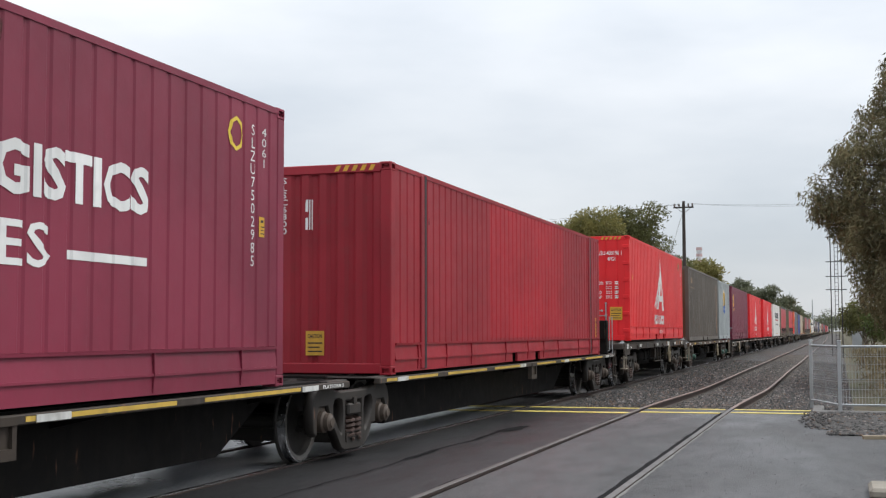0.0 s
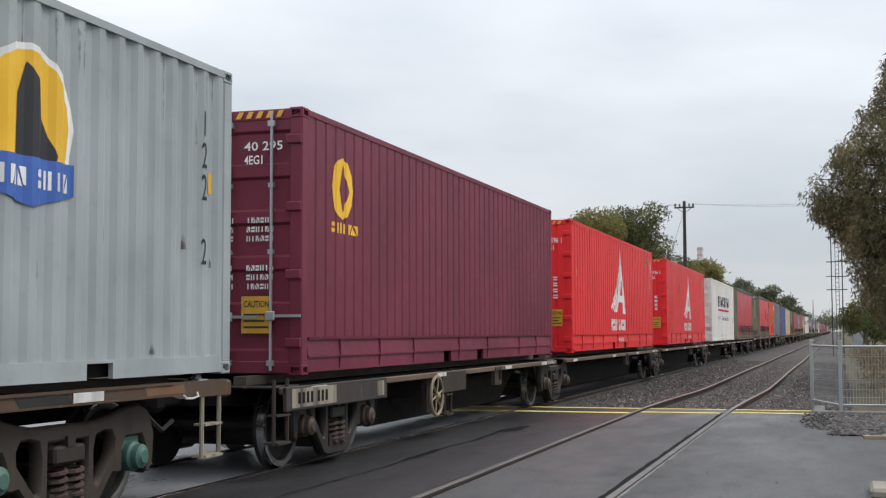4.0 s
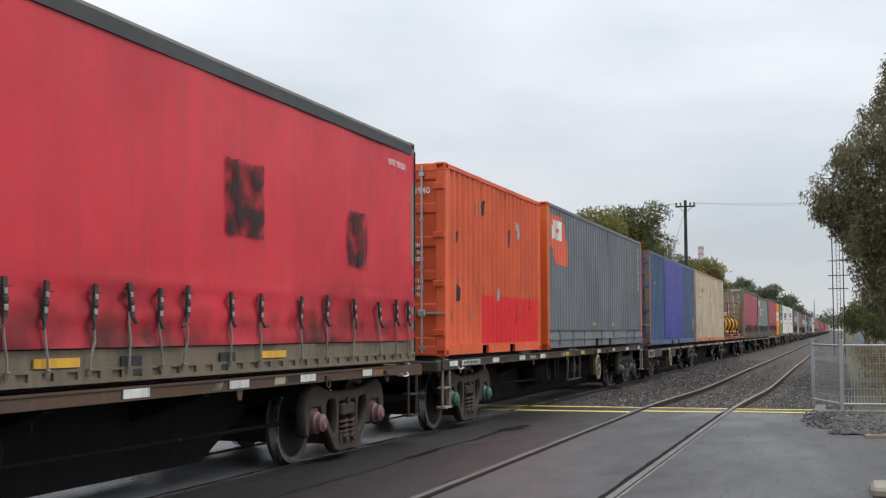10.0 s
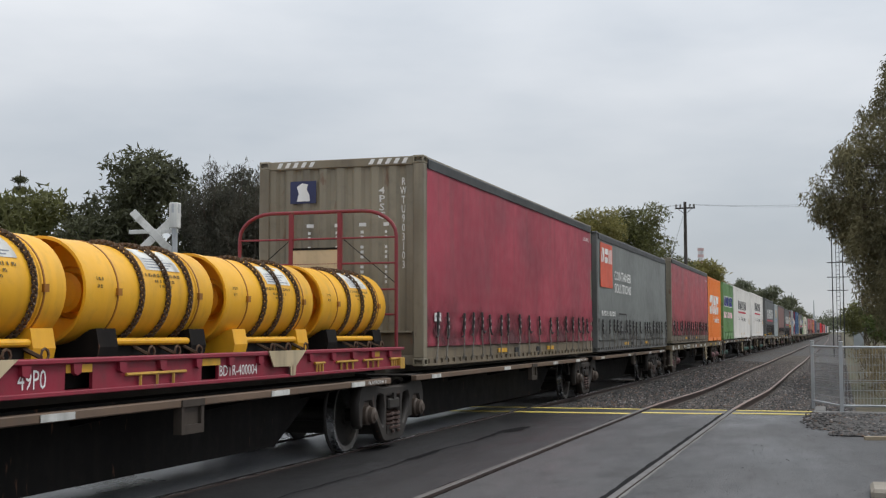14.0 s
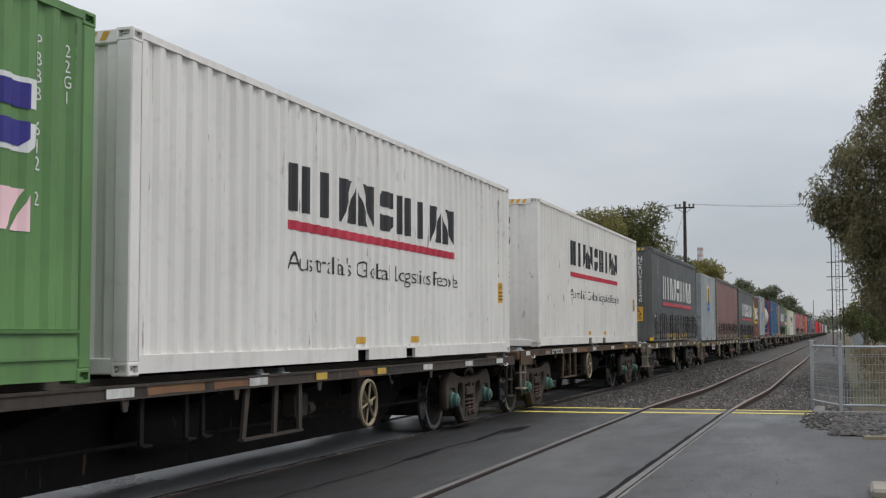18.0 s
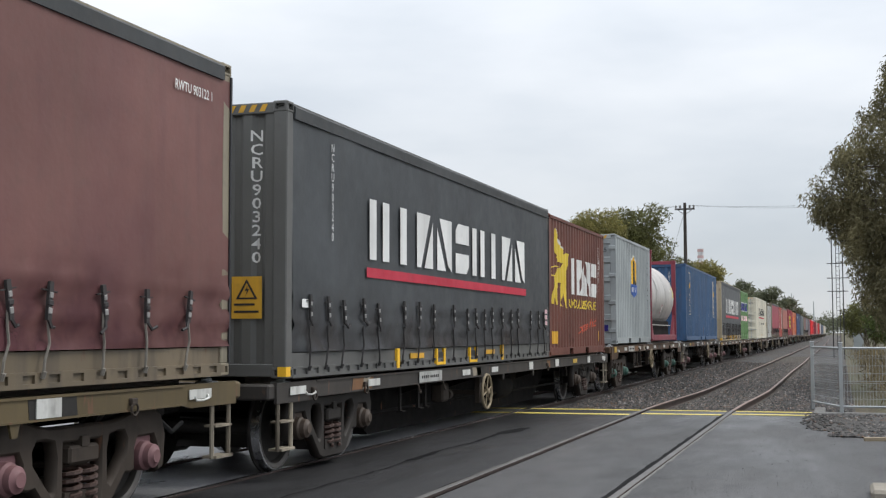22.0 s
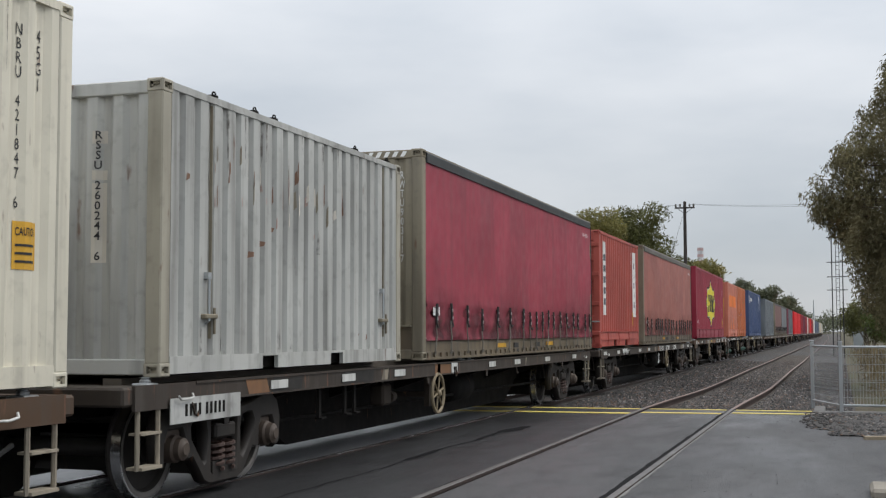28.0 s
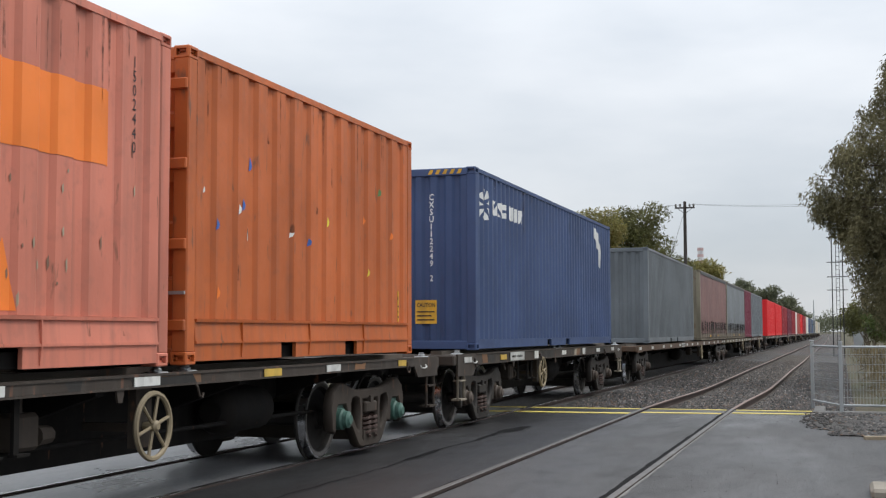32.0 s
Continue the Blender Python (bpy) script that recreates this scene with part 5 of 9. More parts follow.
        st = part("strap", cached(("strap", sway_k), lambda: Shape().pipe([(0.018, 0.06 - 0.05 * sway_k, 0.10), (0.026, 0.045 - 0.04 * sway_k, 0.20), (0.028, 0.012, 0.32), (0.022, 0.0, 0.44), (0.02, 0.0, 0.55)], 0.011, 5)
                  .rod((0.012, 0.06 - 0.05 * sway_k, 0.07), (0.03, 0.06 - 0.05 * sway_k, 0.12), 0.018, 6).mesh("strap")), WEBBING if lift == 0 else STRAP, b.ob, m=pose(W / 2, u - L / 2, 0))
        tail = rr.randrange(4)
        part("buckle", cached(("buckle", tail), lambda: Shape().prism([(-0.022, 0.13), (0.022, 0.13), (0.026, 0.04), (0.016, -0.03), (0.030, -0.10), (0.026, -0.15), (-0.018, -0.15), (-0.024, -0.04)], "x", 0.018, 0.042)
                              .box(0.012, 0.030, -0.085, 0.095, 0.060, 0.069).soft(0.03, 0.052, -0.028, 0.028, -0.045, -0.005, 0.006)
                              .pipe([(0.03, 0.0, -0.13), (0.045, 0.03 * (tail - 1), -0.20), (0.04, 0.08 * (tail - 1.2), -0.235 + 0.02 * tail)], 0.014, 5).mesh("buckle")), STRAP, st, m=pose(0, 0, hang, tilt, 0, 0))
        part("clip", cached("clip", lambda: Shape().soft(0.040, 0.050, -0.021, 0.021, -0.105, -0.060, 0.004).mesh("clip")), BUCKLE, st, m=pose(0, 0, hang, tilt, 0, 0))
        part("clip", cached("clip_top", lambda: Shape().soft(0.040, 0.050, -0.019, 0.019, 0.010, 0.052, 0.004).mesh("clip")), BUCKLE, st, m=pose(0, 0, hang, tilt, 0, 0))
        u += rr.choice((0.46, 0.5, 0.62, 0.7, 0.82, 0.95)) * (1.0 if L > 7 else 0.8)
    if decals:
        decals(b)
    b.ob.scale = (1.026, 1.0, 1.0)
    MOVERS.append((b.ob, s + L / 2, base))
    return b


OLIVE_RAIL = paint("weathered_olive_roof_rail", (0.115, 0.108, 0.092), 0.6, grime=0.5)
CURTAIN_RAIL = paint("dark_grey_roof_rail", (0.045, 0.048, 0.05), 0.6, grime=0.4)
WEBBING = paint("grey_webbing", (0.24, 0.22, 0.19), 0.8, grime=0.5)
STRAP = paint("dark_webbing", (0.045, 0.042, 0.042), 0.8, grime=0.3)
BUCKLE = paint("dull_steel_buckle", (0.34, 0.33, 0.32), 0.4, 0.4, grime=0.4)
K = 0.98


def col(key, r, g, b, **kw):
    return paint(key, tuple(K * v for v in lin(r, g, b)), **kw)


MAROON = col("maroon_container_paint", 128, 40, 62, grime=0.15)
DEEP_RED = col("deep_red_container_paint", 146, 26, 40, grime=0.22)
DEEP_RED2 = col("patched_red_container_paint", 166, 24, 40, grime=0.12)
BRIGHT_RED = col("bright_red_container_paint", 224, 34, 40, grime=0.14, fade=0.06)
OLIVE = col("grey_olive_container_paint", 98, 90, 82, grime=0.45, rust=0.35, streak=0.7)
OLIVE_END = col("rusted_brown_end_wall", 98, 66, 46, grime=0.5, rust=0.6, streak=0.7, blotch=(0.10, 0.075, 0.05))
PALE_GREY = col("pale_blue_grey_container_paint", 154, 160, 161, grime=0.2)
WINE = col("dark_wine_container_paint", 112, 36, 58, grime=0.18)
WHITE = col("white_container_paint", 227, 223, 217, grime=0.2, fade=0.05, streak=0.5, rust=0.05)
WHITE2 = col("cream_white_container_paint", 214, 208, 190, grime=0.35, fade=0.08, streak=0.6, rust=0.1)
FRAME_GREY = col("olive_grey_steel_frame", 136, 128, 110, grime=0.5, rust=0.3, streak=0.8, blotch=(0.15, 0.11, 0.065))
# grimy bottom rails; on the end plate this darker tone stands for recess shade
FRAME_GRIME_SHADE = col("grimy_shaded_olive_steel", 112, 100, 82, grime=0.6, rust=0.4, streak=0.8)
CLOTH_RED = col("red_pvc_curtain", 184, 44, 56, rough=0.42, grime=0.3, fade=0.15, streak=0.6, blotch=(0.30, 0.03, 0.045))
CLOTH_BRIGHT = col("bright_red_pvc_curtain", 204, 40, 56, rough=0.42, grime=0.25, fade=0.12, streak=0.5)
CLOTH_DULL = col("dull_red_pvc_curtain", 158, 34, 50, rough=0.45, grime=0.4, fade=0.2, blotch=(0.10, 0.016, 0.026))
CLOTH_PINK = col("faded_pink_pvc_curtain", 158, 56, 73, rough=0.5, grime=0.35, fade=0.14, streak=0.6, blotch=(0.17, 0.035, 0.05))


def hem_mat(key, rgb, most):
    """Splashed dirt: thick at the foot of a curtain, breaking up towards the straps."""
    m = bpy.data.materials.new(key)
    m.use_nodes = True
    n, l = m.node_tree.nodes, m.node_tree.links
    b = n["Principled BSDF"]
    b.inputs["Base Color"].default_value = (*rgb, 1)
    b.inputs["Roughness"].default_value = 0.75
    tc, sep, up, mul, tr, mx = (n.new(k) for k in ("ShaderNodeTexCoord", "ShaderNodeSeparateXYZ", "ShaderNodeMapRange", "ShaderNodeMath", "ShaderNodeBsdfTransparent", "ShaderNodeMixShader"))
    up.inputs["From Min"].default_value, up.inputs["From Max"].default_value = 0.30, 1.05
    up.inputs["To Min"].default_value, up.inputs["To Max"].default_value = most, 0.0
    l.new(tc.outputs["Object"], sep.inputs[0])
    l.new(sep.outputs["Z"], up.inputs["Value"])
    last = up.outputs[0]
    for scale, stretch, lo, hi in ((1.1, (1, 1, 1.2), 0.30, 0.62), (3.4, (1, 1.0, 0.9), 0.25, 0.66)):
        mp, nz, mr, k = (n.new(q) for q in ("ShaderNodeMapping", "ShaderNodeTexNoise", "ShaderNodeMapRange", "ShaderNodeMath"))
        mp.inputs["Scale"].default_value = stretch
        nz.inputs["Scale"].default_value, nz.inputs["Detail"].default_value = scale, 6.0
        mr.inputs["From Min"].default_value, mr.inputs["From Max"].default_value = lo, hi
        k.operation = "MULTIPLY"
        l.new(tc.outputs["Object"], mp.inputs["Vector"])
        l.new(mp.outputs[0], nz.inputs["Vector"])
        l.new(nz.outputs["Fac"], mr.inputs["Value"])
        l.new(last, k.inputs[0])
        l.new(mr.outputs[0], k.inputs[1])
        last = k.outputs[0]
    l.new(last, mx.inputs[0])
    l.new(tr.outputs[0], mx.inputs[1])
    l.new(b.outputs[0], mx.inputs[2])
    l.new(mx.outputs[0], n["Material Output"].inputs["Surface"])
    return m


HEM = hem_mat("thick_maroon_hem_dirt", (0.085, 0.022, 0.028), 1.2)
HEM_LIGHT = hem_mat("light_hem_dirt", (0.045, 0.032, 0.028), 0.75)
CLOTH_BROWN = col("faded_brown_pvc_curtain", 118, 80, 75, rough=0.55, grime=0.3, fade=0.12, blotch=(0.11, 0.04, 0.045))
CLOTH_SALMON = col("faded_salmon_pvc_curtain", 166, 96, 84, rough=0.55, grime=0.3, fade=0.12, blotch=(0.24, 0.075, 0.075))
CLOTH_GREY = col("grey_pvc_curtain", 112, 116, 114, rough=0.5, grime=0.3)
CLOTH_BLACK = col("charcoal_pvc_curtain", 66, 69, 72, rough=0.5, grime=0.25)
CHARCOAL = col("charcoal_steel_frame", 96, 96, 94, grime=0.3)
ORANGE_OLD = col("scraped_orange_container_paint", 218, 92, 52, grime=0.25, rust=0.35)
SLATE_GREY = col("slate_grey_container_paint", 108, 112, 117, grime=0.2)
ORANGE_POST = col("orange_post_paint", 214, 96, 30, grime=0.3)
ORANGE_RED = col("orange_red_marking_paint", 214, 92, 66, grime=0.15)
BLUE_OLD = col("weathered_blue_container_paint", 76, 99, 133, grime=0.4, rust=0.3, streak=0.6)
BLUE_POST = col("rusted_post_paint", 132, 104, 84, grime=0.5, rust=0.8, streak=0.8)
ROYAL = col("royal_blue_patch_paint", 46, 50, 150, grime=0.1)
CREAM = col("stained_cream_container_paint", 202, 184, 158, grime=0.22, rust=0.12, streak=0.3)
PEACH = col("peach_rail_paint", 200, 122, 78, grime=0.4, rust=0.3)
ALL_ORANGE = col("clean_orange_container_paint", 236, 126, 38, grime=0.12, fade=0.06)
GREEN = col("green_container_paint", 98, 138, 82, grime=0.3, streak=0.6)
NAVY_INK = col("violet_blue_lettering_paint", 50, 44, 130, grime=0.1)
PINK_INK = col("pale_pink_lettering_paint", 240, 200, 205, grime=0.1)
CHOCOLATE = col("chocolate_brown_container_paint", 104, 62, 52, grime=0.25)
GOLD = col("gold_emblem_paint", 226, 196, 66, grime=0.15)
TANK_WHITE = col("off_white_tank_cladding", 190, 186, 182, rough=0.4, grime=0.4, streak=0.5)
TANK_RED = col("plum_red_frame_paint", 132, 52, 66, grime=0.25)
SEA_BLUE = col("mid_blue_container_paint", 54, 88, 126, grime=0.4, rust=0.35, streak=0.6)
BEIGE = col("beige_steel_frame", 196, 186, 166, grime=0.35, rust=0.2)
BEIGE_STAINED = col("rust_stained_beige_frame", 190, 174, 146, grime=0.5, rust=0.45, streak=0.9, blotch=(0.24, 0.15, 0.075))
ASH = col("ash_white_container_paint", 178, 178, 173, grime=0.45, rust=0.15, streak=0.8)
BRICK = col("brick_red_container_paint", 172, 80, 70, grime=0.25, streak=0.5)
CRIMSON = col("crimson_container_paint", 148, 36, 58, grime=0.15)
LEMON = col("lemon_emblem_paint", 222, 206, 60, grime=0.12)
CORAL = col("coral_pink_container_paint", 202, 120, 98, grime=0.35, rust=0.3, streak=0.6)
ORANGE_MID = col("dull_orange_container_paint", 190, 98, 46, grime=0.35, rust=0.3, streak=0.6)
PATCH_ORANGE = col("fresh_orange_patch", 232, 122, 40, grime=0.1)
INDIGO = col("indigo_container_paint", 60, 78, 116, grime=0.2)
SLATE = col("slate_green_container_paint", 106, 112, 117, grime=0.25)
BLUE_INK = col("blue_emblem_paint", 62, 100, 176, grime=0.1)
TUBE = col("yellow_tube_paint", 226, 168, 34, rough=0.45, grime=0.3, fade=0.08, streak=0.4)
SEAM = col("brown_weld_seam", 150, 96, 30, grime=0.5)
OLIVE_INK = col("olive_stencil_paint", 104, 82, 22, grime=0.3)
FAINT_INK = col("grey_blue_label_print", 120, 124, 134, grime=0.2)
RUST_PEACH = col("faded_rusty_peach_paint", 170, 112, 88, grime=0.5, rust=0.35)
FADED_MARK = col("faded_taupe_marking", 164, 148, 126, grime=0.5)
PINK_SMEAR = col("pinkish_smeared_paint", 176, 150, 140, grime=0.4)
BADGE_BLUE = col("dark_badge_blue", 48, 54, 92, grime=0.2)
PEELED = col("peeled_grey_brown_paint", 138, 120, 98, grime=0.5, rust=0.3)
GHOST = col("pale_ghost_paint", 206, 200, 188, grime=0.2)
CREAM_PLATE = col("cream_worn_plate", 190, 172, 140, grime=0.5, rust=0.35, streak=0.5)
RACK_YELLOW = col("ochre_worn_rail_paint", 190, 148, 60, grime=0.5, rust=0.3)
RACK_HOOP = col("rusty_red_hoop_paint", 128, 44, 52, grime=0.45, rust=0.35)
RACK = col("magenta_red_rack_paint", 132, 34, 52, grime=0.45, rust=0.2)
CHAIN = paint("brown_lashing_chain", (0.095, 0.058, 0.034), 0.75, 0.1, grime=0.4)
RUSTY = paint("rust_stain", (0.24, 0.14, 0.095), 0.85, grime=0.4)


def spire(b, u0, u1, v0, v1, front=False):
    """The tall pointed emblem with its streaks."""
    w, h = u1 - u0, v1 - v0
    P = lambda x, y: (u0 + w * x, v0 + h * y)
    loops = []
    loops.append([P(0.62, 1.0), P(0.74, 0.66), P(0.88, 0.34), P(1.0, 0.0), P(0.84, 0.0), P(0.79, 0.17), P(0.50, 0.17), P(0.42, 0.02), P(0.30, 0.02), P(0.46, 0.30), P(0.58, 0.62)])
    loops.append([P(0.72, 0.52), P(0.785, 0.28), P(0.60, 0.27)])
    for k in range(3):
        a = 0.0 + 0.10 * k
        loops.append([P(a, 0.06 - 0.02 * k), P(a + 0.065, 0.06 - 0.02 * k), P(0.42 + 0.03 * k, 0.40), P(0.58 + 0.01 * k, 0.72), P(0.36 + 0.03 * k, 0.40)])
    t = []
    for lp in (loops[:2], loops[2:3], loops[3:4], loops[4:5]):
        t += loop_tris(lp)
    (b.front if front else b.side)(t, WHITE_INK, "emblem", "white pointed emblem", *([Plain(-0.004)] if front else []))


def dec_spire(num):
    def f(b):
        spire(b, 4.85, 7.05, 0.93, 2.66)
        b.side(loop_tris(blocks(8, 4.83, 0.49, 7.05, 0.78, 0.18, 3)), WHITE_INK, "trade_mark", "white plain blocks")
        b.side(text_tris("EMPTY LIFT ONLY", 5.75, 0.20, 6.6, 0.30), WHITE_INK, proud=0.03)
        b.code(num, 11.62, 1.3, 2.55, WHITE_INK, 0.08)
        b.code("4FG1", 11.84, 2.1, 2.62, WHITE_INK, 0.075)
        b.side(loop_tris([[(11.1 + 0.14 * math.cos(k * 1.047), 2.58 + 0.17 * math.sin(k * 1.047)) for k in range(6)]]), BLACK_INK, "badge", "black hexagonal badge")
        b.side(loop_tris([[(11.1 + 0.11 * math.cos(k * 1.047), 2.58 + 0.14 * math.sin(k * 1.047)) for k in range(6)], [(11.1 + 0.08 * math.cos(k * 1.047), 2.58 + 0.1 * math.sin(k * 1.047)) for k in range(6)]]), GOLD, "badge_ring", proud=0.009)
        b.side(loop_tris([rect(11.75, 1.75, 11.85, 1.93)]), YELLOW_INK, "sticker")
        b.side(loop_tris([rect(0.5, 1.70, 0.58, 1.84)]), YELLOW_INK, "sticker")
        b.hazard()
        b.end_off = 0.012
        pl = Plain(-0.004)
        b.front(text_tris("AUSU 400196 1", 0.25, 2.38, 1.0, 2.50), WHITE_INK, ribs=pl)
        b.front(text_tris("4FG1", 0.6, 2.22, 0.82, 2.33), WHITE_INK, ribs=pl)
        for k, w in enumerate(("MAXGROSS", "TARE", "PAYLOAD", "CUB.CAP")):
            b.front(text_tris(w, 0.08, 1.56 - 0.13 * k, 0.08 + 0.05 * len(w), 1.65 - 0.13 * k), WHITE_INK, ribs=pl)
            b.front(loop_tris(blocks(4, 0.55, 1.57 - 0.13 * k, 0.72, 1.60 - 0.13 * k) + blocks(4, 0.55, 1.62 - 0.13 * k, 0.72, 1.65 - 0.13 * k) + [rect(0.8, 1.57 - 0.13 * k, 0.9, 1.60 - 0.13 * k), rect(0.8, 1.62 - 0.13 * k, 0.9, 1.65 - 0.13 * k)]), WHITE_INK, "data_print", ribs=pl)
        spire(b, -0.95, -0.3, 1.95, 2.42, True)
        b.front(loop_tris(blocks(8, -0.97, 1.80, -0.27, 1.90, 0.2, 3)), WHITE_INK, "trade_mark", ribs=pl)
        b.caution(0.66, 0.58, 0.34, 0.36, True)
    return f


def dec_striped(side_u0=3.05, side_u1=9.05, lift=0.0, code="422022", slogan=True, ink=None, stripe_v=(1.44, 1.54), word_v=(1.64, 2.15)):
    def f(b):
        ink2 = ink or BLACK_INK
        b.side(loop_tris(blocks(9, side_u0, word_v[0] + lift, side_u1, word_v[1] + lift, 0.22, 9)), ink2, "trade_mark", "plain dark blocks in a row" if ink is None else "plain white blocks in a row")
        b.side(loop_tris([rect(side_u0, stripe_v[0] + lift, side_u1, stripe_v[1] + lift)]), RED_INK, "stripe", "red stripe")
        if slogan:
            b.side(text_tris("Australia's Global Logistics People", side_u0 + 0.05, 0.95 + lift, side_u1 + 0.08, 1.22 + lift, -0.01), ink2)
            b.code("NBRU " + code + " 6", 11.55, 1.28, 2.6, BLACK_INK, 0.06)
            b.code("45G1", 11.78, 2.15, 2.6, BLACK_INK, 0.06)
            b.caution(11.55, 0.85, 0.26, 0.34)
            for u in (5.0, 7.05):
                b.side(loop_tris([rect(u, 0.22, u + 0.34, 0.30)]), YELLOW_INK, "sticker", "small yellow label")
            b.hazard()
    return f


def door_text(b, prefix, number, size, ink):
    pl = Plain(-0.004)
    b.end_off = 0.014
    if prefix:
        b.front(text_tris(prefix, 0.16, b.H - 0.46, 0.42, b.H - 0.36), ink, ribs=pl)
    b.front(text_tris(number, 0.52, b.H - 0.46, 0.98, b.H - 0.36), ink, ribs=pl)
    b.front(text_tris(size, 0.52, b.H - 0.61, 0.74, b.H - 0.51), ink, ribs=pl)
    for k in range(6):
        z = b.H - 1.25 - 0.10 * k - (0.22 if k > 2 else 0)
        b.front(loop_tris(blocks(4, 0.16, z, 0.40, z + 0.06, 0.2, k) + blocks(6, 0.55, z, 0.88, z + 0.06, 0.2, k + 7)), FAINT_INK if ink is not WHITE_INK else ink, "data_print", ribs=pl)


def striped_white(s, base, code, ends, paint_mat=None, **kw):
    def f(b):
        dec_striped(code=code, **kw)(b)
        if ends == "door":
            door_text(b, "NBRU", code + " 1", "45G1", BLACK_INK)
        else:
            b.front(loop_tris(blocks(4, -0.9, 2.0, -0.1, 2.2)), BLACK_INK, "trade_mark")
            b.front(text_tris("NBRU " + code, 0.55, 1.0, 0.65, 2.5, upright=True), BLACK_INK)
    return steel_box(s, 12.192, 2.87, base, "shipping_container", "white corrugated steel container with dark blocks and a red stripe", paint_mat or WHITE, f, ends=ends, style="shallow")


def emblem_arch(b, u0, v0, front=False):
    """A yellow arch with a dark animal-like shape over a blue box: plain forms."""
    arch = [(u0 + 0.04, v0 + 0.30)] + [(u0 + 0.55 + 0.55 * math.cos(t), v0 + 0.56 + 0.56 * math.sin(t)) for t in [math.pi - k * math.pi / 10 for k in range(11)]] + [(u0 + 1.06, v0 + 0.30)]
    b.side(loop_tris([arch]), WHITE_INK, "emblem_border", proud=0.005)
    inner = [(u0 + 0.09, v0 + 0.30)] + [(u0 + 0.55 + 0.50 * math.cos(t), v0 + 0.56 + 0.51 * math.sin(t)) for t in [math.pi - k * math.pi / 10 for k in range(11)]] + [(u0 + 1.01, v0 + 0.30)]
    b.side(loop_tris([inner]), SUN_YELLOW, "emblem", "yellow arched emblem", proud=0.008)
    b.side(loop_tris([[(u0 + 0.40, v0 + 0.28), (u0 + 0.42, v0 + 0.72), (u0 + 0.52, v0 + 0.98), (u0 + 0.64, v0 + 0.88), (u0 + 0.70, v0 + 0.60), (u0 + 0.88, v0 + 0.34), (u0 + 0.86, v0 + 0.28)]]), BLACK_INK, "emblem_shape", proud=0.011)
    b.side(loop_tris([[(u0, v0 + 0.06), (u0 + 0.58, v0 - 0.06), (u0 + 1.1, v0 + 0.06), (u0 + 1.1, v0 + 0.30), (u0, v0 + 0.30)]]), BLUE_INK, "emblem_box", "blue box emblem", proud=0.013)
    b.side(loop_tris(blocks(4, u0 + 0.08, v0 + 0.08, u0 + 0.54, v0 + 0.22, 0.25, 4) + blocks(4, u0 + 0.62, v0 + 0.08, u0 + 1.04, v0 + 0.22, 0.25, 6)), WHITE_INK, "trade_mark", proud=0.017)


SUN_YELLOW = col("sun_yellow_emblem_paint", 240, 186, 40, grime=0.1)


def arch_box(s, base, number):
    def f(b):
        emblem_arch(b, 2.42, 1.34)
        b.code(number, 5.5, 1.0, 2.4, BLACK_INK, 0.08)
        b.side(loop_tris([rect(5.62, 1.65, 5.72, 1.85)]), YELLOW_INK, "sticker")
        door_text(b, "", number, "25G1", BLACK_INK)
        b.front(loop_tris([rect(0.35, 0.34, 1.0, 0.50)]), NAVY_INK, "sticker", "dark blue sticker", Plain(-0.006))
        b.hazard()
    return steel_box(s, 6.058, 2.85, base, "shipping_container", "pale blue-grey corrugated steel container with a yellow emblem", PALE_GREY, f, ends="door", style="shallow")


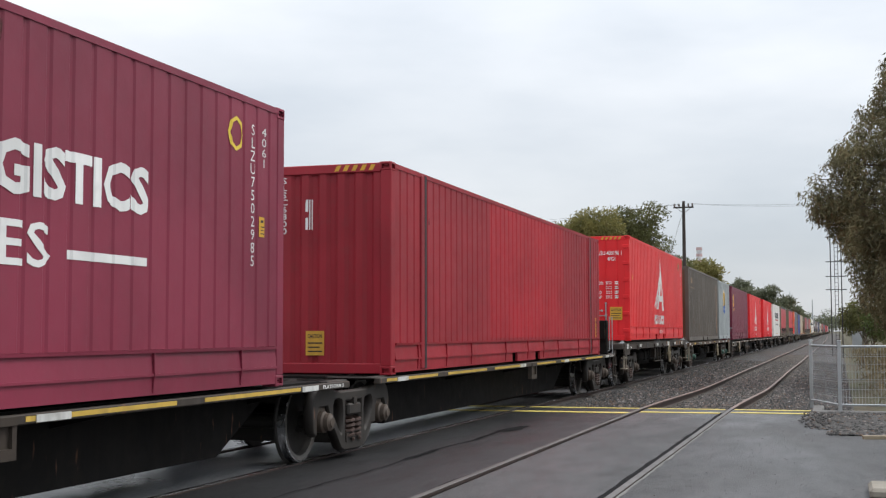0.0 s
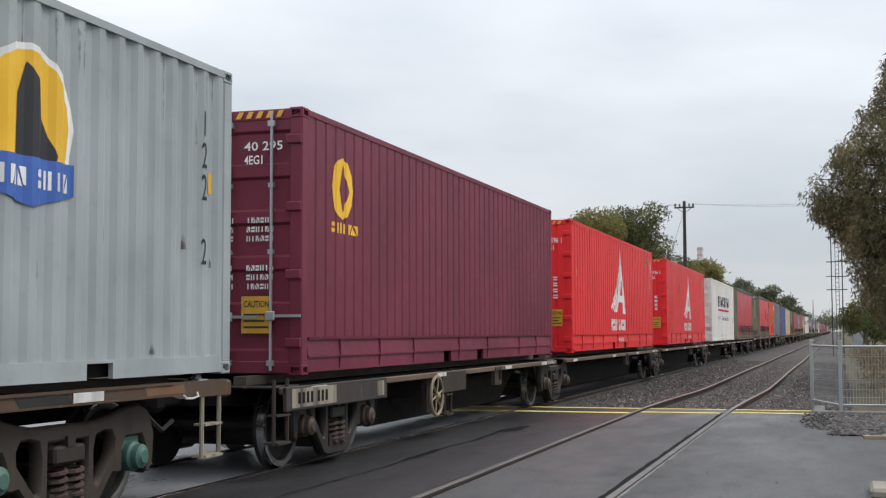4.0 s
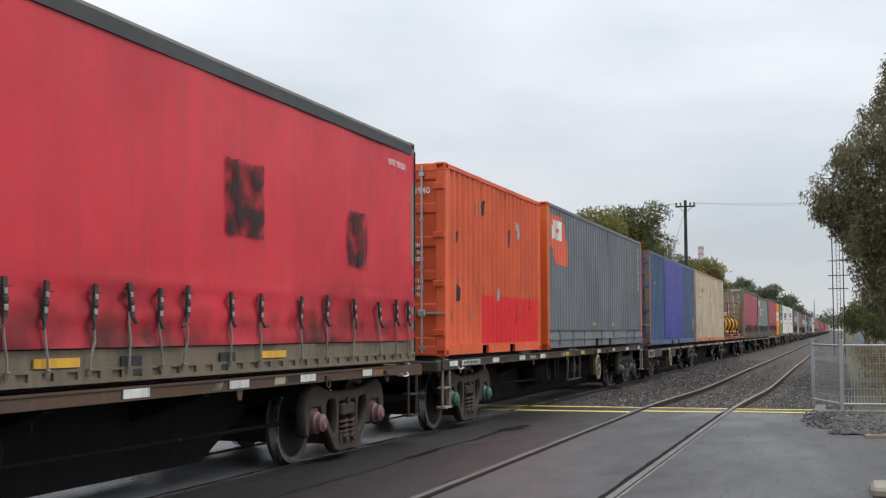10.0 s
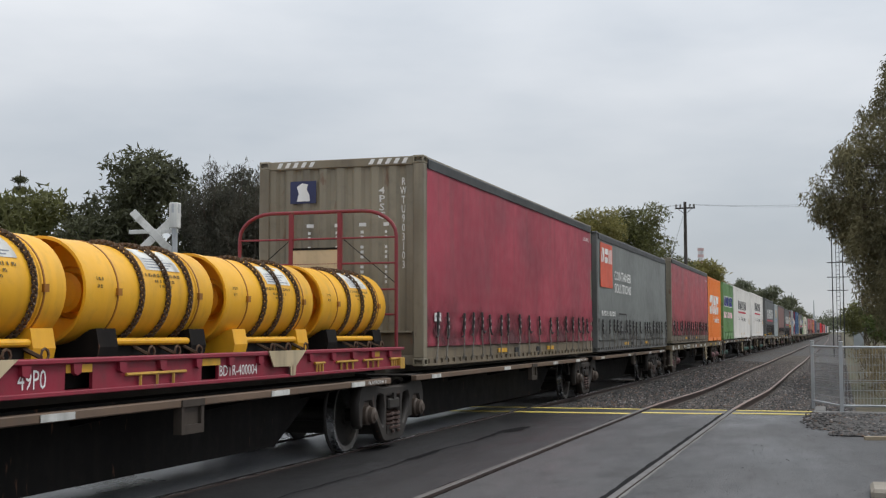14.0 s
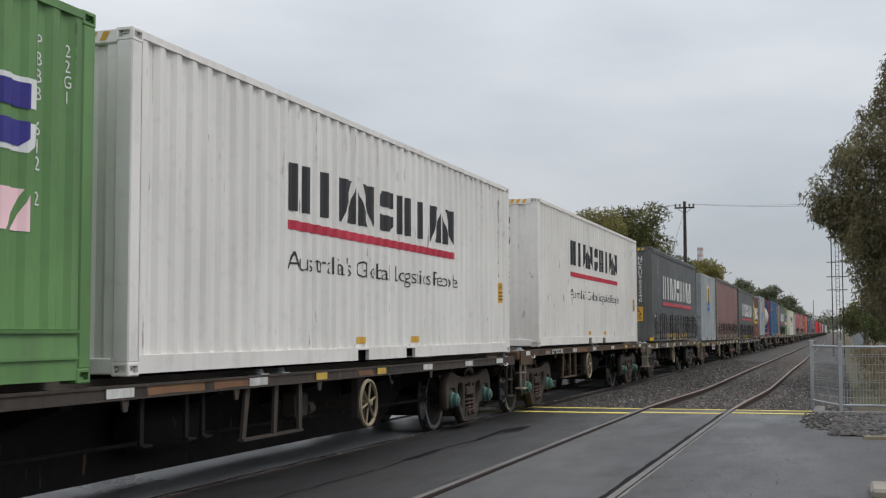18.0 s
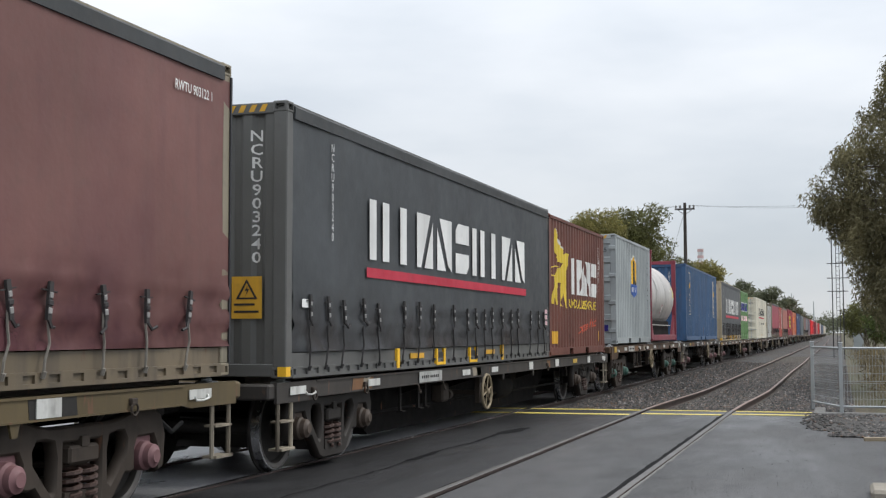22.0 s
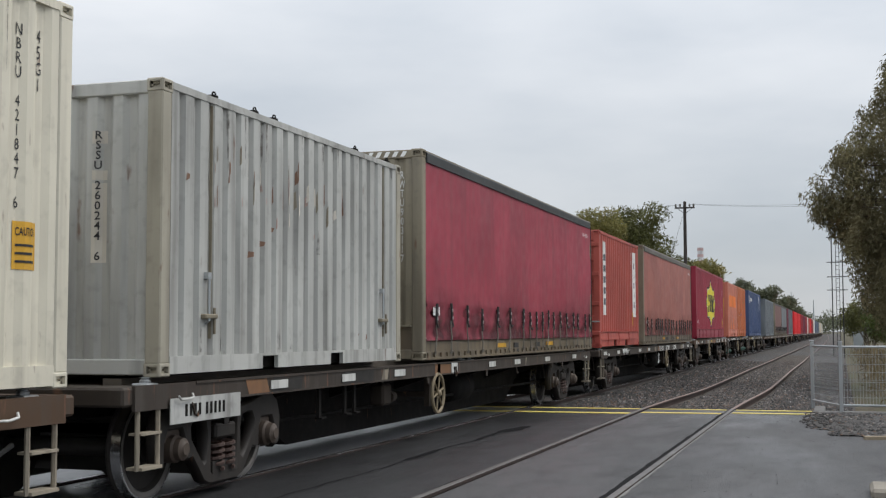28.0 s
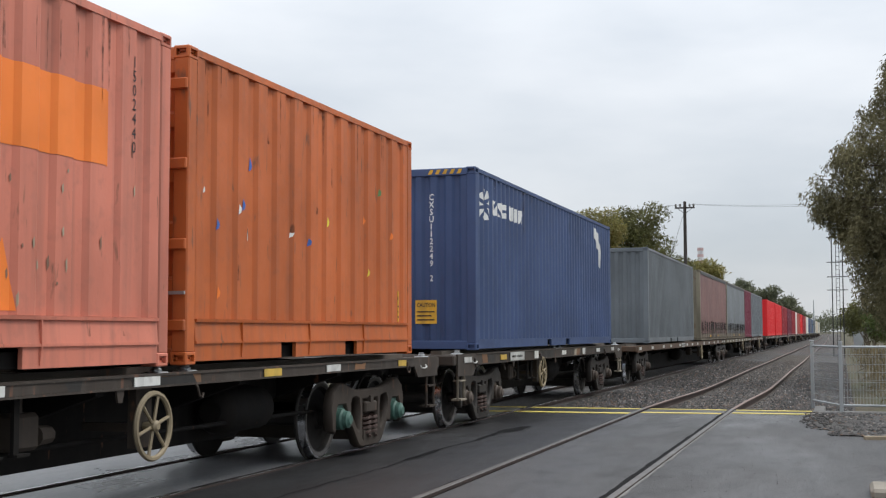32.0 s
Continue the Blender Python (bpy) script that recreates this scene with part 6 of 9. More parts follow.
def rw_curtain(s, base, cloth, label, seed, serial, frame_mat=None, badge=True, sooty=False):
    def f(b):
        fr = b.front
        fr(text_tris("RWTU" + serial, 0.86, 1.35, 0.96, 2.62, upright=True), WHITE_INK)
        fr(text_tris("4PSG", 0.55, 2.05, 0.65, 2.5, upright=True), WHITE_INK)
        for x in (-0.5, -0.1, 0.28, 0.62):
            fr(loop_tris([rect(x, 1.95, x + 0.09, 2.0)] + [rect(x + 0.02, 1.15 + 0.07 * k, x + 0.055, 1.19 + 0.07 * k) for k in range(11) if k not in (4, 8)]), WHITE_INK, "data_print")
        if badge:
            fr(loop_tris([rect(-0.75, 2.30, -0.36, 2.62)]), BADGE_BLUE, "badge", "dark blue badge", Plain(0.0))
            fr(loop_tris([[(-0.65, 2.33), (-0.45, 2.33), (-0.46, 2.42), (-0.50, 2.50), (-0.48, 2.57), (-0.57, 2.59), (-0.65, 2.54), (-0.62, 2.44)]]), WHITE_INK, "badge_shape", "", Plain(-0.006))
        b.caution(-0.68, 0.72, 0.24, 0.36, True)
        b.hazard(WHITE_INK)
        steel = frame_mat or FRAME_GREY
        part("ledge", Shape().soft(-W / 2 + 0.16, W / 2 - 0.16, -b.L / 2 - 0.03, -b.L / 2 + 0.10, 0.455, 0.485, 0.006), steel, b.ob)
        # shade of the recess below the ledge, put into a darker plate
        part("tunnel_plate", Shape().box(-W / 2 + 0.16, W / 2 - 0.16, -b.L / 2 + 0.018, -b.L / 2 + 0.024, 0.13, 0.455), FRAME_GRIME_SHADE, b.ob, "rust-stained lower plate")
        for x in (-0.32, 0.32):
            part("tunnel_rib", Shape().box(x - 0.012, x + 0.012, -b.L / 2 + 0.006, -b.L / 2 + 0.020, 0.13, 0.457), steel, b.ob)
        b.side(text_tris("RWTU " + serial + " 1", 11.12, H_C - 0.42, 11.78, H_C - 0.33), WHITE_INK)
        b.side(loop_tris([rect(0.42, 0.62, 0.72, 0.74)]), WHITE_INK, "sticker", "white label")
        if sooty:
            rs2 = random.Random(2)
            for u0, v0, w, h in ((6.75, 1.30, 0.80, 0.72), (9.75, 1.14, 0.62, 0.66)):
                ring = [(u0 + w * k / 6, v0) for k in range(6)] + [(u0 + w, v0 + h * k / 6) for k in range(6)] + [(u0 + w - w * k / 6, v0 + h) for k in range(6)] + [(u0, v0 + h - h * k / 6) for k in range(6)]
                b.side(loop_tris([[(p + rs2.uniform(-0.014, 0.014), q + rs2.uniform(-0.014, 0.014)) for p, q in ring]]), cached("soot_stain", soot_mat), "stain", "dark square left by a removed sticker")
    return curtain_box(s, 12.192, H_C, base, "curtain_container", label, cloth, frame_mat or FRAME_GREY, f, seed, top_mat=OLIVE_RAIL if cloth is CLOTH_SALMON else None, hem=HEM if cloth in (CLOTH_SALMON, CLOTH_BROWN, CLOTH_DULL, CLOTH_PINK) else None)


H_C = 2.92


def tank_box(s, base):
    L, H = 6.058, 2.80
    ob = thing("tank_container", "off-white tank container in a plum-red steel frame", "tank", group="containers on the train")
    prof = [(-2.88, 0.05), (-2.86, 0.45), (-2.78, 0.80), (-2.64, 1.03), (-2.42, 1.17), (-2.2, 1.19), (2.5, 1.19), (2.68, 1.16), (2.84, 1.02), (2.92, 0.80), (2.96, 0.45), (2.97, 0.05)]
    barrel = part("barrel", Shape().turned(prof, "y", (0, 0, 1.44), 40).mesh("barrel", True), TANK_WHITE, ob)
    for yb in (0.4, -1.7):
        part("cladding_band", Shape().turned([(-0.02, 1.191), (-0.02, 1.195), (0.02, 1.195), (0.02, 1.191)], "y", (0, yb, 1.44), 40, False), TANK_WHITE, barrel)
    for e in (-1, 1):
        y = e * (L / 2 - 0.08)
        f = part("end_frame", Shape().soft(-1.21, -1.07, y - 0.07, y + 0.07, 0.1, H, 0.015).soft(1.07, 1.21, y - 0.07, y + 0.07, 0.1, H, 0.015)
                 .soft(-1.08, 1.08, y - 0.05, y + 0.05, H - 0.13, H - 0.02, 0.01).soft(-1.08, 1.08, y - 0.06, y + 0.06, 0.03, 0.17, 0.01), TANK_RED, ob)
        for x in (-1, 1):
            part("gusset", Shape().prism([(y, 0.15), (y - e * 0.75, 0.15), (y, 0.95)], "x", x * 1.12 - 0.04, x * 1.12 + 0.04), TANK_RED, f)
            for z in (0, H - 0.115):
                part("corner_casting", cached("casting", casting_mesh), TANK_RED, ob, m=pose(x * (W / 2 - 0.081), e * (L / 2 - 0.089), z))
    for x in (-1, 1):
        part("side_rail", Shape().soft(x * 1.14 - 0.06, x * 1.14 + 0.06, -L / 2 + 0.15, L / 2 - 0.15, 0.02, 0.20, 0.012), TANK_RED, ob)
        part("lip", Shape().box(x * 1.09 - 0.02, x * 1.09 + 0.02, -2.6, 2.1, 0.50, 0.53), TANK_WHITE, ob)
        part("lower_cladding", Shape().box(x * 1.0 - 0.02, x * 1.0 + 0.02, -2.5, 2.3, 0.20, 0.66), STEEL_DARK, ob)
    part("saddle", Shape().box(-0.9, 0.9, -2.0, -1.7, 0.1, 0.6).box(-0.9, 0.9, 1.7, 2.0, 0.1, 0.6), STEEL_DARK, ob)
    part("walkway", Shape().box(-0.25, 0.25, -2.5, 2.5, 2.625, 2.65), GALV, ob)
    for ya, yb in ((-2.5, -1.75), (-1.65, -0.35), (-0.25, 0.75), (0.85, 2.3)):
        part("grab_rail", Shape().pipe([(0.42, ya, 2.54), (0.42, ya + 0.05, 2.69), (0.42, yb - 0.05, 2.69), (0.42, yb, 2.54)], 0.016, 6), GALV, ob)
    part("vent_pipe", Shape().turned([(-0.22, 0.09), (0.16, 0.09), (0.18, 0.06)], "y", (0.9, -2.62, 2.42), 14), TANK_WHITE, ob)
    for y in (-1.3, 0.2, 1.5):
        part("manhole_cover", Shape().turned([(0, 0.2), (0.07, 0.2), (0.09, 0.15)], "z", (0.1, y, 2.62), 18), STEEL_BOGIE, ob)
    def on_barrel(u, v, d):
        a = (v - 1.44) / 1.19
        return (1.19 * math.cos(a) - d, u - L / 2, 1.44 + 1.19 * math.sin(a))
    for tris, mat, nm, lb in ((loop_tris([[(1.52 + 0.22 * math.cos(k * 0.314), 1.88 + 0.28 * math.sin(k * 0.314)) for k in range(20)]]), WHITE_PLATE, "disc_label", "faint white disc"),
                              (loop_tris([rect(4.35, 1.64, 4.75, 1.72)]), WHITE_INK, "label", "white label"), (loop_tris([rect(5.12 + 0.11 * i, 1.46 + 0.13 * j, 5.21 + 0.11 * i, 1.56 + 0.13 * j) for i in range(2) for j in range(3)]), LEMON, "label", "yellow label squares"),
                              (loop_tris([[(2.75 + 0.16 * math.cos(k * 0.524), 1.02 + 0.16 * math.sin(k * 0.524)) for k in range(12)]]), RED_INK, "placard", "red-rimmed placard"),
                              (loop_tris([rect(1.05, 1.05, 1.2, 1.2)]), GALV, "data_plate", "metal data plate")):
        part(nm, Plain(0).laid(tris, on_barrel, 0.012), mat, ob, lb)
    part("placard_face", Plain(0).laid(loop_tris([[(2.75 + 0.13 * math.cos(k * 0.524), 1.02 + 0.13 * math.sin(k * 0.524)) for k in range(12)]]), on_barrel, 0.016), WHITE_INK, ob)
    MOVERS.append((ob, s + L / 2, base))


def rack_side(L):
    """Side plate of the flat rack: top flange with short gussets, fork pockets, foot lip."""
    q = Shape().soft(1.08, 1.235, -L / 2, L / 2, 0.235, 0.275, 0.008).soft(1.08, 1.235, -L / 2, L / 2, 0.0, 0.035, 0.006)
    cuts = [-L / 2, -1.36, -1.0, 0.72, 1.04, L / 2]
    for k in range(0, 6, 2):
        q.box(1.16, 1.19, cuts[k], cuts[k + 1], 0.035, 0.235)
    for y0, y1 in ((-1.36, -1.0), (0.72, 1.04)):
        q.box(1.16, 1.19, y0, y1, 0.165, 0.235)
    for k in range(19):
        y = -L / 2 + 0.5 + k * (L - 1.0) / 18
        q.prism([(y - 0.055, 0.236), (y + 0.055, 0.236), (y + 0.045, 0.165), (y, 0.145), (y - 0.045, 0.165)], "x", 1.189, 1.225)
    return q


def tube_rack(s, base):
    L = 12.192
    ob = thing("transport_rack", "magenta-red steel flat rack with railed ends", "rack", group="containers on the train")
    part("rack_deck", Shape().box(-1.085, 1.085, -L / 2 + 0.1, L / 2 - 0.1, 0.20, 0.262), STEEL_DARK, ob, "dark worn deck")
    lash = {w: cached(("lash", w), lambda w=w: Shape().pipe([(0, -w, 0.13), (0, w, 0.13)], 0.014, 6).rod((0, -w * 0.55, 0.02), (0, -w * 0.55, 0.13), 0.013, 5).rod((0, 0, 0.02), (0, 0, 0.13), 0.013, 5).rod((0, w * 0.55, 0.02), (0, w * 0.55, 0.13), 0.013, 5).mesh("lashing_rail")) for w in (0.14, 0.32, 0.48)}
    for x in (-1, 1):
        part("side_beam", rack_side(L), RACK, ob, m=pose(0, 0, 0, 0, 0, 0 if x > 0 else 180))
        for y, w in ((-5.75, 0.14), (-5.0, 0.32), (-4.15, 0.32), (-3.35, 0.14), (-0.08, 0.48), (3.35, 0.14), (4.15, 0.32), (5.0, 0.32), (5.75, 0.14)):
            part("lashing_rail", lash[w], RACK_YELLOW, ob, "yellow lashing rail", m=pose(x * 1.212, y, 0.0))
        for y in (-2.45, 2.45):
            part("nameplate", Shape().prism([(y - 0.46, 0.28), (y + 0.46, 0.28), (y + 0.20, 0.115), (y + 0.18, 0.02), (y + 0.07, 0.02), (y + 0.06, 0.115), (y - 0.34, 0.12)], "x", x * 1.236, x * 1.248), CREAM_PLATE, ob, "cream worn gusset plate")
        for y in (-4.85, -1.18, 0.9, 5.1):
            part("label", Shape().box(x * 1.190, x * 1.194, y - 0.17, y + 0.17, 0.165, 0.228), YELLOW_INK, ob, "yellow label")
        for e in (-1, 1):
            part("corner_fitting", Shape().soft(x * 1.13 - 0.11, x * 1.13 + 0.11, e * 6.01 - 0.09, e * 6.01 + 0.09, -0.01, 0.14, 0.01), RACK_YELLOW, ob, "yellow-brown corner fitting")
    part("web", Shape().box(-1.06, 1.06, -L / 2 + 0.12, L / 2 - 0.12, 0.04, 0.20), STEEL_DARK, ob)
    part("lettering", Plain(-1.191).laid(text_tris("49P0", 4.17 - L / 2, 0.06, 4.5 - L / 2, 0.20, 0.0), lambda u, v, d: (-d, u, v), 0.004), WHITE_INK, ob)
    part("lettering", Plain(-1.191).laid(text_tris("BDTR-400004", 7.15 - L / 2, 0.06, 7.93 - L / 2, 0.16, 0.0), lambda u, v, d: (-d, u, v), 0.004), WHITE_INK, ob)
    for e in (-1, 1):
        y = e * (L / 2 - 0.06)
        arc = [(0.66 + 0.48 * math.cos(a), y, 1.74 + 0.34 * math.sin(a)) for a in [k * math.pi / 12 for k in range(7)]]
        hoop = [(1.14, y, 0.26)] + arc + [(-p[0], p[1], p[2]) for p in arc[::-1]] + [(-1.14, y, 0.26)]
        h = part("end_hoop", Shape().pipe(hoop, 0.025, 8), RACK_HOOP, ob, "rusty red tubular end hoop")
        for x in (-0.37, 0.34):
            part("post", Shape().box(x - 0.03, x + 0.03, y - 0.02, y + 0.02, 0.26, 2.07), RACK_HOOP, h)
        for z in (1.72, 1.38):
            part("bar", Shape().rod((-1.14, y, z), (1.14, y, z), 0.014, 6), RACK_HOOP, h)
        for z in (1.03, 0.70):
            for x in (-1, 1):
                part("rung", Shape().rod((x * 0.80, y, z), (x * 1.14, y, z), 0.014, 6), RACK_HOOP, h)
        for x in (-1, 1):
            part("brace_cable", Shape().rod((x * 0.40, y, 1.70), (x * 1.12, y, 1.12), 0.006, 5), STEEL_DARK, h)
        part("board", Shape().box(-0.34, 0.31, y - 0.012, y + 0.012, 1.06, 1.57), CREAM_PLATE, h, "cream worn board")
        part("board_cap", Shape().box(-0.34, 0.31, y - 0.018, y + 0.018, 1.57, 1.60), STEEL_DARK, h)
    MOVERS.append((ob, s + L / 2, base))
    R = 0.425
    around = lambda lift: (lambda u, v, d: ((R + lift) * math.cos(v), u, (R + lift) * math.sin(v)))

    def shell():
        q = Shape().turned([(-1.13, R - 0.005), (-1.13, R + 0.02), (-1.07, R + 0.022), (-1.04, R + 0.012), (-0.64, R + 0.012), (-0.63, R), (0.66, R), (0.67, R + 0.012), (0.98, R + 0.010), (1.05, R - 0.04), (1.10, R - 0.14), (1.13, 0.2), (1.13, 0.01)], "y", seg=40, caps=False)
        return q.turned([(-1.13, R - 0.005), (-0.72, R - 0.02), (-0.70, 0.22), (-0.66, 0.21), (-0.66, 0.01)], "y", seg=40, caps=False).mesh("shell", True)

    def chain():
        q = Shape()
        for i in range(76):
            a = math.radians(-62 + i * 4.03)
            p = ((R + 0.020) * math.cos(a), 0.006 * (-1) ** i, (R + 0.020) * math.sin(a))
            q.ring(p, 0.021, 0.0125, "y" if i % 2 else "x", 6, 4)
        for x in (-1, 1):
            q.rod((x * 0.20, 0, -0.38), (x * 0.50, 0.02, -0.52), 0.018, 5)
            q.ring((x * 0.52, 0.03, -0.50), 0.05, 0.011, "x", 8, 4)
        return q.mesh("chain")

    for k, row in [(i, j) for i in range(5) for j in (-1, 1)]:
        t = thing("steel_vessel", "yellow steel tube with open flared collars and chain lashings", "vessel", group="yellow vessels on the rack")
        foot = TUBE if k % 2 else STEEL_DARK
        part("shell", cached("tube_shell", shell), TUBE, t)
        part("valve_cap", cached("vcap", lambda: Shape().turned([(-0.80, 0.13), (-0.78, 0.17), (-0.66, 0.17)], "y", seg=16).mesh("valve_cap")), TUBE, t)
        for y in (-0.66, 0.70):
            part("seam", cached("seam", lambda: Shape().turned([(-0.012, R + 0.008), (-0.008, R + 0.018), (0.008, R + 0.018), (0.012, R + 0.008)], "y", seg=40, caps=False).box(R - 0.02, R + 0.035, -0.03, 0.03, -0.03, 0.03).mesh("seam")), SEAM, t, "brown weld seam and lug", pose(0, y, 0))
        for y in (-0.76, 0.74):
            part("cradle", cached("cradle", lambda: Shape().prism([(-0.40, -0.535), (0.40, -0.535), (0.42, -0.45), (0.39, -0.30), (0.33, -0.31), (0.22, -0.37), (0, -0.44), (-0.22, -0.37), (-0.33, -0.31), (-0.39, -0.30), (-0.42, -0.45)], "y", -0.14, 0.14).mesh("cradle")), foot, t, "" if k % 2 else "black steel cradle", pose(0, y, 0))
        for x in (-1, 1):
            part("skid_beam", cached("skid", lambda: Shape().box(-0.05, 0.05, -0.61, 0.59, -0.535, -0.44).mesh("skid_beam")), STEEL_DARK, t, "black skid beam", pose(x * 0.30, 0, 0))
            part("skid_pipe", cached("skidpipe", lambda: Shape().rod((0, -0.62, 0), (0, 0.60, 0), 0.032, 10).mesh("skid_pipe")), TUBE, t, m=pose(x * 0.37, 0, -0.41))
        for i, y in enumerate((-0.30, 0.12, 0.55)):
            part("chain", cached("chain", chain), CHAIN, t, "rusty brown lashing chain", pose(0, y, 0, 0, 0, (3, -2, 1)[(k + i) % 3]))
        lo, hi = (0.52, 1.22) if k % 3 else (0.42, 1.02)
        part("label", Plain(0).laid(loop_tris([rect(-0.12, lo + (hi - lo) * i / 6, 0.46, lo + (hi - lo) * (i + 1) / 6) for i in range(6)]), around(0.004), 0), WHITE_PLATE, t, "white printed label")
        part("label_print", Plain(0).laid(loop_tris([rect(-0.08, lo + 0.05 + 0.075 * i, 0.40 - 0.06 * ((i * 5 + k) % 3), lo + 0.075 + 0.075 * i) for i in range(4)]), around(0.007), 0), FAINT_INK, t)
        part("hazard_diamond", Plain(0).laid(loop_tris([[(u, hi - 0.17), (u + 0.065, hi - 0.10), (u, hi - 0.03), (u - 0.065, hi - 0.10)] for u in (0.10, 0.27)]), around(0.0075), 0), YELLOW_INK, t)
        part("stencil", Plain(0).laid(loop_tris(blocks(9, -0.20, lo - 0.16, 0.42, lo - 0.09, 0.3, k) + blocks(5, -0.05, lo - 0.28, 0.30, lo - 0.22, 0.3, k + 2) + blocks(4, 0.0, lo - 0.38, 0.24, lo - 0.33, 0.3, k + 5)), around(0.005), 0), OLIVE_INK, t, "faded olive stencilled bars")
        part("collar_print", Plain(0).laid(loop_tris(blocks(3, -0.98, 0.20, -0.86, 0.26, 0.3, k) + blocks(2, -0.97, 0.06, -0.88, 0.12, 0.3, k + 1)), around(0.017), 0), OLIVE_INK, t)
        MOVERS.append((t, s + 1.65 + k * 2.36, base + 0.80, row * 0.58))


# ---------------------------------------------------------------- the train, from the leading end
def dec_logistics(b):
    b.side(text_tris("LOGISTICS", 9.2, 1.52, 11.98, 1.92, 0.035), WHITE_INK, label="bold white word")
    b.side(text_tris("ES", 10.03, 1.02, 10.62, 1.35), WHITE_INK)
    b.side(loop_tris([rect(10.84, 1.10, 11.95, 1.17)]), WHITE_INK, "stripe")
    b.code("SLZU7502985", 13.85, 1.2, 2.6, WHITE_INK, 0.11)
    b.code("4061", 14.1, 2.2, 2.6, WHITE_INK, 0.1)
    b.side(loop_tris([[(13.55 + 0.15 * math.cos(k * 0.785), 2.46 + 0.17 * math.sin(k * 0.785)) for k in range(8)], [(13.55 + 0.11 * math.cos(k * 0.785), 2.46 + 0.13 * math.sin(k * 0.785)) for k in range(8)]]), GOLD, "badge", "gold ring badge")
    b.caution(14.05, 1.5, 0.12, 0.2)


def dec_wide(b):
    for u in (1.27, 13.38):
        part("inner_post", Shape().soft(W / 2 - 0.06, W / 2 + 0.012, u - 0.07 - 7.315, u + 0.07 - 7.315, 0.05, 2.72, 0.012), DEEP_RED, b.ob)
        # black strip that paints the shade of the gap beside the post
        part("post_gap", Shape().box(W / 2 - 0.02, W / 2 + 0.0135, u + 0.071 - 7.315, u + 0.15 - 7.315, 0.05, 2.72), BLACK_INK, b.ob)
    b.side(loop_tris([rect(4.8, 0.45, 10.6, 2.68)]), DEEP_RED2, "paint_patch", "brighter red repainted patch", 0.003)
    b.caution(14.1, 0.42, 0.18, 0.45)
    b.front(text_tris("SLSC6800", -0.35, 1.85, -0.25, 2.6, upright=True), WHITE_INK)
    b.front(loop_tris(blocks(2, 0.0, 1.9, 0.1, 2.3)), WHITE_INK, "data_print")
    b.caution(0.02, 0.25, 0.26, 0.32, True)
    b.hazard()


WORN_TAN = col("worn_tan_marking", 150, 124, 100, grime=0.6, rust=0.3)


def dec_olive(b):
    b.side(loop_tris(blocks(3, 0.7, 2.28, 1.5, 2.5, 0.2, 2) + blocks(6, 0.7, 2.08, 1.9, 2.14, 0.3, 5)), WORN_TAN, "faded_marking", "faded tan marking")
    b.side(loop_tris([rect(11.25, 0.35, 11.32, 2.6), rect(11.42, 0.5, 11.46, 2.55)]), BEIGE, "worn_strip", "worn pale vertical strip")
    b.side(loop_tris([rect(11.33, 0.3, 11.41, 2.5)]), RUSTY, "rust_streak")
    b.code("4003", 0.25, 1.3, 1.9, BEIGE, 0.08)


def dec_round(b):
    b.side(loop_tris([[(1.15 + 0.32 * math.cos(k * 0.524), 2.12 + 0.36 * math.sin(k * 0.524)) for k in range(12)]]), SUN_YELLOW, "emblem", "yellow round emblem")
    b.side(loop_tris([[(1.15, 1.85), (1.35, 2.1), (1.15, 2.4), (1.05, 2.1)]]), WINE, "emblem_shape", proud=0.010)
    b.side(loop_tris(blocks(5, 0.8, 1.60, 1.65, 1.72)), SUN_YELLOW, "trade_mark")
    door_text(b, "", "40 295", "4EG1", WHITE_INK)
    b.caution(0.5, 0.45, 0.36, 0.4, True)
    b.hazard()


def dec_orange_old(b):
    door_text(b, "", "9633940", "22G1", WHITE_INK)
    b.side(loop_tris([rect(2.0, 0.18, 5.8, 0.95)]), BRIGHT_RED, "paint_patch", "red repainted patch", 0.003)
    rr = random.Random(5)
    for k in range(16):
        u, v = rr.uniform(0.6, 5.6), rr.uniform(0.4, 2.3)
        b.side(loop_tris([[(u, v), (u + 0.08, v + 0.02), (u + 0.1, v + rr.uniform(0.1, 0.4)), (u + 0.02, v + rr.uniform(0.1, 0.3))]]), GALV if k % 2 else BLACK_INK, "scrape", proud=0.006)


def dec_cut_panel(b):
    b.side(loop_tris([[(0.32, 2.72), (1.45, 2.72), (1.75, 2.45), (1.92, 2.2), (1.92, 1.72), (0.75, 1.72), (0.62, 1.95), (0.34, 2.1)]]), ORANGE_RED, "emblem", "orange-red cut-corner panel")
    b.side(loop_tris(blocks(3, 0.40, 2.22, 1.55, 2.62, 0.2, 3)), WHITE_INK, "trade_mark", proud=0.010)
    for u in (4.8, 7.2):
        b.side(loop_tris([rect(u, 0.5, u + 0.3, 0.56)]), YELLOW_INK, "sticker")
    b.caution(11.75, 1.3, 0.14, 0.42)
    b.code("SCFU4094", 11.6, 1.5, 2.7, WHITE_INK, 0.07)


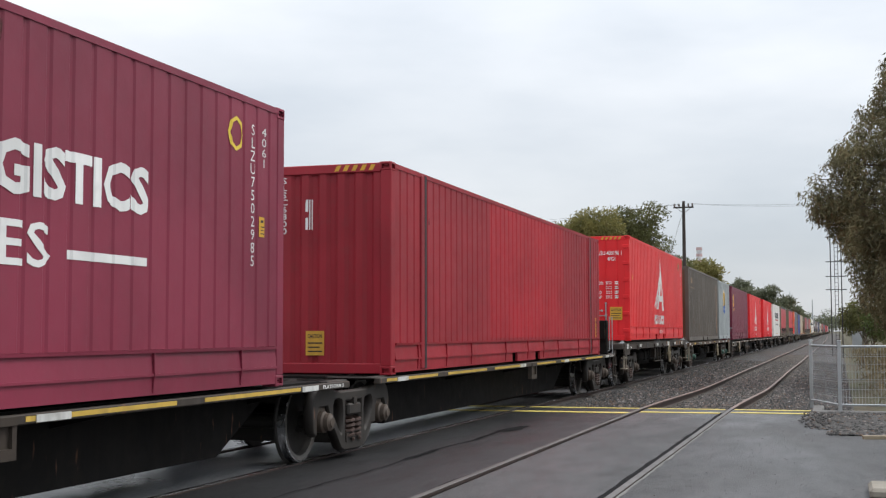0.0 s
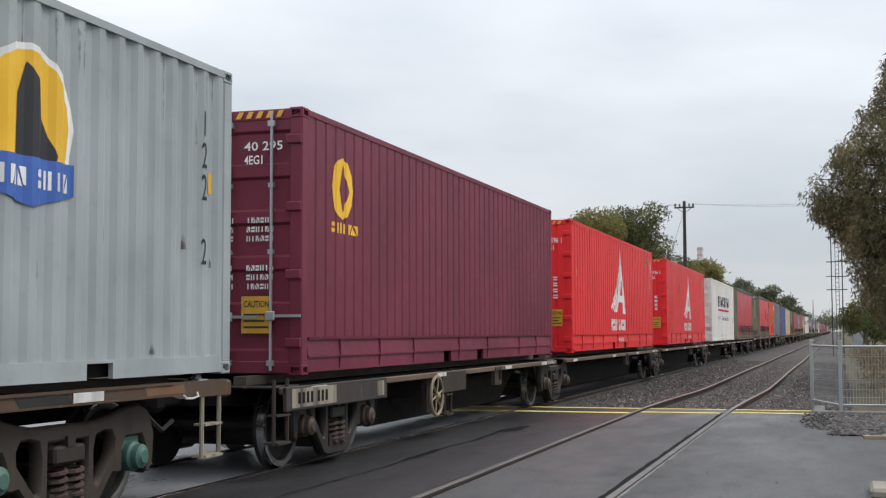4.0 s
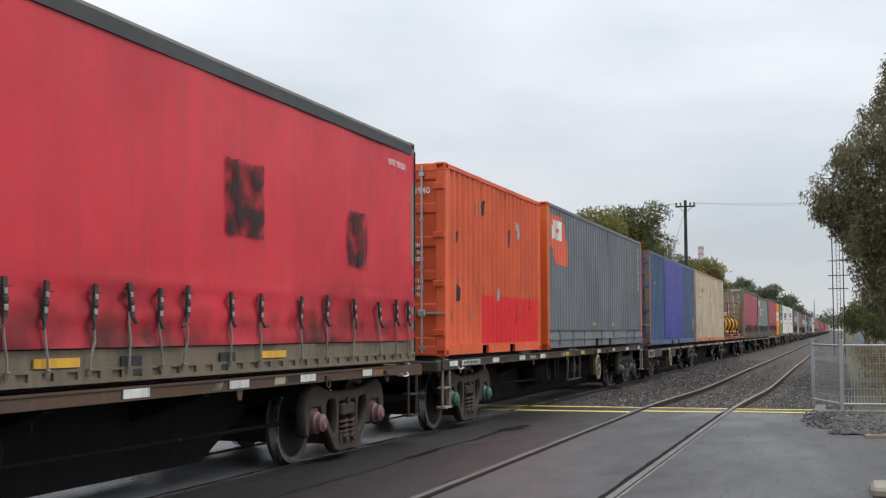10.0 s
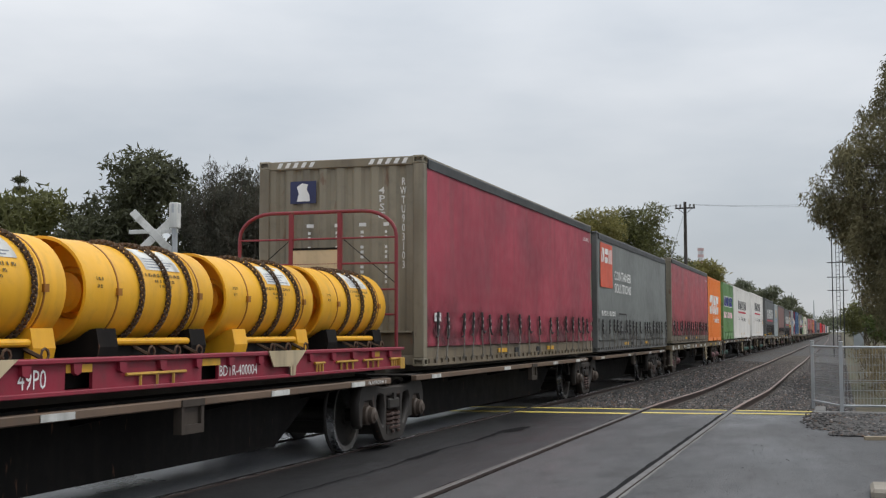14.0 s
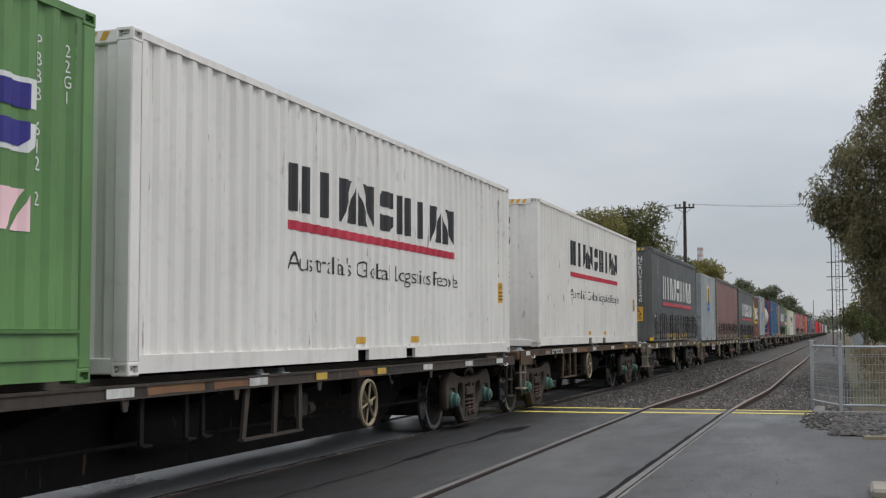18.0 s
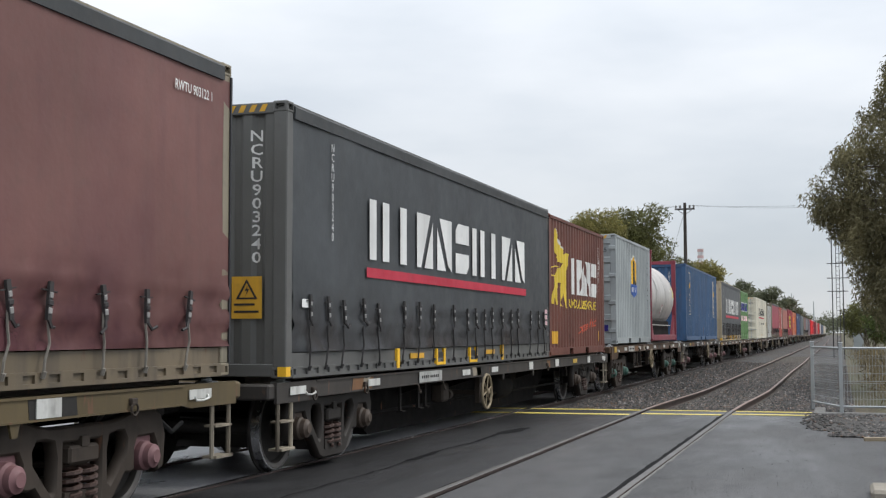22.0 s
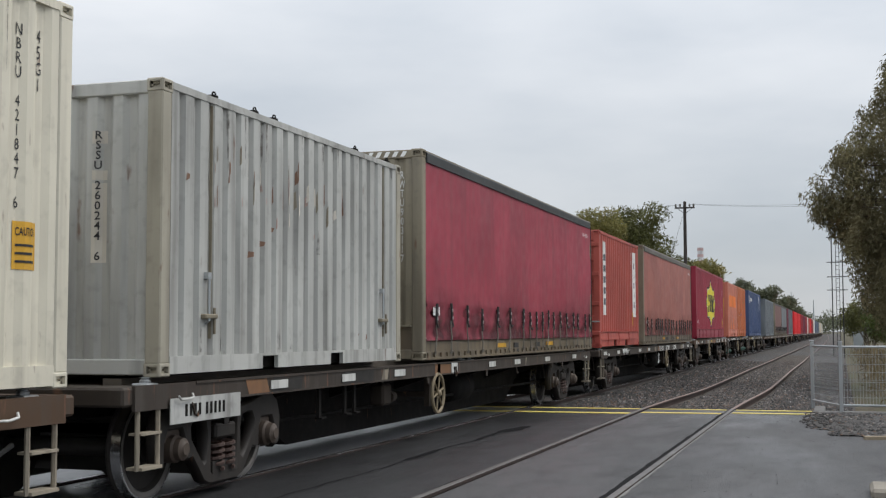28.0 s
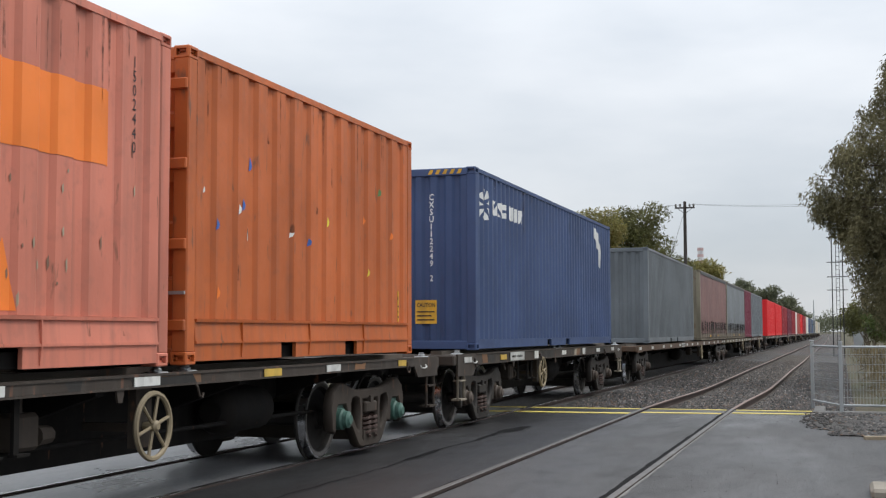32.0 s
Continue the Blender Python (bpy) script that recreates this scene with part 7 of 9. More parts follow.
def dec_blue(b):
    # a flat sheet over the folds, dented along its middle
    nu, nv, q = 40, 20, Shape()
    vs = [(W / 2 + 0.002 - 0.016 * max(0, noise.noise((i * 0.9, j * 0.8, 2.0))) * max(0, 1 - abs(j - 8.5) / 2.0) - 0.004 * noise.noise((i * 0.2, j * 0.3, 5.0)), 3.28 + 5.04 * i / nu - b.L / 2, 0.19 + 2.63 * j / nv) for i in range(nu + 1) for j in range(nv + 1)]
    q.add(vs, [(i * (nv + 1) + j, (i + 1) * (nv + 1) + j, (i + 1) * (nv + 1) + j + 1, i * (nv + 1) + j + 1) for i in range(nu) for j in range(nv)])
    sheet = q.mesh("flat_sheet")
    sheet.shade_smooth()
    part("flat_sheet", sheet, ROYAL, b.ob, "flat royal blue steel sheet with small dents")
    b.side(loop_tris([rect(0.22, 1.46, 0.44, 1.66)]), GREEN, "sticker", "green sticker")
    rr = random.Random(4)
    for k in range(46):
        u = rr.uniform(0.3, 3.2) if k % 3 else rr.uniform(8.4, 11.9)
        v = rr.uniform(0.2, 0.7) if k % 2 else rr.uniform(0.3, 2.5)
        w, h = rr.uniform(0.015, 0.05), rr.uniform(0.02, 0.07)
        b.side(loop_tris([[(u, v), (u + w, v + h * 0.2), (u + w * 0.8, v + h), (u + w * 0.1, v + h * 0.8)]]), PEELED, "rust_mark", proud=0.006)
    for u, v in ((0.75, 2.42), (1.25, 1.9), (0.95, 0.45)):
        b.side(loop_tris([[(u, v), (u + 0.03, v), (u + 0.02, v + 0.08), (u - 0.01, v + 0.07)]]), WHITE_INK, "scuff", proud=0.006)
    b.code("4561", 11.78, 2.05, 2.42, WHITE_INK, 0.075)
    b.code("539727 7", 11.45, 1.25, 2.05, WHITE_INK, 0.075)
    b.side(loop_tris([rect(11.72, 1.66, 11.86, 1.82)]), YELLOW_INK, "sticker", "orange-yellow sticker")
    b.side(loop_tris([rect(11.72, 1.42, 11.86, 1.55)]), GHOST, "sticker", "pale square sticker")
    b.side(loop_tris([[(11.68, 1.06), (11.92, 1.06), (11.74, 1.27)]]), YELLOW_INK, "warning_sign", "yellow warning triangle")
    b.caution(11.6, 0.50, 0.24, 0.42)
    door_text(b, "", "327 7", "45G1", WHITE_INK)


def dec_cream(b):
    # peeled marks: two short words gone to bars, a line of small print, ghosts of a panel
    b.side(loop_tris(blocks(3, 1.0, 2.40, 1.45, 2.58, 0.3, 5) + blocks(8, 1.0, 2.04, 2.75, 2.24, 0.35, 3)), FADED_MARK, "faded_marking", "peeled grey-brown marking")
    b.side(loop_tris(blocks(11, 1.0, 1.80, 2.2, 1.87, 0.35, 8)), FADED_MARK, "faded_marking")
    rr = random.Random(9)
    for u, v, w, h in ((1.25, 1.05, 0.10, 0.55), (1.55, 1.15, 0.06, 0.40), (1.85, 1.10, 0.10, 0.45), (2.2, 1.25, 0.07, 0.35), (0.75, 0.15, 0.07, 0.55), (1.10, 0.10, 0.06, 0.50), (0.55, 0.30, 0.05, 0.9)):
        z = [(u + rr.uniform(-0.01, 0.01) + w * (1 if i > 3 else 0), v + h * (i if i < 4 else 7 - i) / 3.0) for i in range(8)]
        b.side(loop_tris([z]), GHOST if v > 0.9 else PEELED, "scuff", proud=0.005)
    b.side(loop_tris([rect(6.28, 1.72, 6.48, 2.10), rect(6.60, 1.70, 6.76, 2.12)]), GHOST, "faded_patch", "pale cleaned patch", proud=0.005)
    for k in range(80):
        low = k % 5 < 3
        u, v = rr.uniform(0.3, 11.8), rr.uniform(0.12, 0.45) if low else rr.uniform(0.4, 2.5)
        if k % 4:
            w, h = rr.uniform(0.04, 0.13), rr.uniform(0.010, 0.022)
            q = [(u, v), (u + w, v + h * 0.4), (u + w * 0.9, v + h), (u + w * 0.1, v + h * 1.2)]
        else:
            w, h = rr.uniform(0.012, 0.028), rr.uniform(0.04, 0.12)
            q = [(u, v), (u + w, v + h * 0.3), (u + w * 0.7, v + h), (u - w * 0.2, v + h * 0.7)]
        b.side(loop_tris([q]), (RUSTY, PEELED, RUSTY, BLACK_INK)[k % 4], "rust_mark", proud=0.006)
    for u, v, h in ((6.08, 1.0, 0.7), (5.1, 0.7, 0.22), (6.25, 0.85, 0.25), (0.62, 2.52, 0.16), (3.95, 2.45, 0.2), (7.9, 2.5, 0.18), (11.6, 1.4, 0.3)):
        b.side(loop_tris([[(u, v), (u + 0.02, v + h * 0.5), (u + 0.03, v + h), (u - 0.015, v + h), (u - 0.01, v + h * 0.4)]]), PEELED, "rust_streak", proud=0.006)
    b.side(loop_tris([[(5.95, 1.82), (6.10, 1.92), (6.17, 2.04), (6.08, 2.16), (6.0, 2.22), (5.93, 2.10), (5.88, 1.98)]]), PEELED, "scuff", "grey-brown scuffed dent")
    b.side(loop_tris([[(11.0, 0.9), (11.10, 1.02), (11.08, 1.2), (10.98, 1.1)]]), PEELED, "scuff")
    b.code("CRXU4213", 11.62, 1.3, 2.6, PEELED, 0.07)


def dec_panel_curtain(b):
    b.side(loop_tris([rect(0.35, 1.55, 2.0, 2.62)]), ORANGE_RED, "emblem", "orange-red panel")
    b.side(loop_tris(blocks(3, 0.4, 2.15, 1.9, 2.5, 0.2, 3)), WHITE_INK, "trade_mark", proud=0.010)
    b.side(text_tris("CONTAINER", 2.3, 1.78, 4.9, 2.02), WHITE_INK)
    b.side(text_tris("SOLUTIONS", 2.3, 1.46, 4.9, 1.70), WHITE_INK)
    b.side(loop_tris(blocks(9, 0.45, 0.86, 2.4, 0.98, 0.3, 5)), WHITE_INK, "data_print")
    b.side(loop_tris([rect(2.9, 0.45, 4.1, 0.95), rect(2.94, 0.49, 4.06, 0.91)]), STRAP, "pocket_outline")


def dec_leaning(b):
    b.side(loop_tris(blocks(6, 0.8, 1.22, 4.75, 2.06, 0.02, 11, 0.28)), WHITE_INK, "trade_mark", "large white leaning blocks")
    b.side(text_tris("The Careful Movers", 2.4, 0.84, 5.0, 1.12), WHITE_INK)
    door_text(b, "", "52 1", "22G1", WHITE_INK)
    b.hazard()


def dec_green(b):
    b.side(loop_tris(blocks(9, 0.36, 1.66, 5.36, 2.2, 0.02, 7)), WHITE_INK, "trade_outline")
    b.side(loop_tris(blocks(9, 0.42, 1.70, 5.30, 2.16, 0.14, 7)), NAVY_INK, "trade_mark", "violet-blue plain blocks edged white", 0.009)
    b.side(loop_tris(blocks(4, 0.5, 1.10, 2.3, 1.40, 0.1, 2) + blocks(3, 2.6, 1.10, 3.9, 1.40, 0.1, 3) + blocks(3, 4.1, 1.10, 5.3, 1.40, 0.1, 4)), PINK_INK, "number_bars", "pale pink bars")
    b.code("PBBB 612 2", 5.35, 1.3, 2.55, WHITE_INK, 0.075)
    b.code("22G1", 5.7, 2.1, 2.55, WHITE_INK, 0.07)
    door_text(b, "", "612", "22G1", WHITE_INK)


def dec_winged(b):
    # a golden winged emblem in plain forms, and white blocks
    def at(*p):
        return [(0.22 + 0.00664 * x, 1.02 + 0.00323 * y) for x, y in p]
    wing = at((72, 493), (95, 448), (120, 398), (195, 356), (172, 338), (180, 278), (105, 280), (72, 308), (85, 313), (55, 353), (65, 356), (42, 406), (55, 406), (45, 458), (62, 448))
    body = at((85, 238), (150, 243), (185, 318), (200, 343), (230, 353), (262, 346), (250, 328), (248, 278), (235, 218), (215, 128), (230, 3), (245, -8), (207, -7), (195, 78), (190, 118), (170, 88), (150, 18),
              (165, 0), (123, 0), (140, 78), (155, 148), (112, 148), (85, 108), (85, 38), (100, 8), (75, 8), (65, 98), (40, 28), (42, 10), (13, 13), (35, 98), (65, 178))
    tail = at((95, 198), (65, 183), (30, 183), (8, 198), (5, 218), (25, 243), (70, 253), (130, 248), (70, 246), (30, 237), (12, 217), (15, 202), (32, 190), (65, 190))
    b.side(loop_tris([body]), GOLD, "emblem", "golden standing emblem")
    b.side(loop_tris([wing]), GOLD, "emblem_wing", proud=0.007)
    b.side(loop_tris([tail]), GOLD, "emblem_tail")
    b.side(loop_tris([at((72, 493), (120, 415), (195, 358), (118, 392), (92, 440))]), WHITE_INK, "emblem_edge", proud=0.010)
    b.side(loop_tris(blocks(4, 2.0, 1.30, 5.25, 2.08, 0.14, 2)), WHITE_INK, "trade_mark", "bold white plain blocks")
    b.side(text_tris("REMOVALS & STORAGE", 2.0, 1.0, 5.0, 1.2), GOLD)
    b.side([[(p[0] + 0.25 * (p[1] - 0.4), p[1] + 0.09 * (p[0] - 2.95)) for p in t] for t in text_tris("..for peace of mind", 2.95, 0.38, 4.95, 0.66, 0.0)], ORANGE_RED)
    b.side(loop_tris([rect(0.25, 0.25, 0.85, 0.50), rect(5.25, 0.28, 5.45, 0.52)]), YELLOW_INK, "warning_label", "yellow label")
    b.code("KENU2211", 5.4, 1.4, 2.5, WHITE_INK, 0.1)
    b.hazard()


def dec_sea(b):
    for u in (1.2, 10.5):
        b.side(loop_tris([rect(u, 1.0, u + 0.42, 2.62), rect(u + 0.035, 1.04, u + 0.385, 2.58)]), BEIGE, "panel_border")
        b.side(loop_tris([[(u + 0.08, 2.02), (u + 0.34, 1.92), (u + 0.34, 2.10), (u + 0.22, 2.26), (u + 0.08, 2.2)]]), SUN_YELLOW, "emblem", "yellow emblem")
        b.side(loop_tris([rect(u + 0.08 + 0.02 * (k % 2), 1.10 + 0.105 * k, u + 0.34 - 0.04 * (k % 3), 1.17 + 0.105 * k) for k in range(7)] + [rect(u + 0.10, 2.36 + 0.07 * k, u + 0.32, 2.40 + 0.07 * k) for k in range(3)]), BEIGE, "data_print", "pale lettering bars")
    rr = random.Random(12)
    marks = []
    for k in range(90):
        u, w = 0.3 + 0.278 * rr.randrange(42) + rr.uniform(-0.02, 0.05), rr.uniform(0.010, 0.028)
        v = 0.2 if k % 3 == 0 else rr.choice((0.95, 1.0, 1.9, 0.5)) + rr.uniform(-0.08, 0.08)
        marks.append([(u, v), (u + w, v + 0.01), (u + w * 0.8, v + rr.uniform(0.05, 0.22)), (u, v + 0.05)])
    tagged(b.side(loop_tris(marks[::2]), GALV, "scuffs", "bare pale scuffs on the ribs", 0.006), kind="stuff")
    tagged(b.side(loop_tris(marks[1::2]), RUSTY, "rust_marks", "rust marks on the ribs", 0.006), kind="stuff")
    b.code("RWTU941214", 11.2, 1.3, 2.7, WHITE_INK, 0.08)
    b.front(text_tris("RWTU9412149", 0.55, 1.2, 0.65, 2.6, upright=True), WHITE_INK)


ASH_POST = col("stained_grey_post_paint", 166, 160, 144, grime=0.5, rust=0.5, streak=0.8)


def dec_ash(b):
    rr = random.Random(3)
    for k in range(70):
        u = 0.9 + 0.262 * rr.randrange(17) + rr.uniform(0.0, 0.10)
        v = rr.gauss(1.72, 0.14)
        h, w = rr.uniform(0.05, 0.30), rr.uniform(0.010, 0.030)
        b.side(loop_tris([[(u, v), (u + w, v + h * 0.2), (u + w * 0.8, v + h), (u + w * 0.1, v + h * 0.8)]]), (RUSTY, FRAME_GREY, GHOST, PINK_SMEAR)[k % 4], "rust_mark", proud=0.006)
    for u, v in ((1.95, 1.22), (1.70, 1.10), (2.2, 1.38), (4.6, 0.30), (4.8, 0.28), (0.42, 1.72)):
        b.side(loop_tris([[(u, v), (u + 0.06, v + 0.02), (u + 0.07, v + 0.06), (u + 0.02, v + 0.07)]]), RUSTY, "rust_mark", proud=0.006)
    for u in (0.90, 5.42):
        y = u - b.L / 2
        part("door_seam", Shape().box(W / 2 - 0.03, W / 2 - 0.004, y - 0.005, y + 0.005, 0.32, b.H - 0.10), FRAME_GREY, b.ob, "dark seam of a side door")
        part("side_handle", Shape().pipe([(W / 2 - 0.02, y - 0.10, 0.92), (W / 2 + 0.03, y - 0.10, 0.88), (W / 2 + 0.03, y - 0.10, 0.48), (W / 2 - 0.02, y - 0.10, 0.45)], 0.013, 6).box(W / 2 - 0.02, W / 2 + 0.035, y - 0.13, y - 0.07, 0.86, 0.92), GALV, b.ob, "grey side door handle")
        part("latch", Shape().soft(W / 2 - 0.02, W / 2 + 0.045, y - 0.18, y + 0.05, 0.50, 0.545, 0.01).rod((W / 2 + 0.02, y + 0.02, 0.36), (W / 2 + 0.02, y + 0.02, 0.60), 0.014, 6), FRAME_GREY, b.ob, "dull grey-brown door latch")
    for y in (-2.05, -1.2, -0.75, 1.5, 2.6):
        part("roof_hook", Shape().box(W / 2 - 0.09, W / 2 - 0.02, y - 0.05, y + 0.05, b.H - 0.012, b.H + 0.018).ring((W / 2 - 0.05, y + 0.02, b.H + 0.02), 0.035, 0.008, "x", 10, 5), STEEL_DARK, b.ob)
    b.front(loop_tris([rect(0.515, 2.02 - 0.115 * k, 0.645, 2.13 - 0.115 * k) for k in (0, 3)] + [rect(0.515, 0.98, 0.645, 1.70)]), GHOST, "code_card", "white code card")
    b.front(text_tris("RSSU 260244 6", 0.54, 1.0, 0.62, 2.13, upright=True), BLACK_INK, "lettering", "", Plain(-0.006))


def dec_panels(b):
    for u in (0.48, 5.05):
        b.side(loop_tris([rect(u, 0.80, u + 0.5, 2.60)]), WHITE_INK, "name_panel", "white upright panel")
        b.side(loop_tris([rect(u + 0.17 + 0.03 * (k % 2), 1.05 + 0.27 * k, u + 0.33, 1.21 + 0.27 * k) for k in range(5)]), SLATE, "trade_mark", "grey plain blocks", 0.010)
    b.caution(4.95, 0.55, 0.2, 0.35)
    b.code("GRCU230116", 4.7, 1.6, 2.6, WHITE_INK, 0.07)
    door_text(b, "", "230116 5", "2EG1", WHITE_INK)
    b.hazard(WHITE_INK)


def star(u, v, w, h):
    half = [(0, 1.0), (0.17, 0.78), (0.42, 0.64), (0.74, 0.64), (0.76, 0.33), (1.0, 0.02), (0.77, -0.30), (0.76, -0.62), (0.42, -0.60), (0.18, -0.76), (0, -1.0)]
    pts = half + [(-x, y) for x, y in reversed(half[1:-1])]
    return [(u + x * w, v + y * h) for x, y in pts]


def dec_star(b):
    b.side(loop_tris([star(6.05, 1.53, 2.16, 1.08)]), BLACK_INK, "emblem_border", "dark star-shaped border")
    b.side(loop_tris([star(6.05, 1.53, 1.96, 0.98)]), WHITE_INK, "emblem_outline", "thin white star outline", 0.008)
    b.side(loop_tris([star(6.05, 1.53, 1.90, 0.945)]), LEMON, "emblem", "lemon-yellow star-shaped emblem", 0.011)
    b.side(loop_tris(blocks(6, 4.75, 1.16, 7.4, 1.92, 0.2, 8)), BLACK_INK, "trade_mark", "dark plain blocks", 0.016)
    b.side(text_tris("031", 0.45, 0.62, 0.85, 0.78), WHITE_INK)
    b.code("LFXU8009", 11.55, 1.3, 2.6, WHITE_INK, 0.08)
    b.caution(11.55, 0.52, 0.2, 0.4)
    b.front(loop_tris([star(-0.6, 2.15, 0.5, 0.3)]), LEMON, "emblem", "lemon-yellow star-shaped emblem")
    b.front(loop_tris(blocks(6, -0.95, 1.75, -0.1, 1.82) + blocks(5, 0.5, 0.9, 0.56, 1.6)), WHITE_INK, "data_print")
    b.caution(0.3, 0.45, 0.4, 0.36, True)
    b.hazard()


def dec_coral(b):
    b.side(loop_tris([rect(0.95, 1.60, 5.15, 2.20)]), PATCH_ORANGE, "paint_patch", "fresh orange repainted patch", 0.004)
    b.front(loop_tris([rect(0.86, 1.0, 1.0, 2.0)]), YELLOW_INK, "warning_label", "tall yellow label", Plain(-0.004))
    for u in (1.55, 3.45):
        b.side(loop_tris([[(u, 0.44), (u + 0.55, 0.44), (u + 0.50, 0.70), (u + 0.42, 0.95), (u + 0.30, 0.72), (u + 0.18, 0.62), (u + 0.10, 1.05), (u + 0.02, 0.68)]]), PATCH_ORANGE, "paint_patch", "orange paint dabbed over scrapes", 0.004)
    rr = random.Random(6)
    for k in range(40):
        u, v, h = rr.uniform(0.3, 5.6), rr.uniform(0.45, 1.5), rr.uniform(0.03, 0.14)
        b.side(loop_tris([[(u, v), (u + 0.02, v + h * 0.3), (u + 0.015, v + h), (u - 0.006, v + h * 0.7)]]), RUSTY if k % 2 else FADED_MARK, "rust_mark", proud=0.006)
    b.front(text_tris("1504440", 0.2, 1.3, 0.3, 2.5, upright=True), BLACK_INK)
    b.code("1502440", 5.45, 1.75, 2.55, BLACK_INK, 0.055)


def dec_scuffed(b):
    rr = random.Random(21)
    cols = (WHITE_INK, WHITE_INK, LEMON, BLUE_INK, GREEN, PATCH_ORANGE)
    for k in range(14):
        u, v = rr.uniform(0.15, 5.7), rr.uniform(0.25, 2.0)
        b.side(loop_tris([[(u, v), (u + 0.05, v + 0.02), (u + 0.07, v + 0.06), (u + 0.02, v + rr.uniform(0.05, 0.16))]]), rr.choice(cols), "scuff", proud=0.006)
    b.caution(5.5, 0.42, 0.14, 0.4)


def dec_globe(b):
    t = []
    for k in range(9):
        a = k * 0.698
        t += loop_tris([[(0.6 + 0.30 * math.cos(a), 2.35 + 0.24 * math.sin(a)), (0.6 + 0.34 * math.cos(a + 0.5), 2.35 + 0.28 * math.sin(a + 0.5)), (0.6 + 0.12 * math.cos(a + 0.4), 2.35 + 0.1 * math.sin(a + 0.4))]])
    b.side(t, WHITE_INK, "emblem", "white pinwheel emblem")
    b.side(loop_tris(blocks(6, 1.0, 2.24, 3.2, 2.48, 0.2, 5)), WHITE_INK, "trade_mark", "white plain blocks")
    b.side(loop_tris([[(10.2, 2.75), (10.7, 2.6), (10.9, 2.2), (10.8, 1.8), (10.6, 2.2), (10.2, 2.5)]]), WHITE_INK, "worn_marking", "worn white marking")
    b.front(loop_tris(blocks(3, -0.6, 2.52, -0.2, 2.62)), WHITE_INK, "trade_mark")
    b.front(text_tris("CXSU112249 2", 0.42, 1.1, 0.52, 2.5, upright=True), WHITE_INK)
    b.caution(0.2, 0.42, 0.36, 0.38, True)
    b.hazard()


FT40, FT20 = 12.192, 6.058
SP = 1.043
STEEL = "corrugated steel container"


def train():
    cap = (CAP_GREEN, CAP_BROWN, CAP_PINK)
    spine_wagon((-0.9, 14.5, 30.4), SILL_YELLOW, CAP_BROWN, "articulated spine wagon with yellow side rails", (2.0, 1.9))
    steel_box(-2.85, 14.63, 2.87, 0.95, "shipping_container", "maroon corrugated steel container with a bold white word", MAROON, dec_logistics, style="narrow", pockets=False)
    steel_box(15.03, 14.63, 2.76, 0.95, "shipping_container", "deep red extra-long steel container with inner posts", DEEP_RED, dec_wide, style="narrow")
    flats = [
        ((35.7, 46.1), 1.24, 1, CAP_BROWN, 1.25, -3.4, ()), ((50.7, 65.6), 1.12, 0, CAP_GREEN, 1.53, -5.9, ()), ((144.9, 159.8), 1.11, 0, CAP_PINK, -2.68, -5.3, ()), ((164.9, 180.0), 1.13, 1, CAP_GREEN, 1.69, -8.6, ()),
        ((250.5, 265.3), 1.11, 2, CAP_PINK, 1.17, -4.97, ()), ((270.5, 285.6), 1.13, 1, CAP_GREEN, 1.77, -8.6, ()), ((290.2, 301.2), 1.22, 0, CAP_GREEN, -1.94, -5.0, ()), ((305.5, 316.1), 1.21, 2, CAP_BROWN, -1.92, -4.3, ()),
        ((320.9, 336.0), 1.11, 2, CAP_PINK, -2.43, -5.04, ()), ((341.0, 355.8), 1.05, 3, CAP_BROWN, -2.28, -4.9, ()), ((360.5, 370.7), 1.22, 0, CAP_GREEN, -1.0, -4.5, ()), ((375.2, 385.9), 1.21, 1, CAP_PINK, 1.1, -2.74, ()),
        ((390.6, 406.0), 1.13, 0, CAP_PINK, 1.7, -5.0, ()), ((411.0, 426.0), 1.10, 0, CAP_BROWN, 1.4, -4.0, ()), ((431.05, 446.3), 1.12, 1, CAP_BROWN, -2.4, -8.9, ()), ((451.8, 467.0), 1.12, 1, CAP_BROWN, 1.4, -0.5, ((-6.6, -5.9, 4),)),
        ((472.2, 482.4), 1.22, 0, CAP_BROWN, -2.37, 1.6, ()), ((487.0, 497.3), 1.21, 1, CAP_GREEN, -1.2, -1.9, ((-3.9, -2.7, 5),)), ((502.4, 513.0), 1.22, 1, CAP_BROWN, -2.5, -4.2, ())]
    names = ("rusty brown", "dark brown", "mustard-stained", "grey")
    for bg, base, sill, c, hw, brd, scr in flats:
        w = flat_wagon(bg, SILLS[sill], c, hw, brd, "flat container wagon with %s side sills and white marker plates" % names[sill], scr, 0.115 if bg[0] in (50.7, 144.9, 164.9, 270.5, 487.0, 290.2) else 0.18,
                       {431.05: "hung", 320.9: "hung", 305.5: "dark", 35.7: "none", 487.0: "none", 451.8: "none", 144.9: "none"}.get(bg[0], "sill"), (("GLORIES", 0.15, 1.2), ("SY7", 1.75, 2.3), ("GLORIES", 3.5, 4.5)) if bg[0] == 451.8 else ())
        for ch in w.children:
            if not ch.name.startswith("bogie"):
                ch.location.z += base - 1.045 - 0.055
    # spine sets
    spine_wagon((70.7, 82.4, 97.35, 112.8, 128.15, 139.65), SILL_PACK, CAP_BROWN, "five-unit articulated wagon with tan worn side rails", (1.9, 1.9))
    spine_wagon((184.6, 195.6, 208.5, 221.3, 234.3, 245.2), SILL_PACK, CAP_BROWN, "five-unit articulated wagon with scuffed brown side rails", (1.9, 1.9))

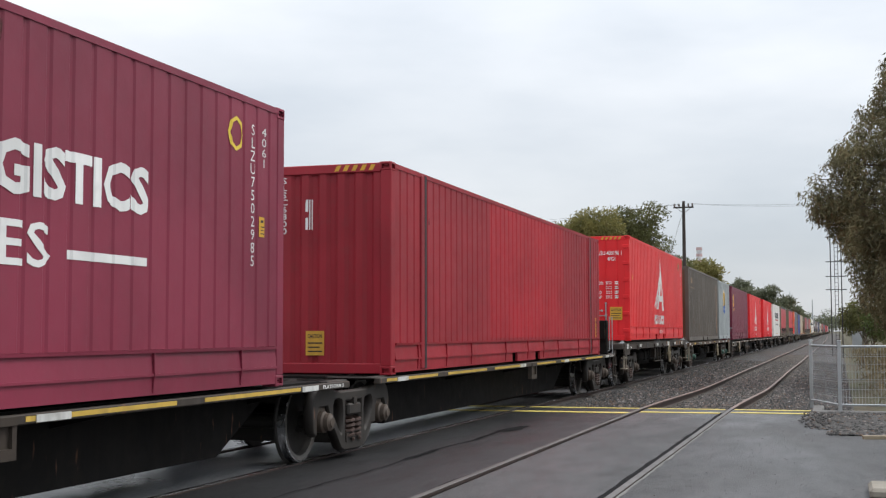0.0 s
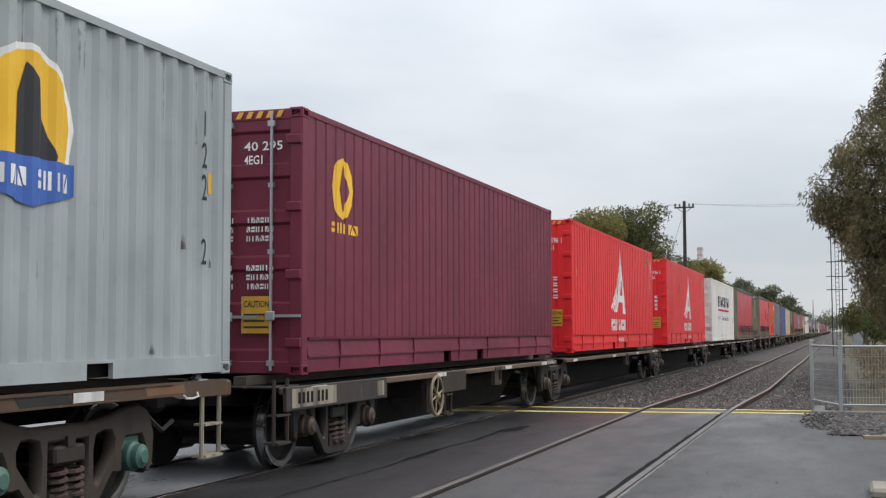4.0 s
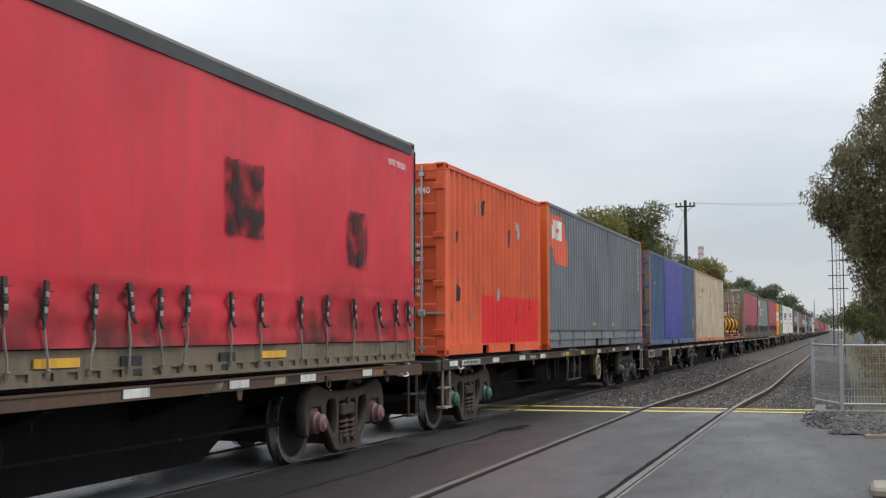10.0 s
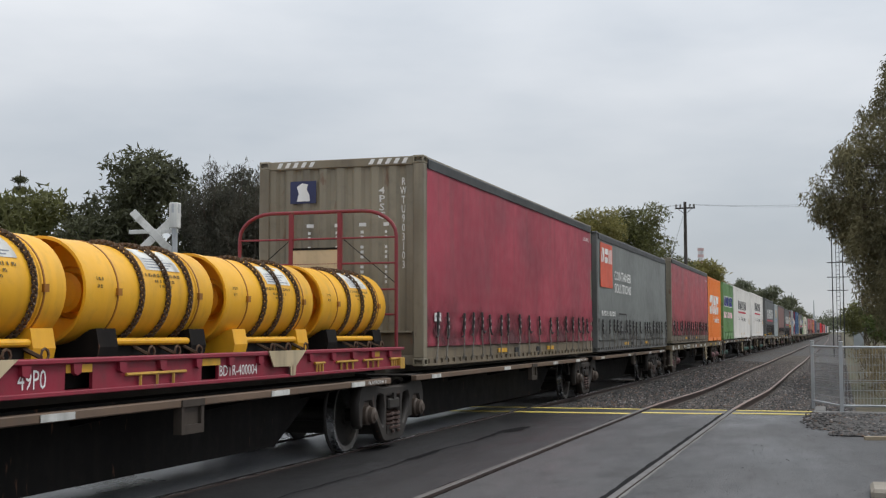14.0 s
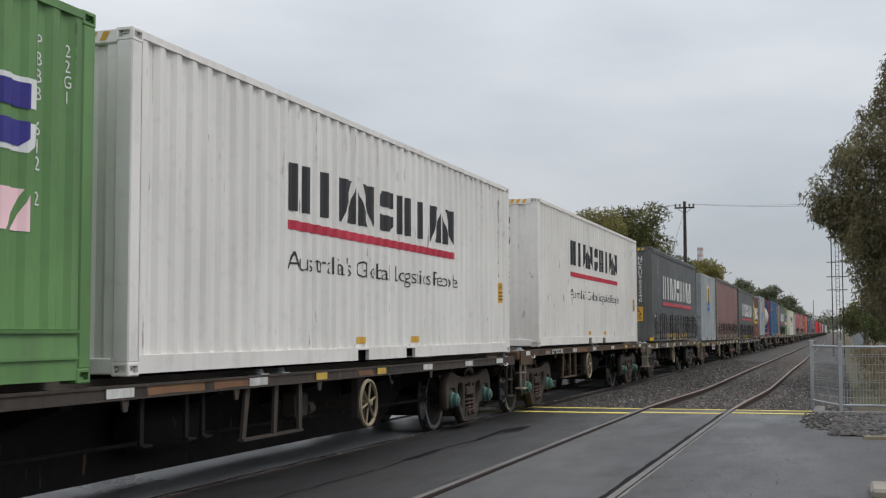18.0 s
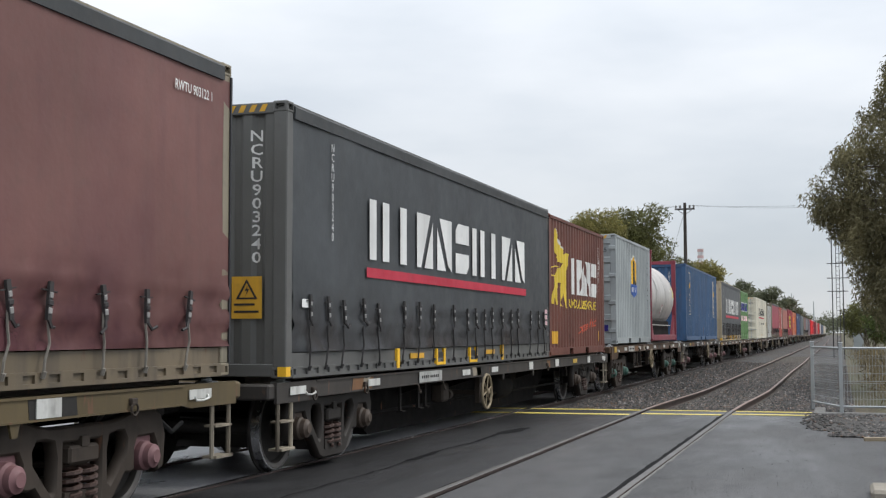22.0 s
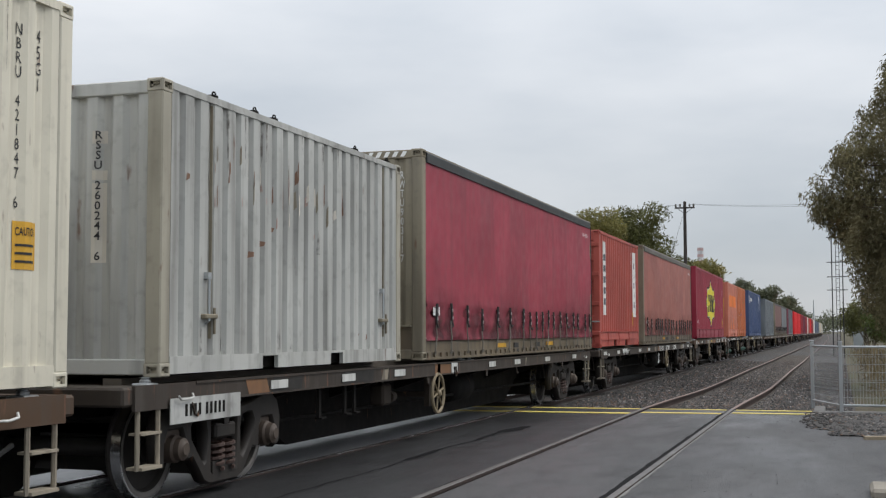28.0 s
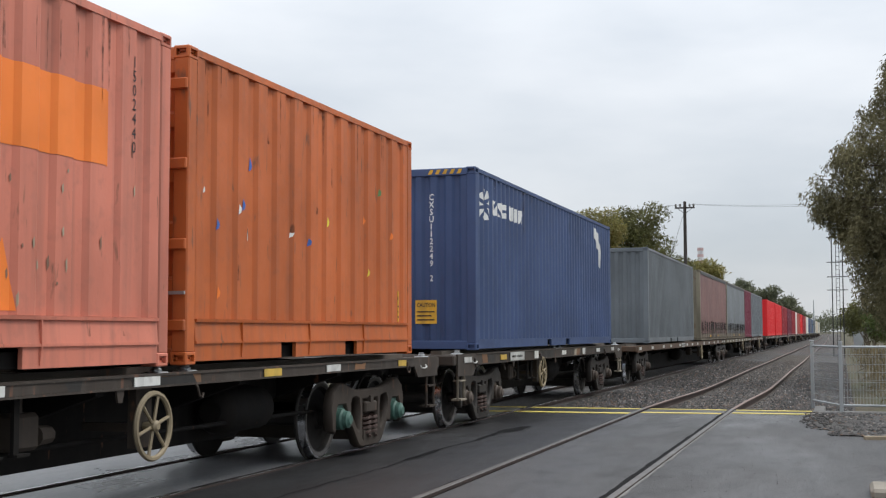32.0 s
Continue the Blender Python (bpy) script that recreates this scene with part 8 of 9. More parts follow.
    steel_box(34.29, FT40, 2.92, 1.24, "shipping_container", "bright red container with a tall white pointed emblem", BRIGHT_RED, dec_spire("AUSU4001811"), style="narrow", ends="ribbed_door")
    steel_box(48.57, FT40, 2.896, 1.12, "shipping_container", "grey-olive weathered corrugated container with peeling markings", OLIVE, dec_olive, end_mat=OLIVE_END)
    arch_box(61.27, 1.12, "122 2")
    steel_box(68.96, FT40, 2.896, SP, "shipping_container", "dark wine-red container with a yellow round emblem", WINE, dec_round, ends="door", style="narrow")
    steel_box(83.12, FT40, 2.896, SP, "shipping_container", "bright red container with a tall white pointed emblem", BRIGHT_RED, dec_spire("AUSU4002211"), style="narrow", ends="ribbed_door")
    steel_box(98.66, FT40, 2.896, SP, "shipping_container", "bright red container with a tall white pointed emblem", BRIGHT_RED, dec_spire("AUSU4001961"), style="narrow", ends="ribbed_door")
    striped_white(114.17, SP, "422022", "door")
    rw_curtain(128.51, SP, CLOTH_RED, "container with a red curtain side and olive-grey end frames", 3, "903131")
    rw_curtain(148.95, 1.11, CLOTH_BRIGHT, "container with a bright red curtain side bearing dark squares", 5, "903100", sooty=True)
    steel_box(162.61, FT20, 2.85, 1.13, "shipping_container", "scraped orange corrugated container with a red patch", ORANGE_OLD, dec_orange_old, ends="door")
    steel_box(169.28, FT40, 2.93, 1.13, "shipping_container", "slate-grey container with orange corner posts", SLATE_GREY, dec_cut_panel, posts=ORANGE_POST, style="deep")
    steel_box(183.08, FT40, 2.896, SP, "shipping_container", "weathered blue container with a royal blue field", BLUE_OLD, dec_blue, ends="door", posts=BLUE_POST)
    steel_box(195.85, FT40, 2.896, SP, "shipping_container", "stained cream container with peach rails and rust marks", CREAM, dec_cream, ends="door", rails=PEACH, posts=CREAM, top=RUST_PEACH)
    tube_rack(208.70, SP)
    rw_curtain(221.64, SP, CLOTH_PINK, "container with a faded pink curtain side and olive-grey end frames", 7, "903103")
    curtain_box(234.49, FT40, 2.85, SP, "curtain_container", "container with a grey curtain side and an orange-red panel", CLOTH_GREY, CHARCOAL, dec_panel_curtain, 9, posts=None)
    rw_curtain(248.05, 1.12, CLOTH_DULL, "container with a sooty dull red curtain side", 11, "903127")
    steel_box(260.77, FT20, 2.85, 1.10, "shipping_container", "clean orange container with large white leaning blocks", ALL_ORANGE, dec_leaning, ends="door", style="shallow")
    steel_box(268.20, FT20, 2.86, 1.12, "shipping_container", "green container with violet-blue and pale pink blocks", GREEN, dec_green, ends="door", style="deep")
    striped_white(274.78, 1.15, "422114", "wall")
    striped_white(289.16, 1.22, "422080", "wall", stripe_v=(1.48, 1.58), word_v=(1.73, 2.26))
    dark = dec_striped(2.25, 10.25, 0.0, "", False, WHITE_INK, (1.14, 1.26), (1.36, 2.10))
    def dark_curtain(s, base, seed, frame_mat=CHARCOAL, label="container with a charcoal curtain side, white blocks and a red stripe"):
        def f(b):
            dark(b)
            b.front(text_tris("NCRU903240", 0.80, 1.2, 0.92, 2.6, upright=True), WHITE_INK)
            b.caution(0.6, 0.62, 0.34, 0.44, True, True)
            b.side(loop_tris([rect(0.36, 0.74, 0.60, 0.83)]), WHITE_INK, "sticker", "white label")
            b.side(loop_tris([rect(11.75, 0.62 + 0.11 * k, 11.95, 0.70 + 0.11 * k) for k in range(3)]), PINK_INK, "sticker")
            b.code("NCRU903240", 1.15, 1.5, 2.6, WHITE_INK, 0.08)
            for y in (-2.7, 2.5):
                part("yellow_cleat", Shape().box(W / 2 - 0.02, W / 2 + 0.016, y - 0.045, y + 0.045, 0.02, 0.27), SUN_YELLOW, b.ob, "yellow cleat")
            for y in (-0.9, 0.75):
                part("pocket_frame", Shape().box(W / 2 - 0.02, W / 2 + 0.016, y - 0.21, y - 0.15, 0.02, 0.25).box(W / 2 - 0.02, W / 2 + 0.015, y + 0.15, y + 0.21, 0.02, 0.25).box(W / 2 - 0.02, W / 2 + 0.0155, y - 0.20, y + 0.20, 0.02, 0.06), SUN_YELLOW, b.ob, "yellow frame round a fork pocket")
            part("corner_flash", Shape().box(W / 2 - 0.09, W / 2 + 0.004, -6.10, -5.99, 0.02, 0.12), SUN_YELLOW, b.ob, "yellow painted corner")
            b.hazard()
        curtain_box(s, FT40, 2.896, base, "curtain_container", label, CLOTH_BLACK, frame_mat, f, seed, lift=0.09)
    dark_curtain(304.17, 1.21, 13)
    arch_box(318.75, 1.11, "110187 6")
    rw_curtain(325.26, 1.12, CLOTH_BROWN, "container with a faded brown curtain side and red hem", 15, "903122", badge=False)
    dark_curtain(338.70, SP, 17)
    steel_box(351.05, FT20, 2.85, SP, "shipping_container", "chocolate-brown container with a golden emblem and white blocks", CHOCOLATE, dec_winged, ends="door", style="shallow")
    arch_box(358.85, 1.22, "261425")
    tank_box(365.18, 1.25)
    steel_box(374.17, FT40, 2.9, 1.21, "shipping_container", "mid-blue corrugated container with pale upright panels", SEA_BLUE, dec_sea)
    dark_curtain(388.51, 1.13, 19, BEIGE_STAINED, "container with a charcoal curtain side and rust-stained beige end frames")
    steel_box(401.21, FT20, 2.86, 1.12, "shipping_container", "green container with violet-blue and pale pink blocks", GREEN, dec_green, ends="door", style="deep")
    striped_white(415.48, 1.10, "421847", "door", WHITE2)
    steel_box(428.98, FT20, 2.56, 1.13, "shipping_container", "ash-white corrugated container with rusty scrapes", ASH, dec_ash, posts=ASH_POST, style="groove")
    rw_curtain(435.83, 1.12, CLOTH_PINK, "container with a faded pink curtain side and dark hem straps", 21, "903117")
    steel_box(449.26, FT20, 2.84, 1.12, "shipping_container", "brick-red container with white upright panels", BRICK, dec_panels, ends="door", style="deep")
    rw_curtain(456.07, 1.13, CLOTH_SALMON, "container with a faded salmon curtain side and sooty hem", 23, "903141", badge=False)
    steel_box(470.43, FT40, 2.93, 1.22, "shipping_container", "crimson container with a lemon-yellow star emblem", CRIMSON, dec_star, style="rolled", pockets=False)
    steel_box(485.44, FT20, 2.85, 1.22, "shipping_container", "coral-pink scraped container with an orange patch", CORAL, dec_coral, style="wide_deep")
    steel_box(491.80, FT20, 2.85, 1.22, "shipping_container", "dull orange scuffed corrugated container", ORANGE_MID, dec_scuffed, ends="door", style="wide_deep")
    steel_box(500.95, FT40, 2.92, 1.22, "shipping_container", "indigo-blue container with a white pinwheel emblem", INDIGO, dec_globe)
    # the distant end of the train
    far = [(519.6, FT40, SLATE, 0), (534.0, FT40, CLOTH_BROWN, 1), (546.7, FT40, SLATE, 1), (559.2, FT20, WINE, 0), (565.6, FT40, SLATE, 0), (584.2, FT40, BRIGHT_RED, 0), (598.0, FT40, BRIGHT_RED, 0),
           (611.2, FT40, DEEP_RED, 0), (624.8, FT40, WINE, 0), (638.0, FT40, DEEP_RED, 0), (650.6, FT20, WHITE, 0), (657.2, FT40, BRICK, 0), (670.4, FT40, BRIGHT_RED, 0), (684.0, FT40, DEEP_RED, 0),
           (697.2, FT20, BRICK, 0), (708.0, FT40, WHITE, 0), (721.8, FT40, INDIGO, 0), (735.0, FT40, SLATE, 0), (748.6, FT40, BLUE_OLD, 0), (762.0, FT40, SLATE, 0), (776.0, FT40, SLATE, 0),
           (790.0, FT40, WHITE2, 0), (803.4, FT40, CREAM, 0), (817.0, FT40, WHITE2, 0), (830.4, FT40, ASH, 0), (843.6, FT40, WHITE2, 0)]
    for i, (s, L, m, k) in enumerate(far):
        nm = m.name.replace("_container_paint", "").replace("_pvc_curtain", "").replace("_", " ")
        if k:
            curtain_box(s, L, 2.896, 1.16, "curtain_container", "container with a %s curtain side" % nm, m, FRAME_GREY, None, 30 + i)
        else:
            steel_box(s, L, 2.896, 1.16, "shipping_container", "%s corrugated steel container" % nm, m)
    k = 0
    groups = [(0, 1), (2, 3), (4, 4), (5, 6), (7, 8), (9, 10), (11, 12), (13, 14), (15, 16), (17, 18), (19, 20), (21, 22), (23, 24), (25, 25)]
    for a, b in groups:
        w = flat_wagon((far[a][0] + 0.2, far[b][0] + far[b][1] - 1.8), SILLS[a % 4], CAP_BROWN, 2.0, None, "flat container wagon with dull side sills and grey deck")
        for ch in w.children:
            if not ch.name.startswith("bogie"):
                ch.location.z += 0.115 - 0.055


train()

# ---------------------------------------------------------------- beside the line


def leaf_mat(key, c0, c1):
    m = bpy.data.materials.new(key)
    m.use_nodes = True
    n, l = m.node_tree.nodes, m.node_tree.links
    g = n.new("ShaderNodeNewGeometry")
    r = n.new("ShaderNodeValToRGB")
    r.color_ramp.elements[0].color, r.color_ramp.elements[1].color = (*c0, 1), (*c1, 1)
    tc, nz, mr, ad = (n.new(k) for k in ("ShaderNodeTexCoord", "ShaderNodeTexNoise", "ShaderNodeMapRange", "ShaderNodeMix"))
    nz.inputs["Scale"].default_value, nz.inputs["Detail"].default_value = 0.85, 3.0
    mr.inputs["From Min"].default_value, mr.inputs["From Max"].default_value = 0.34, 0.66
    ad.inputs["Factor"].default_value = 0.7
    l.new(tc.outputs["Object"], nz.inputs["Vector"])
    l.new(nz.outputs["Fac"], mr.inputs["Value"])
    l.new(g.outputs["Random Per Island"], ad.inputs[2])
    l.new(mr.outputs[0], ad.inputs[3])
    l.new(ad.outputs[0], r.inputs[0])
    b = n["Principled BSDF"]
    l.new(r.outputs[0], b.inputs["Base Color"])
    b.inputs["Roughness"].default_value = 0.6
    b.inputs["Specular IOR Level"].default_value = 0.25
    tr = n.new("ShaderNodeBsdfTranslucent")
    l.new(r.outputs[0], tr.inputs["Color"])
    mx = n.new("ShaderNodeMixShader")
    mx.inputs[0].default_value = 0.35
    l.new(b.outputs[0], mx.inputs[1])
    l.new(tr.outputs[0], mx.inputs[2])
    l.new(mx.outputs[0], n["Material Output"].inputs["Surface"])
    return m


GUM = leaf_mat("olive_green_foliage", (0.05, 0.055, 0.022), (0.18, 0.18, 0.065))
DARKLEAF = leaf_mat("dark_green_foliage", (0.036, 0.038, 0.024), (0.140, 0.145, 0.078))
MIDLEAF = leaf_mat("mid_green_foliage", (0.045, 0.065, 0.020), (0.15, 0.20, 0.055))
YELLEAF = leaf_mat("yellow_green_foliage", (0.09, 0.09, 0.03), (0.33, 0.29, 0.10))
PEPPER = leaf_mat("drooping_olive_foliage", (0.075, 0.070, 0.042), (0.30, 0.265, 0.140))
STRAW = leaf_mat("dry_straw_grass", (0.10, 0.08, 0.045), (0.26, 0.21, 0.12))
# far trees: the haze of distance is mixed into these paler greens
FARLEAF = leaf_mat("haze_paled_foliage", (0.07, 0.08, 0.05), (0.19, 0.20, 0.125))
NEEDLE = leaf_mat("dark_needle_foliage", (0.034, 0.034, 0.026), (0.115, 0.108, 0.080))
BARK = paint("grey_brown_bark", (0.11, 0.085, 0.065), 0.9, grime=0.4, grain=10, bump=0.5)
PALEBARK = paint("pale_grey_bark", (0.26, 0.22, 0.18), 0.85, grime=0.35, grain=8, bump=0.4)


def leaves(clumps, count, size, seed, droop=0.0, long=2.2):
    """Leaf blades scattered in ellipsoid clumps ((x, y, z, rx, rz), ...)."""
    r = np.random.RandomState(seed)
    w = np.array([c[3] ** 2 * c[4] ** 0.5 for c in clumps])
    pick = r.choice(len(clumps), count, p=w / w.sum())
    cc = np.array([c[:3] for c in clumps])[pick]
    rr = np.array([(c[3], c[3], c[4]) for c in clumps])[pick]
    d = r.normal(size=(count, 3))
    d /= np.linalg.norm(d, axis=1)[:, None]
    rad = r.uniform(0.35, 1.0, count) ** 0.5 * r.uniform(0.85, 1.12, count)
    p = cc + d * rad[:, None] * rr
    a = r.normal(size=(count, 3))
    a[:, 2] = a[:, 2] * (1 - droop) - droop * 1.6
    a /= np.linalg.norm(a, axis=1)[:, None]
    b = np.cross(a, r.normal(size=(count, 3)))
    b /= np.linalg.norm(b, axis=1)[:, None]
    s = size * r.uniform(0.6, 1.3, count)[:, None]
    v = np.stack([p - b * s * 0.5, p + a * s * long * 0.5 - b * s * 0.15, p + a * s * long, p + a * s * long * 0.45 + b * s * 0.5], axis=1).reshape(-1, 3)
    me = bpy.data.meshes.new("crown")
    me.vertices.add(count * 4)
    me.vertices.foreach_set("co", v.ravel())
    me.loops.add(count * 4)
    me.loops.foreach_set("vertex_index", np.arange(count * 4, dtype=np.int32))
    me.polygons.add(count)
    me.polygons.foreach_set("loop_start", np.arange(0, count * 4, 4, dtype=np.int32))
    me.update()
    me.validate()
    return me


def tree(x, y, height, spread, mat, label, seed, count=5000, size=0.16, trunk_h=0.35, bark=None, droop=0.0, n=14, flat=0.6, name="tree", lean=0.0):
    r = random.Random(seed)
    ob = thing(name, label, "tree", pose(x, y, -0.1))
    s = Shape()
    clumps = []
    th = height * trunk_h
    s.pipe([(0, 0, 0), (0.05 * height * lean, 0, th * 0.5), (0.1 * height * lean, 0.02 * height, th), (0.12 * height * lean, 0, height * 0.8)], 0.035 * height * 0.6, 9, 0.006 * height)
    for k in range(n):
        a = k * 2.4 + r.uniform(-0.5, 0.5)
        f = (k + 0.5) / n
        z = th * 0.95 + (height - th) * (0.12 + 0.82 * f)
        rad = spread * (1 - (2 * f - 0.75) ** 2 * 0.55) * r.uniform(0.35, 0.95)
        c = (math.cos(a) * rad + 0.1 * height * lean, math.sin(a) * rad, z)
        s.pipe([(0.1 * height * lean, 0, max(th * 0.7, z - spread * 0.8)), (c[0] * 0.55, c[1] * 0.55, z - spread * 0.25), c], 0.012 * height * 0.7, 6, 0.02)
        cr = spread * r.uniform(0.30, 0.52)
        clumps.append((*c, cr, cr * flat * r.uniform(0.8, 1.2)))
        for q in range(3):
            b = r.uniform(0, 6.28)
            clumps.append((c[0] + cr * 0.8 * math.cos(b), c[1] + cr * 0.8 * math.sin(b), z + r.uniform(-0.5, 0.5) * cr, cr * 0.5, cr * 0.4))
    part("trunk", s.mesh("trunk", True), bark or BARK, ob, "rough bark trunk with limbs")
    part("crown", leaves(clumps, count, size, seed, droop), mat, ob)
    return ob


def feather_tree(x, y, height, spread, label, seed):
    """Limbs that fan up from a short trunk, each with wisps of fine needles along its outer half."""
    r = random.Random(seed)
    ob = thing("tree", label, "tree", pose(x, y, -0.1))
    s, clumps = Shape(), []
    for k in range(3):
        s.pipe([(0.35 * (k - 1), 0.1 * k, 0), (0.5 * (k - 1), 0.1 * k, 1.4), (0.8 * (k - 1), 0, 3.0)], 0.16, 8, 0.10)
    for k in range(46):
        a = k * 2.4
        f = (k + 0.5) / 46
        rad = spread * math.sqrt(f) * r.uniform(0.75, 1.05)
        top = 2.6 + (height - 2.6) * math.sqrt(max(0.05, 1 - (rad / spread) ** 2 * 0.75)) * r.uniform(0.72, 1.0)
        end = Vector((rad * math.cos(a), rad * math.sin(a), top))
        foot = Vector((0.7 * (k % 3 - 1), 0.1, 1.5 + 1.2 * r.random()))
        bend = foot.lerp(end, 0.5) + Vector((0.25 * math.cos(a), 0.25 * math.sin(a), -0.15))
        s.pipe([foot, bend, end], 0.045, 5, 0.010)
        for q in range(7):
            p = bend.lerp(end, q / 6) + Vector((r.uniform(-0.3, 0.3), r.uniform(-0.3, 0.3), r.uniform(-0.2, 0.3)))
            clumps.append((*p, r.uniform(0.22, 0.46), r.uniform(0.30, 0.6)))
            if q % 2:
                s.pipe([bend.lerp(end, q / 7), p], 0.016, 4, 0.006)
    for k in range(60):
        a = r.uniform(0, 6.28)
        clumps.append((spread * 0.8 * math.cos(a), spread * 0.8 * math.sin(a), r.uniform(1.6, 4.2), 0.6, 0.7))
    part("trunk", s.mesh("trunk", True), BARK, ob, "pale limbs fanning up from a short trunk")
    part("crown", leaves(clumps, 52000, 0.060, seed, -0.4, 4.0), NEEDLE, ob)
    return ob


tree(-23.2, 120, 12.9, 4.6, YELLEAF, "broad yellow-green tree with a rounded crown", 1, 38000, 0.17, 0.2, n=24)
tree(-27.2, 121, 12.5, 4.0, YELLEAF, "rounded yellow-green tree beside the line", 2, 26000, 0.17, 0.2, n=20)
tree(-19.9, 128, 14.0, 5.0, GUM, "olive-green tree with a rounded domed crown", 3, 28000, 0.17, 0.25, n=20)
tree(-18.3, 118, 8.9, 2.6, YELLEAF, "low yellow-green bushy tree", 8, 7000, 0.22, 0.15)
tree(-17.6, 172, 11.2, 4.4, YELLEAF, "yellow-green bushy tree beside the line", 4, 12000, 0.28, 0.12, n=20)
tree(-21.0, 176, 10.6, 4.0, GUM, "olive bushy tree beside the line", 5, 9000, 0.28, 0.12, n=18)
tree(-21.4, 300, 14.0, 3.2, FARLEAF, "distant dark tree with a flat crown", 6, 1800, 0.35, 0.7, n=7, flat=0.4)
for k, (x, y, h, sp) in enumerate(((-16.5, 262, 9.6, 3.8), (-13.6, 258, 10.4, 4.2), (-10.6, 266, 8.2, 3.6), (-8.6, 276, 6.6, 3.0))):
    tree(x, y, h, sp, FARLEAF, "distant dark green tree beside the line", 40 + k, 5200, 0.36, 0.12)
# behind the crossing, on the far side of the train
tree(-34.0, 46, 7.6, 3.6, GUM, "dense olive-green tree behind the crossing", 11, 15000, 0.18, 0.12, n=20)
tree(-31.0, 48, 6.6, 2.8, MIDLEAF, "dense green tree behind the crossing", 12, 12000, 0.18, 0.12, n=20)
tree(-28.3, 47, 9.5, 3.0, DARKLEAF, "tall dark tree with an open crown", 13, 15000, 0.15, 0.3, n=20)
feather_tree(-24.3, 47, 8.9, 2.7, "dark feathery tree with pale rising limbs and gaps", 14)
tree(-31.6, 61, 10.2, 3.3, DARKLEAF, "dark feathery tree with pale limbs", 15, 8500, 0.13, 0.35, PALEBARK, n=20)
tree(-27.2, 60, 7.3, 2.6, MIDLEAF, "rounded bright green tree", 16, 13000, 0.16, 0.25, n=20)
tree(-28.0, 82, 9.8, 2.8, MIDLEAF, "green tree with an uneven top", 17, 10000, 0.2, 0.2, n=18)
tree(-31.6, 80, 6.2, 2.0, DARKLEAF, "small dark sapling beside the houses", 18, 1600, 0.2, 0.2)
tree(-27.0, 91, 9.8, 3.6, DARKLEAF, "dark rounded tree with a dense crown", 19, 13000, 0.2, 0.15, n=20)
tree(-24.6, 92, 7.4, 2.6, MIDLEAF, "green rounded tree with a dense crown", 20, 8000, 0.2, 0.15, n=18)
for k in range(9):
    tree(-46 - (k % 3) * 6, 44 + k * 11, 5.5 + (k * 37 % 5) * 0.7, 3.2, (GUM, MIDLEAF, DARKLEAF)[k % 3], "leafy suburban tree behind the houses", 60 + k, 5000, 0.24, 0.12)
# a tall whorled conifer far off
ob = thing("conifer", "tall whorled conifer far behind the trees", "tree", pose(-66.6, 90, -0.1))
part("trunk", Shape().rod((0, 0, 0), (0, 0, 15.6), 0.25, 8, 0.04), BARK, ob)
cs = []
for k in range(12):
    z = 5 + k * 0.88
    for q in range(6):
        a = q * 1.047 + k * 0.5
        for f in (0.35, 0.7, 1.0):
            rad = (1.9 - 0.14 * k) * f
            cs.append((rad * math.cos(a), rad * math.sin(a), z + 0.15 * f, 0.28, 0.12))
part("crown", leaves(cs, 4500, 0.16, 70), DARKLEAF, ob)

# the large drooping tree by the fence: its crown spreads widest at half height
r = random.Random(31)
ob = thing("pepper_tree", "large drooping olive-green tree behind the fence", "tree", pose(5.4, 43, -0.1))
s = Shape()
s.pipe([(0, 0, 0), (-0.2, 0.1, 1.8), (-0.4, 0, 3.4), (-0.8, 0.2, 6.0), (-0.4, 0, 9.5)], 0.34, 10, 0.08)
REACH_Z = [1.6, 2.2, 3.5, 4.4, 5.0, 5.6, 6.1, 6.9, 8.0, 9.3, 10.4, 11.4]
REACH = [3.6, 4.7, 5.0, 5.35, 5.75, 6.3, 6.5, 6.15, 5.1, 4.35, 3.8, 2.4]
cl = []
for k in range(720):
    z = 1.8 + 9.6 * r.random()
    far = float(np.interp(z, REACH_Z, REACH))
    cr = r.uniform(0.30, 0.62)
    f = r.uniform(0.35, 1.0)
    if k % 4 == 0:
        # loose sprays that break the outline
        f = r.uniform(0.80, 1.03)
        cr = r.uniform(0.14, 0.38)
    side = -1 if k % 4 < 3 else 1
    c = (side * max(0.2, far * f - cr), r.uniform(-1, 1) * 3.2 * (1 - f * f * 0.75), z)
    cl.append((*c, cr, cr * r.uniform(1.0, 1.7)))
    if k % 6 == 0:
        s.pipe([(-0.5, 0, max(1.8, z - 2.2)), (c[0] * 0.5, c[1] * 0.5, z - 0.2), c], 0.06, 5, 0.012)
part("trunk", s.mesh("trunk", True), BARK, ob)
part("crown", leaves(cl, 135000, 0.06, 33, 0.7, 3.0), PEPPER, ob)


def bush(x, y, h, w, mat, label, seed, count, size=0.09, name="bush", cat="bush"):
    r = random.Random(seed)
    ob = thing(name, label, cat, pose(x, y, -0.1))
    s = Shape()
    cl = []
    for k in range(10):
        a, rad = r.uniform(0, 6.28), w * r.uniform(0.2, 0.8)
        z = h * r.uniform(0.25, 0.85)
        s.pipe([(0, 0, 0), (rad * 0.5 * math.cos(a), rad * 0.5 * math.sin(a), z * 0.6), (rad * math.cos(a), rad * math.sin(a), z)], 0.04, 5, 0.01)
        cl.append((rad * math.cos(a), rad * math.sin(a), z, w * 0.4, h * 0.22))
    part("stems", s, BARK, ob)
    part("foliage", leaves(cl, count, size, seed), mat, ob)


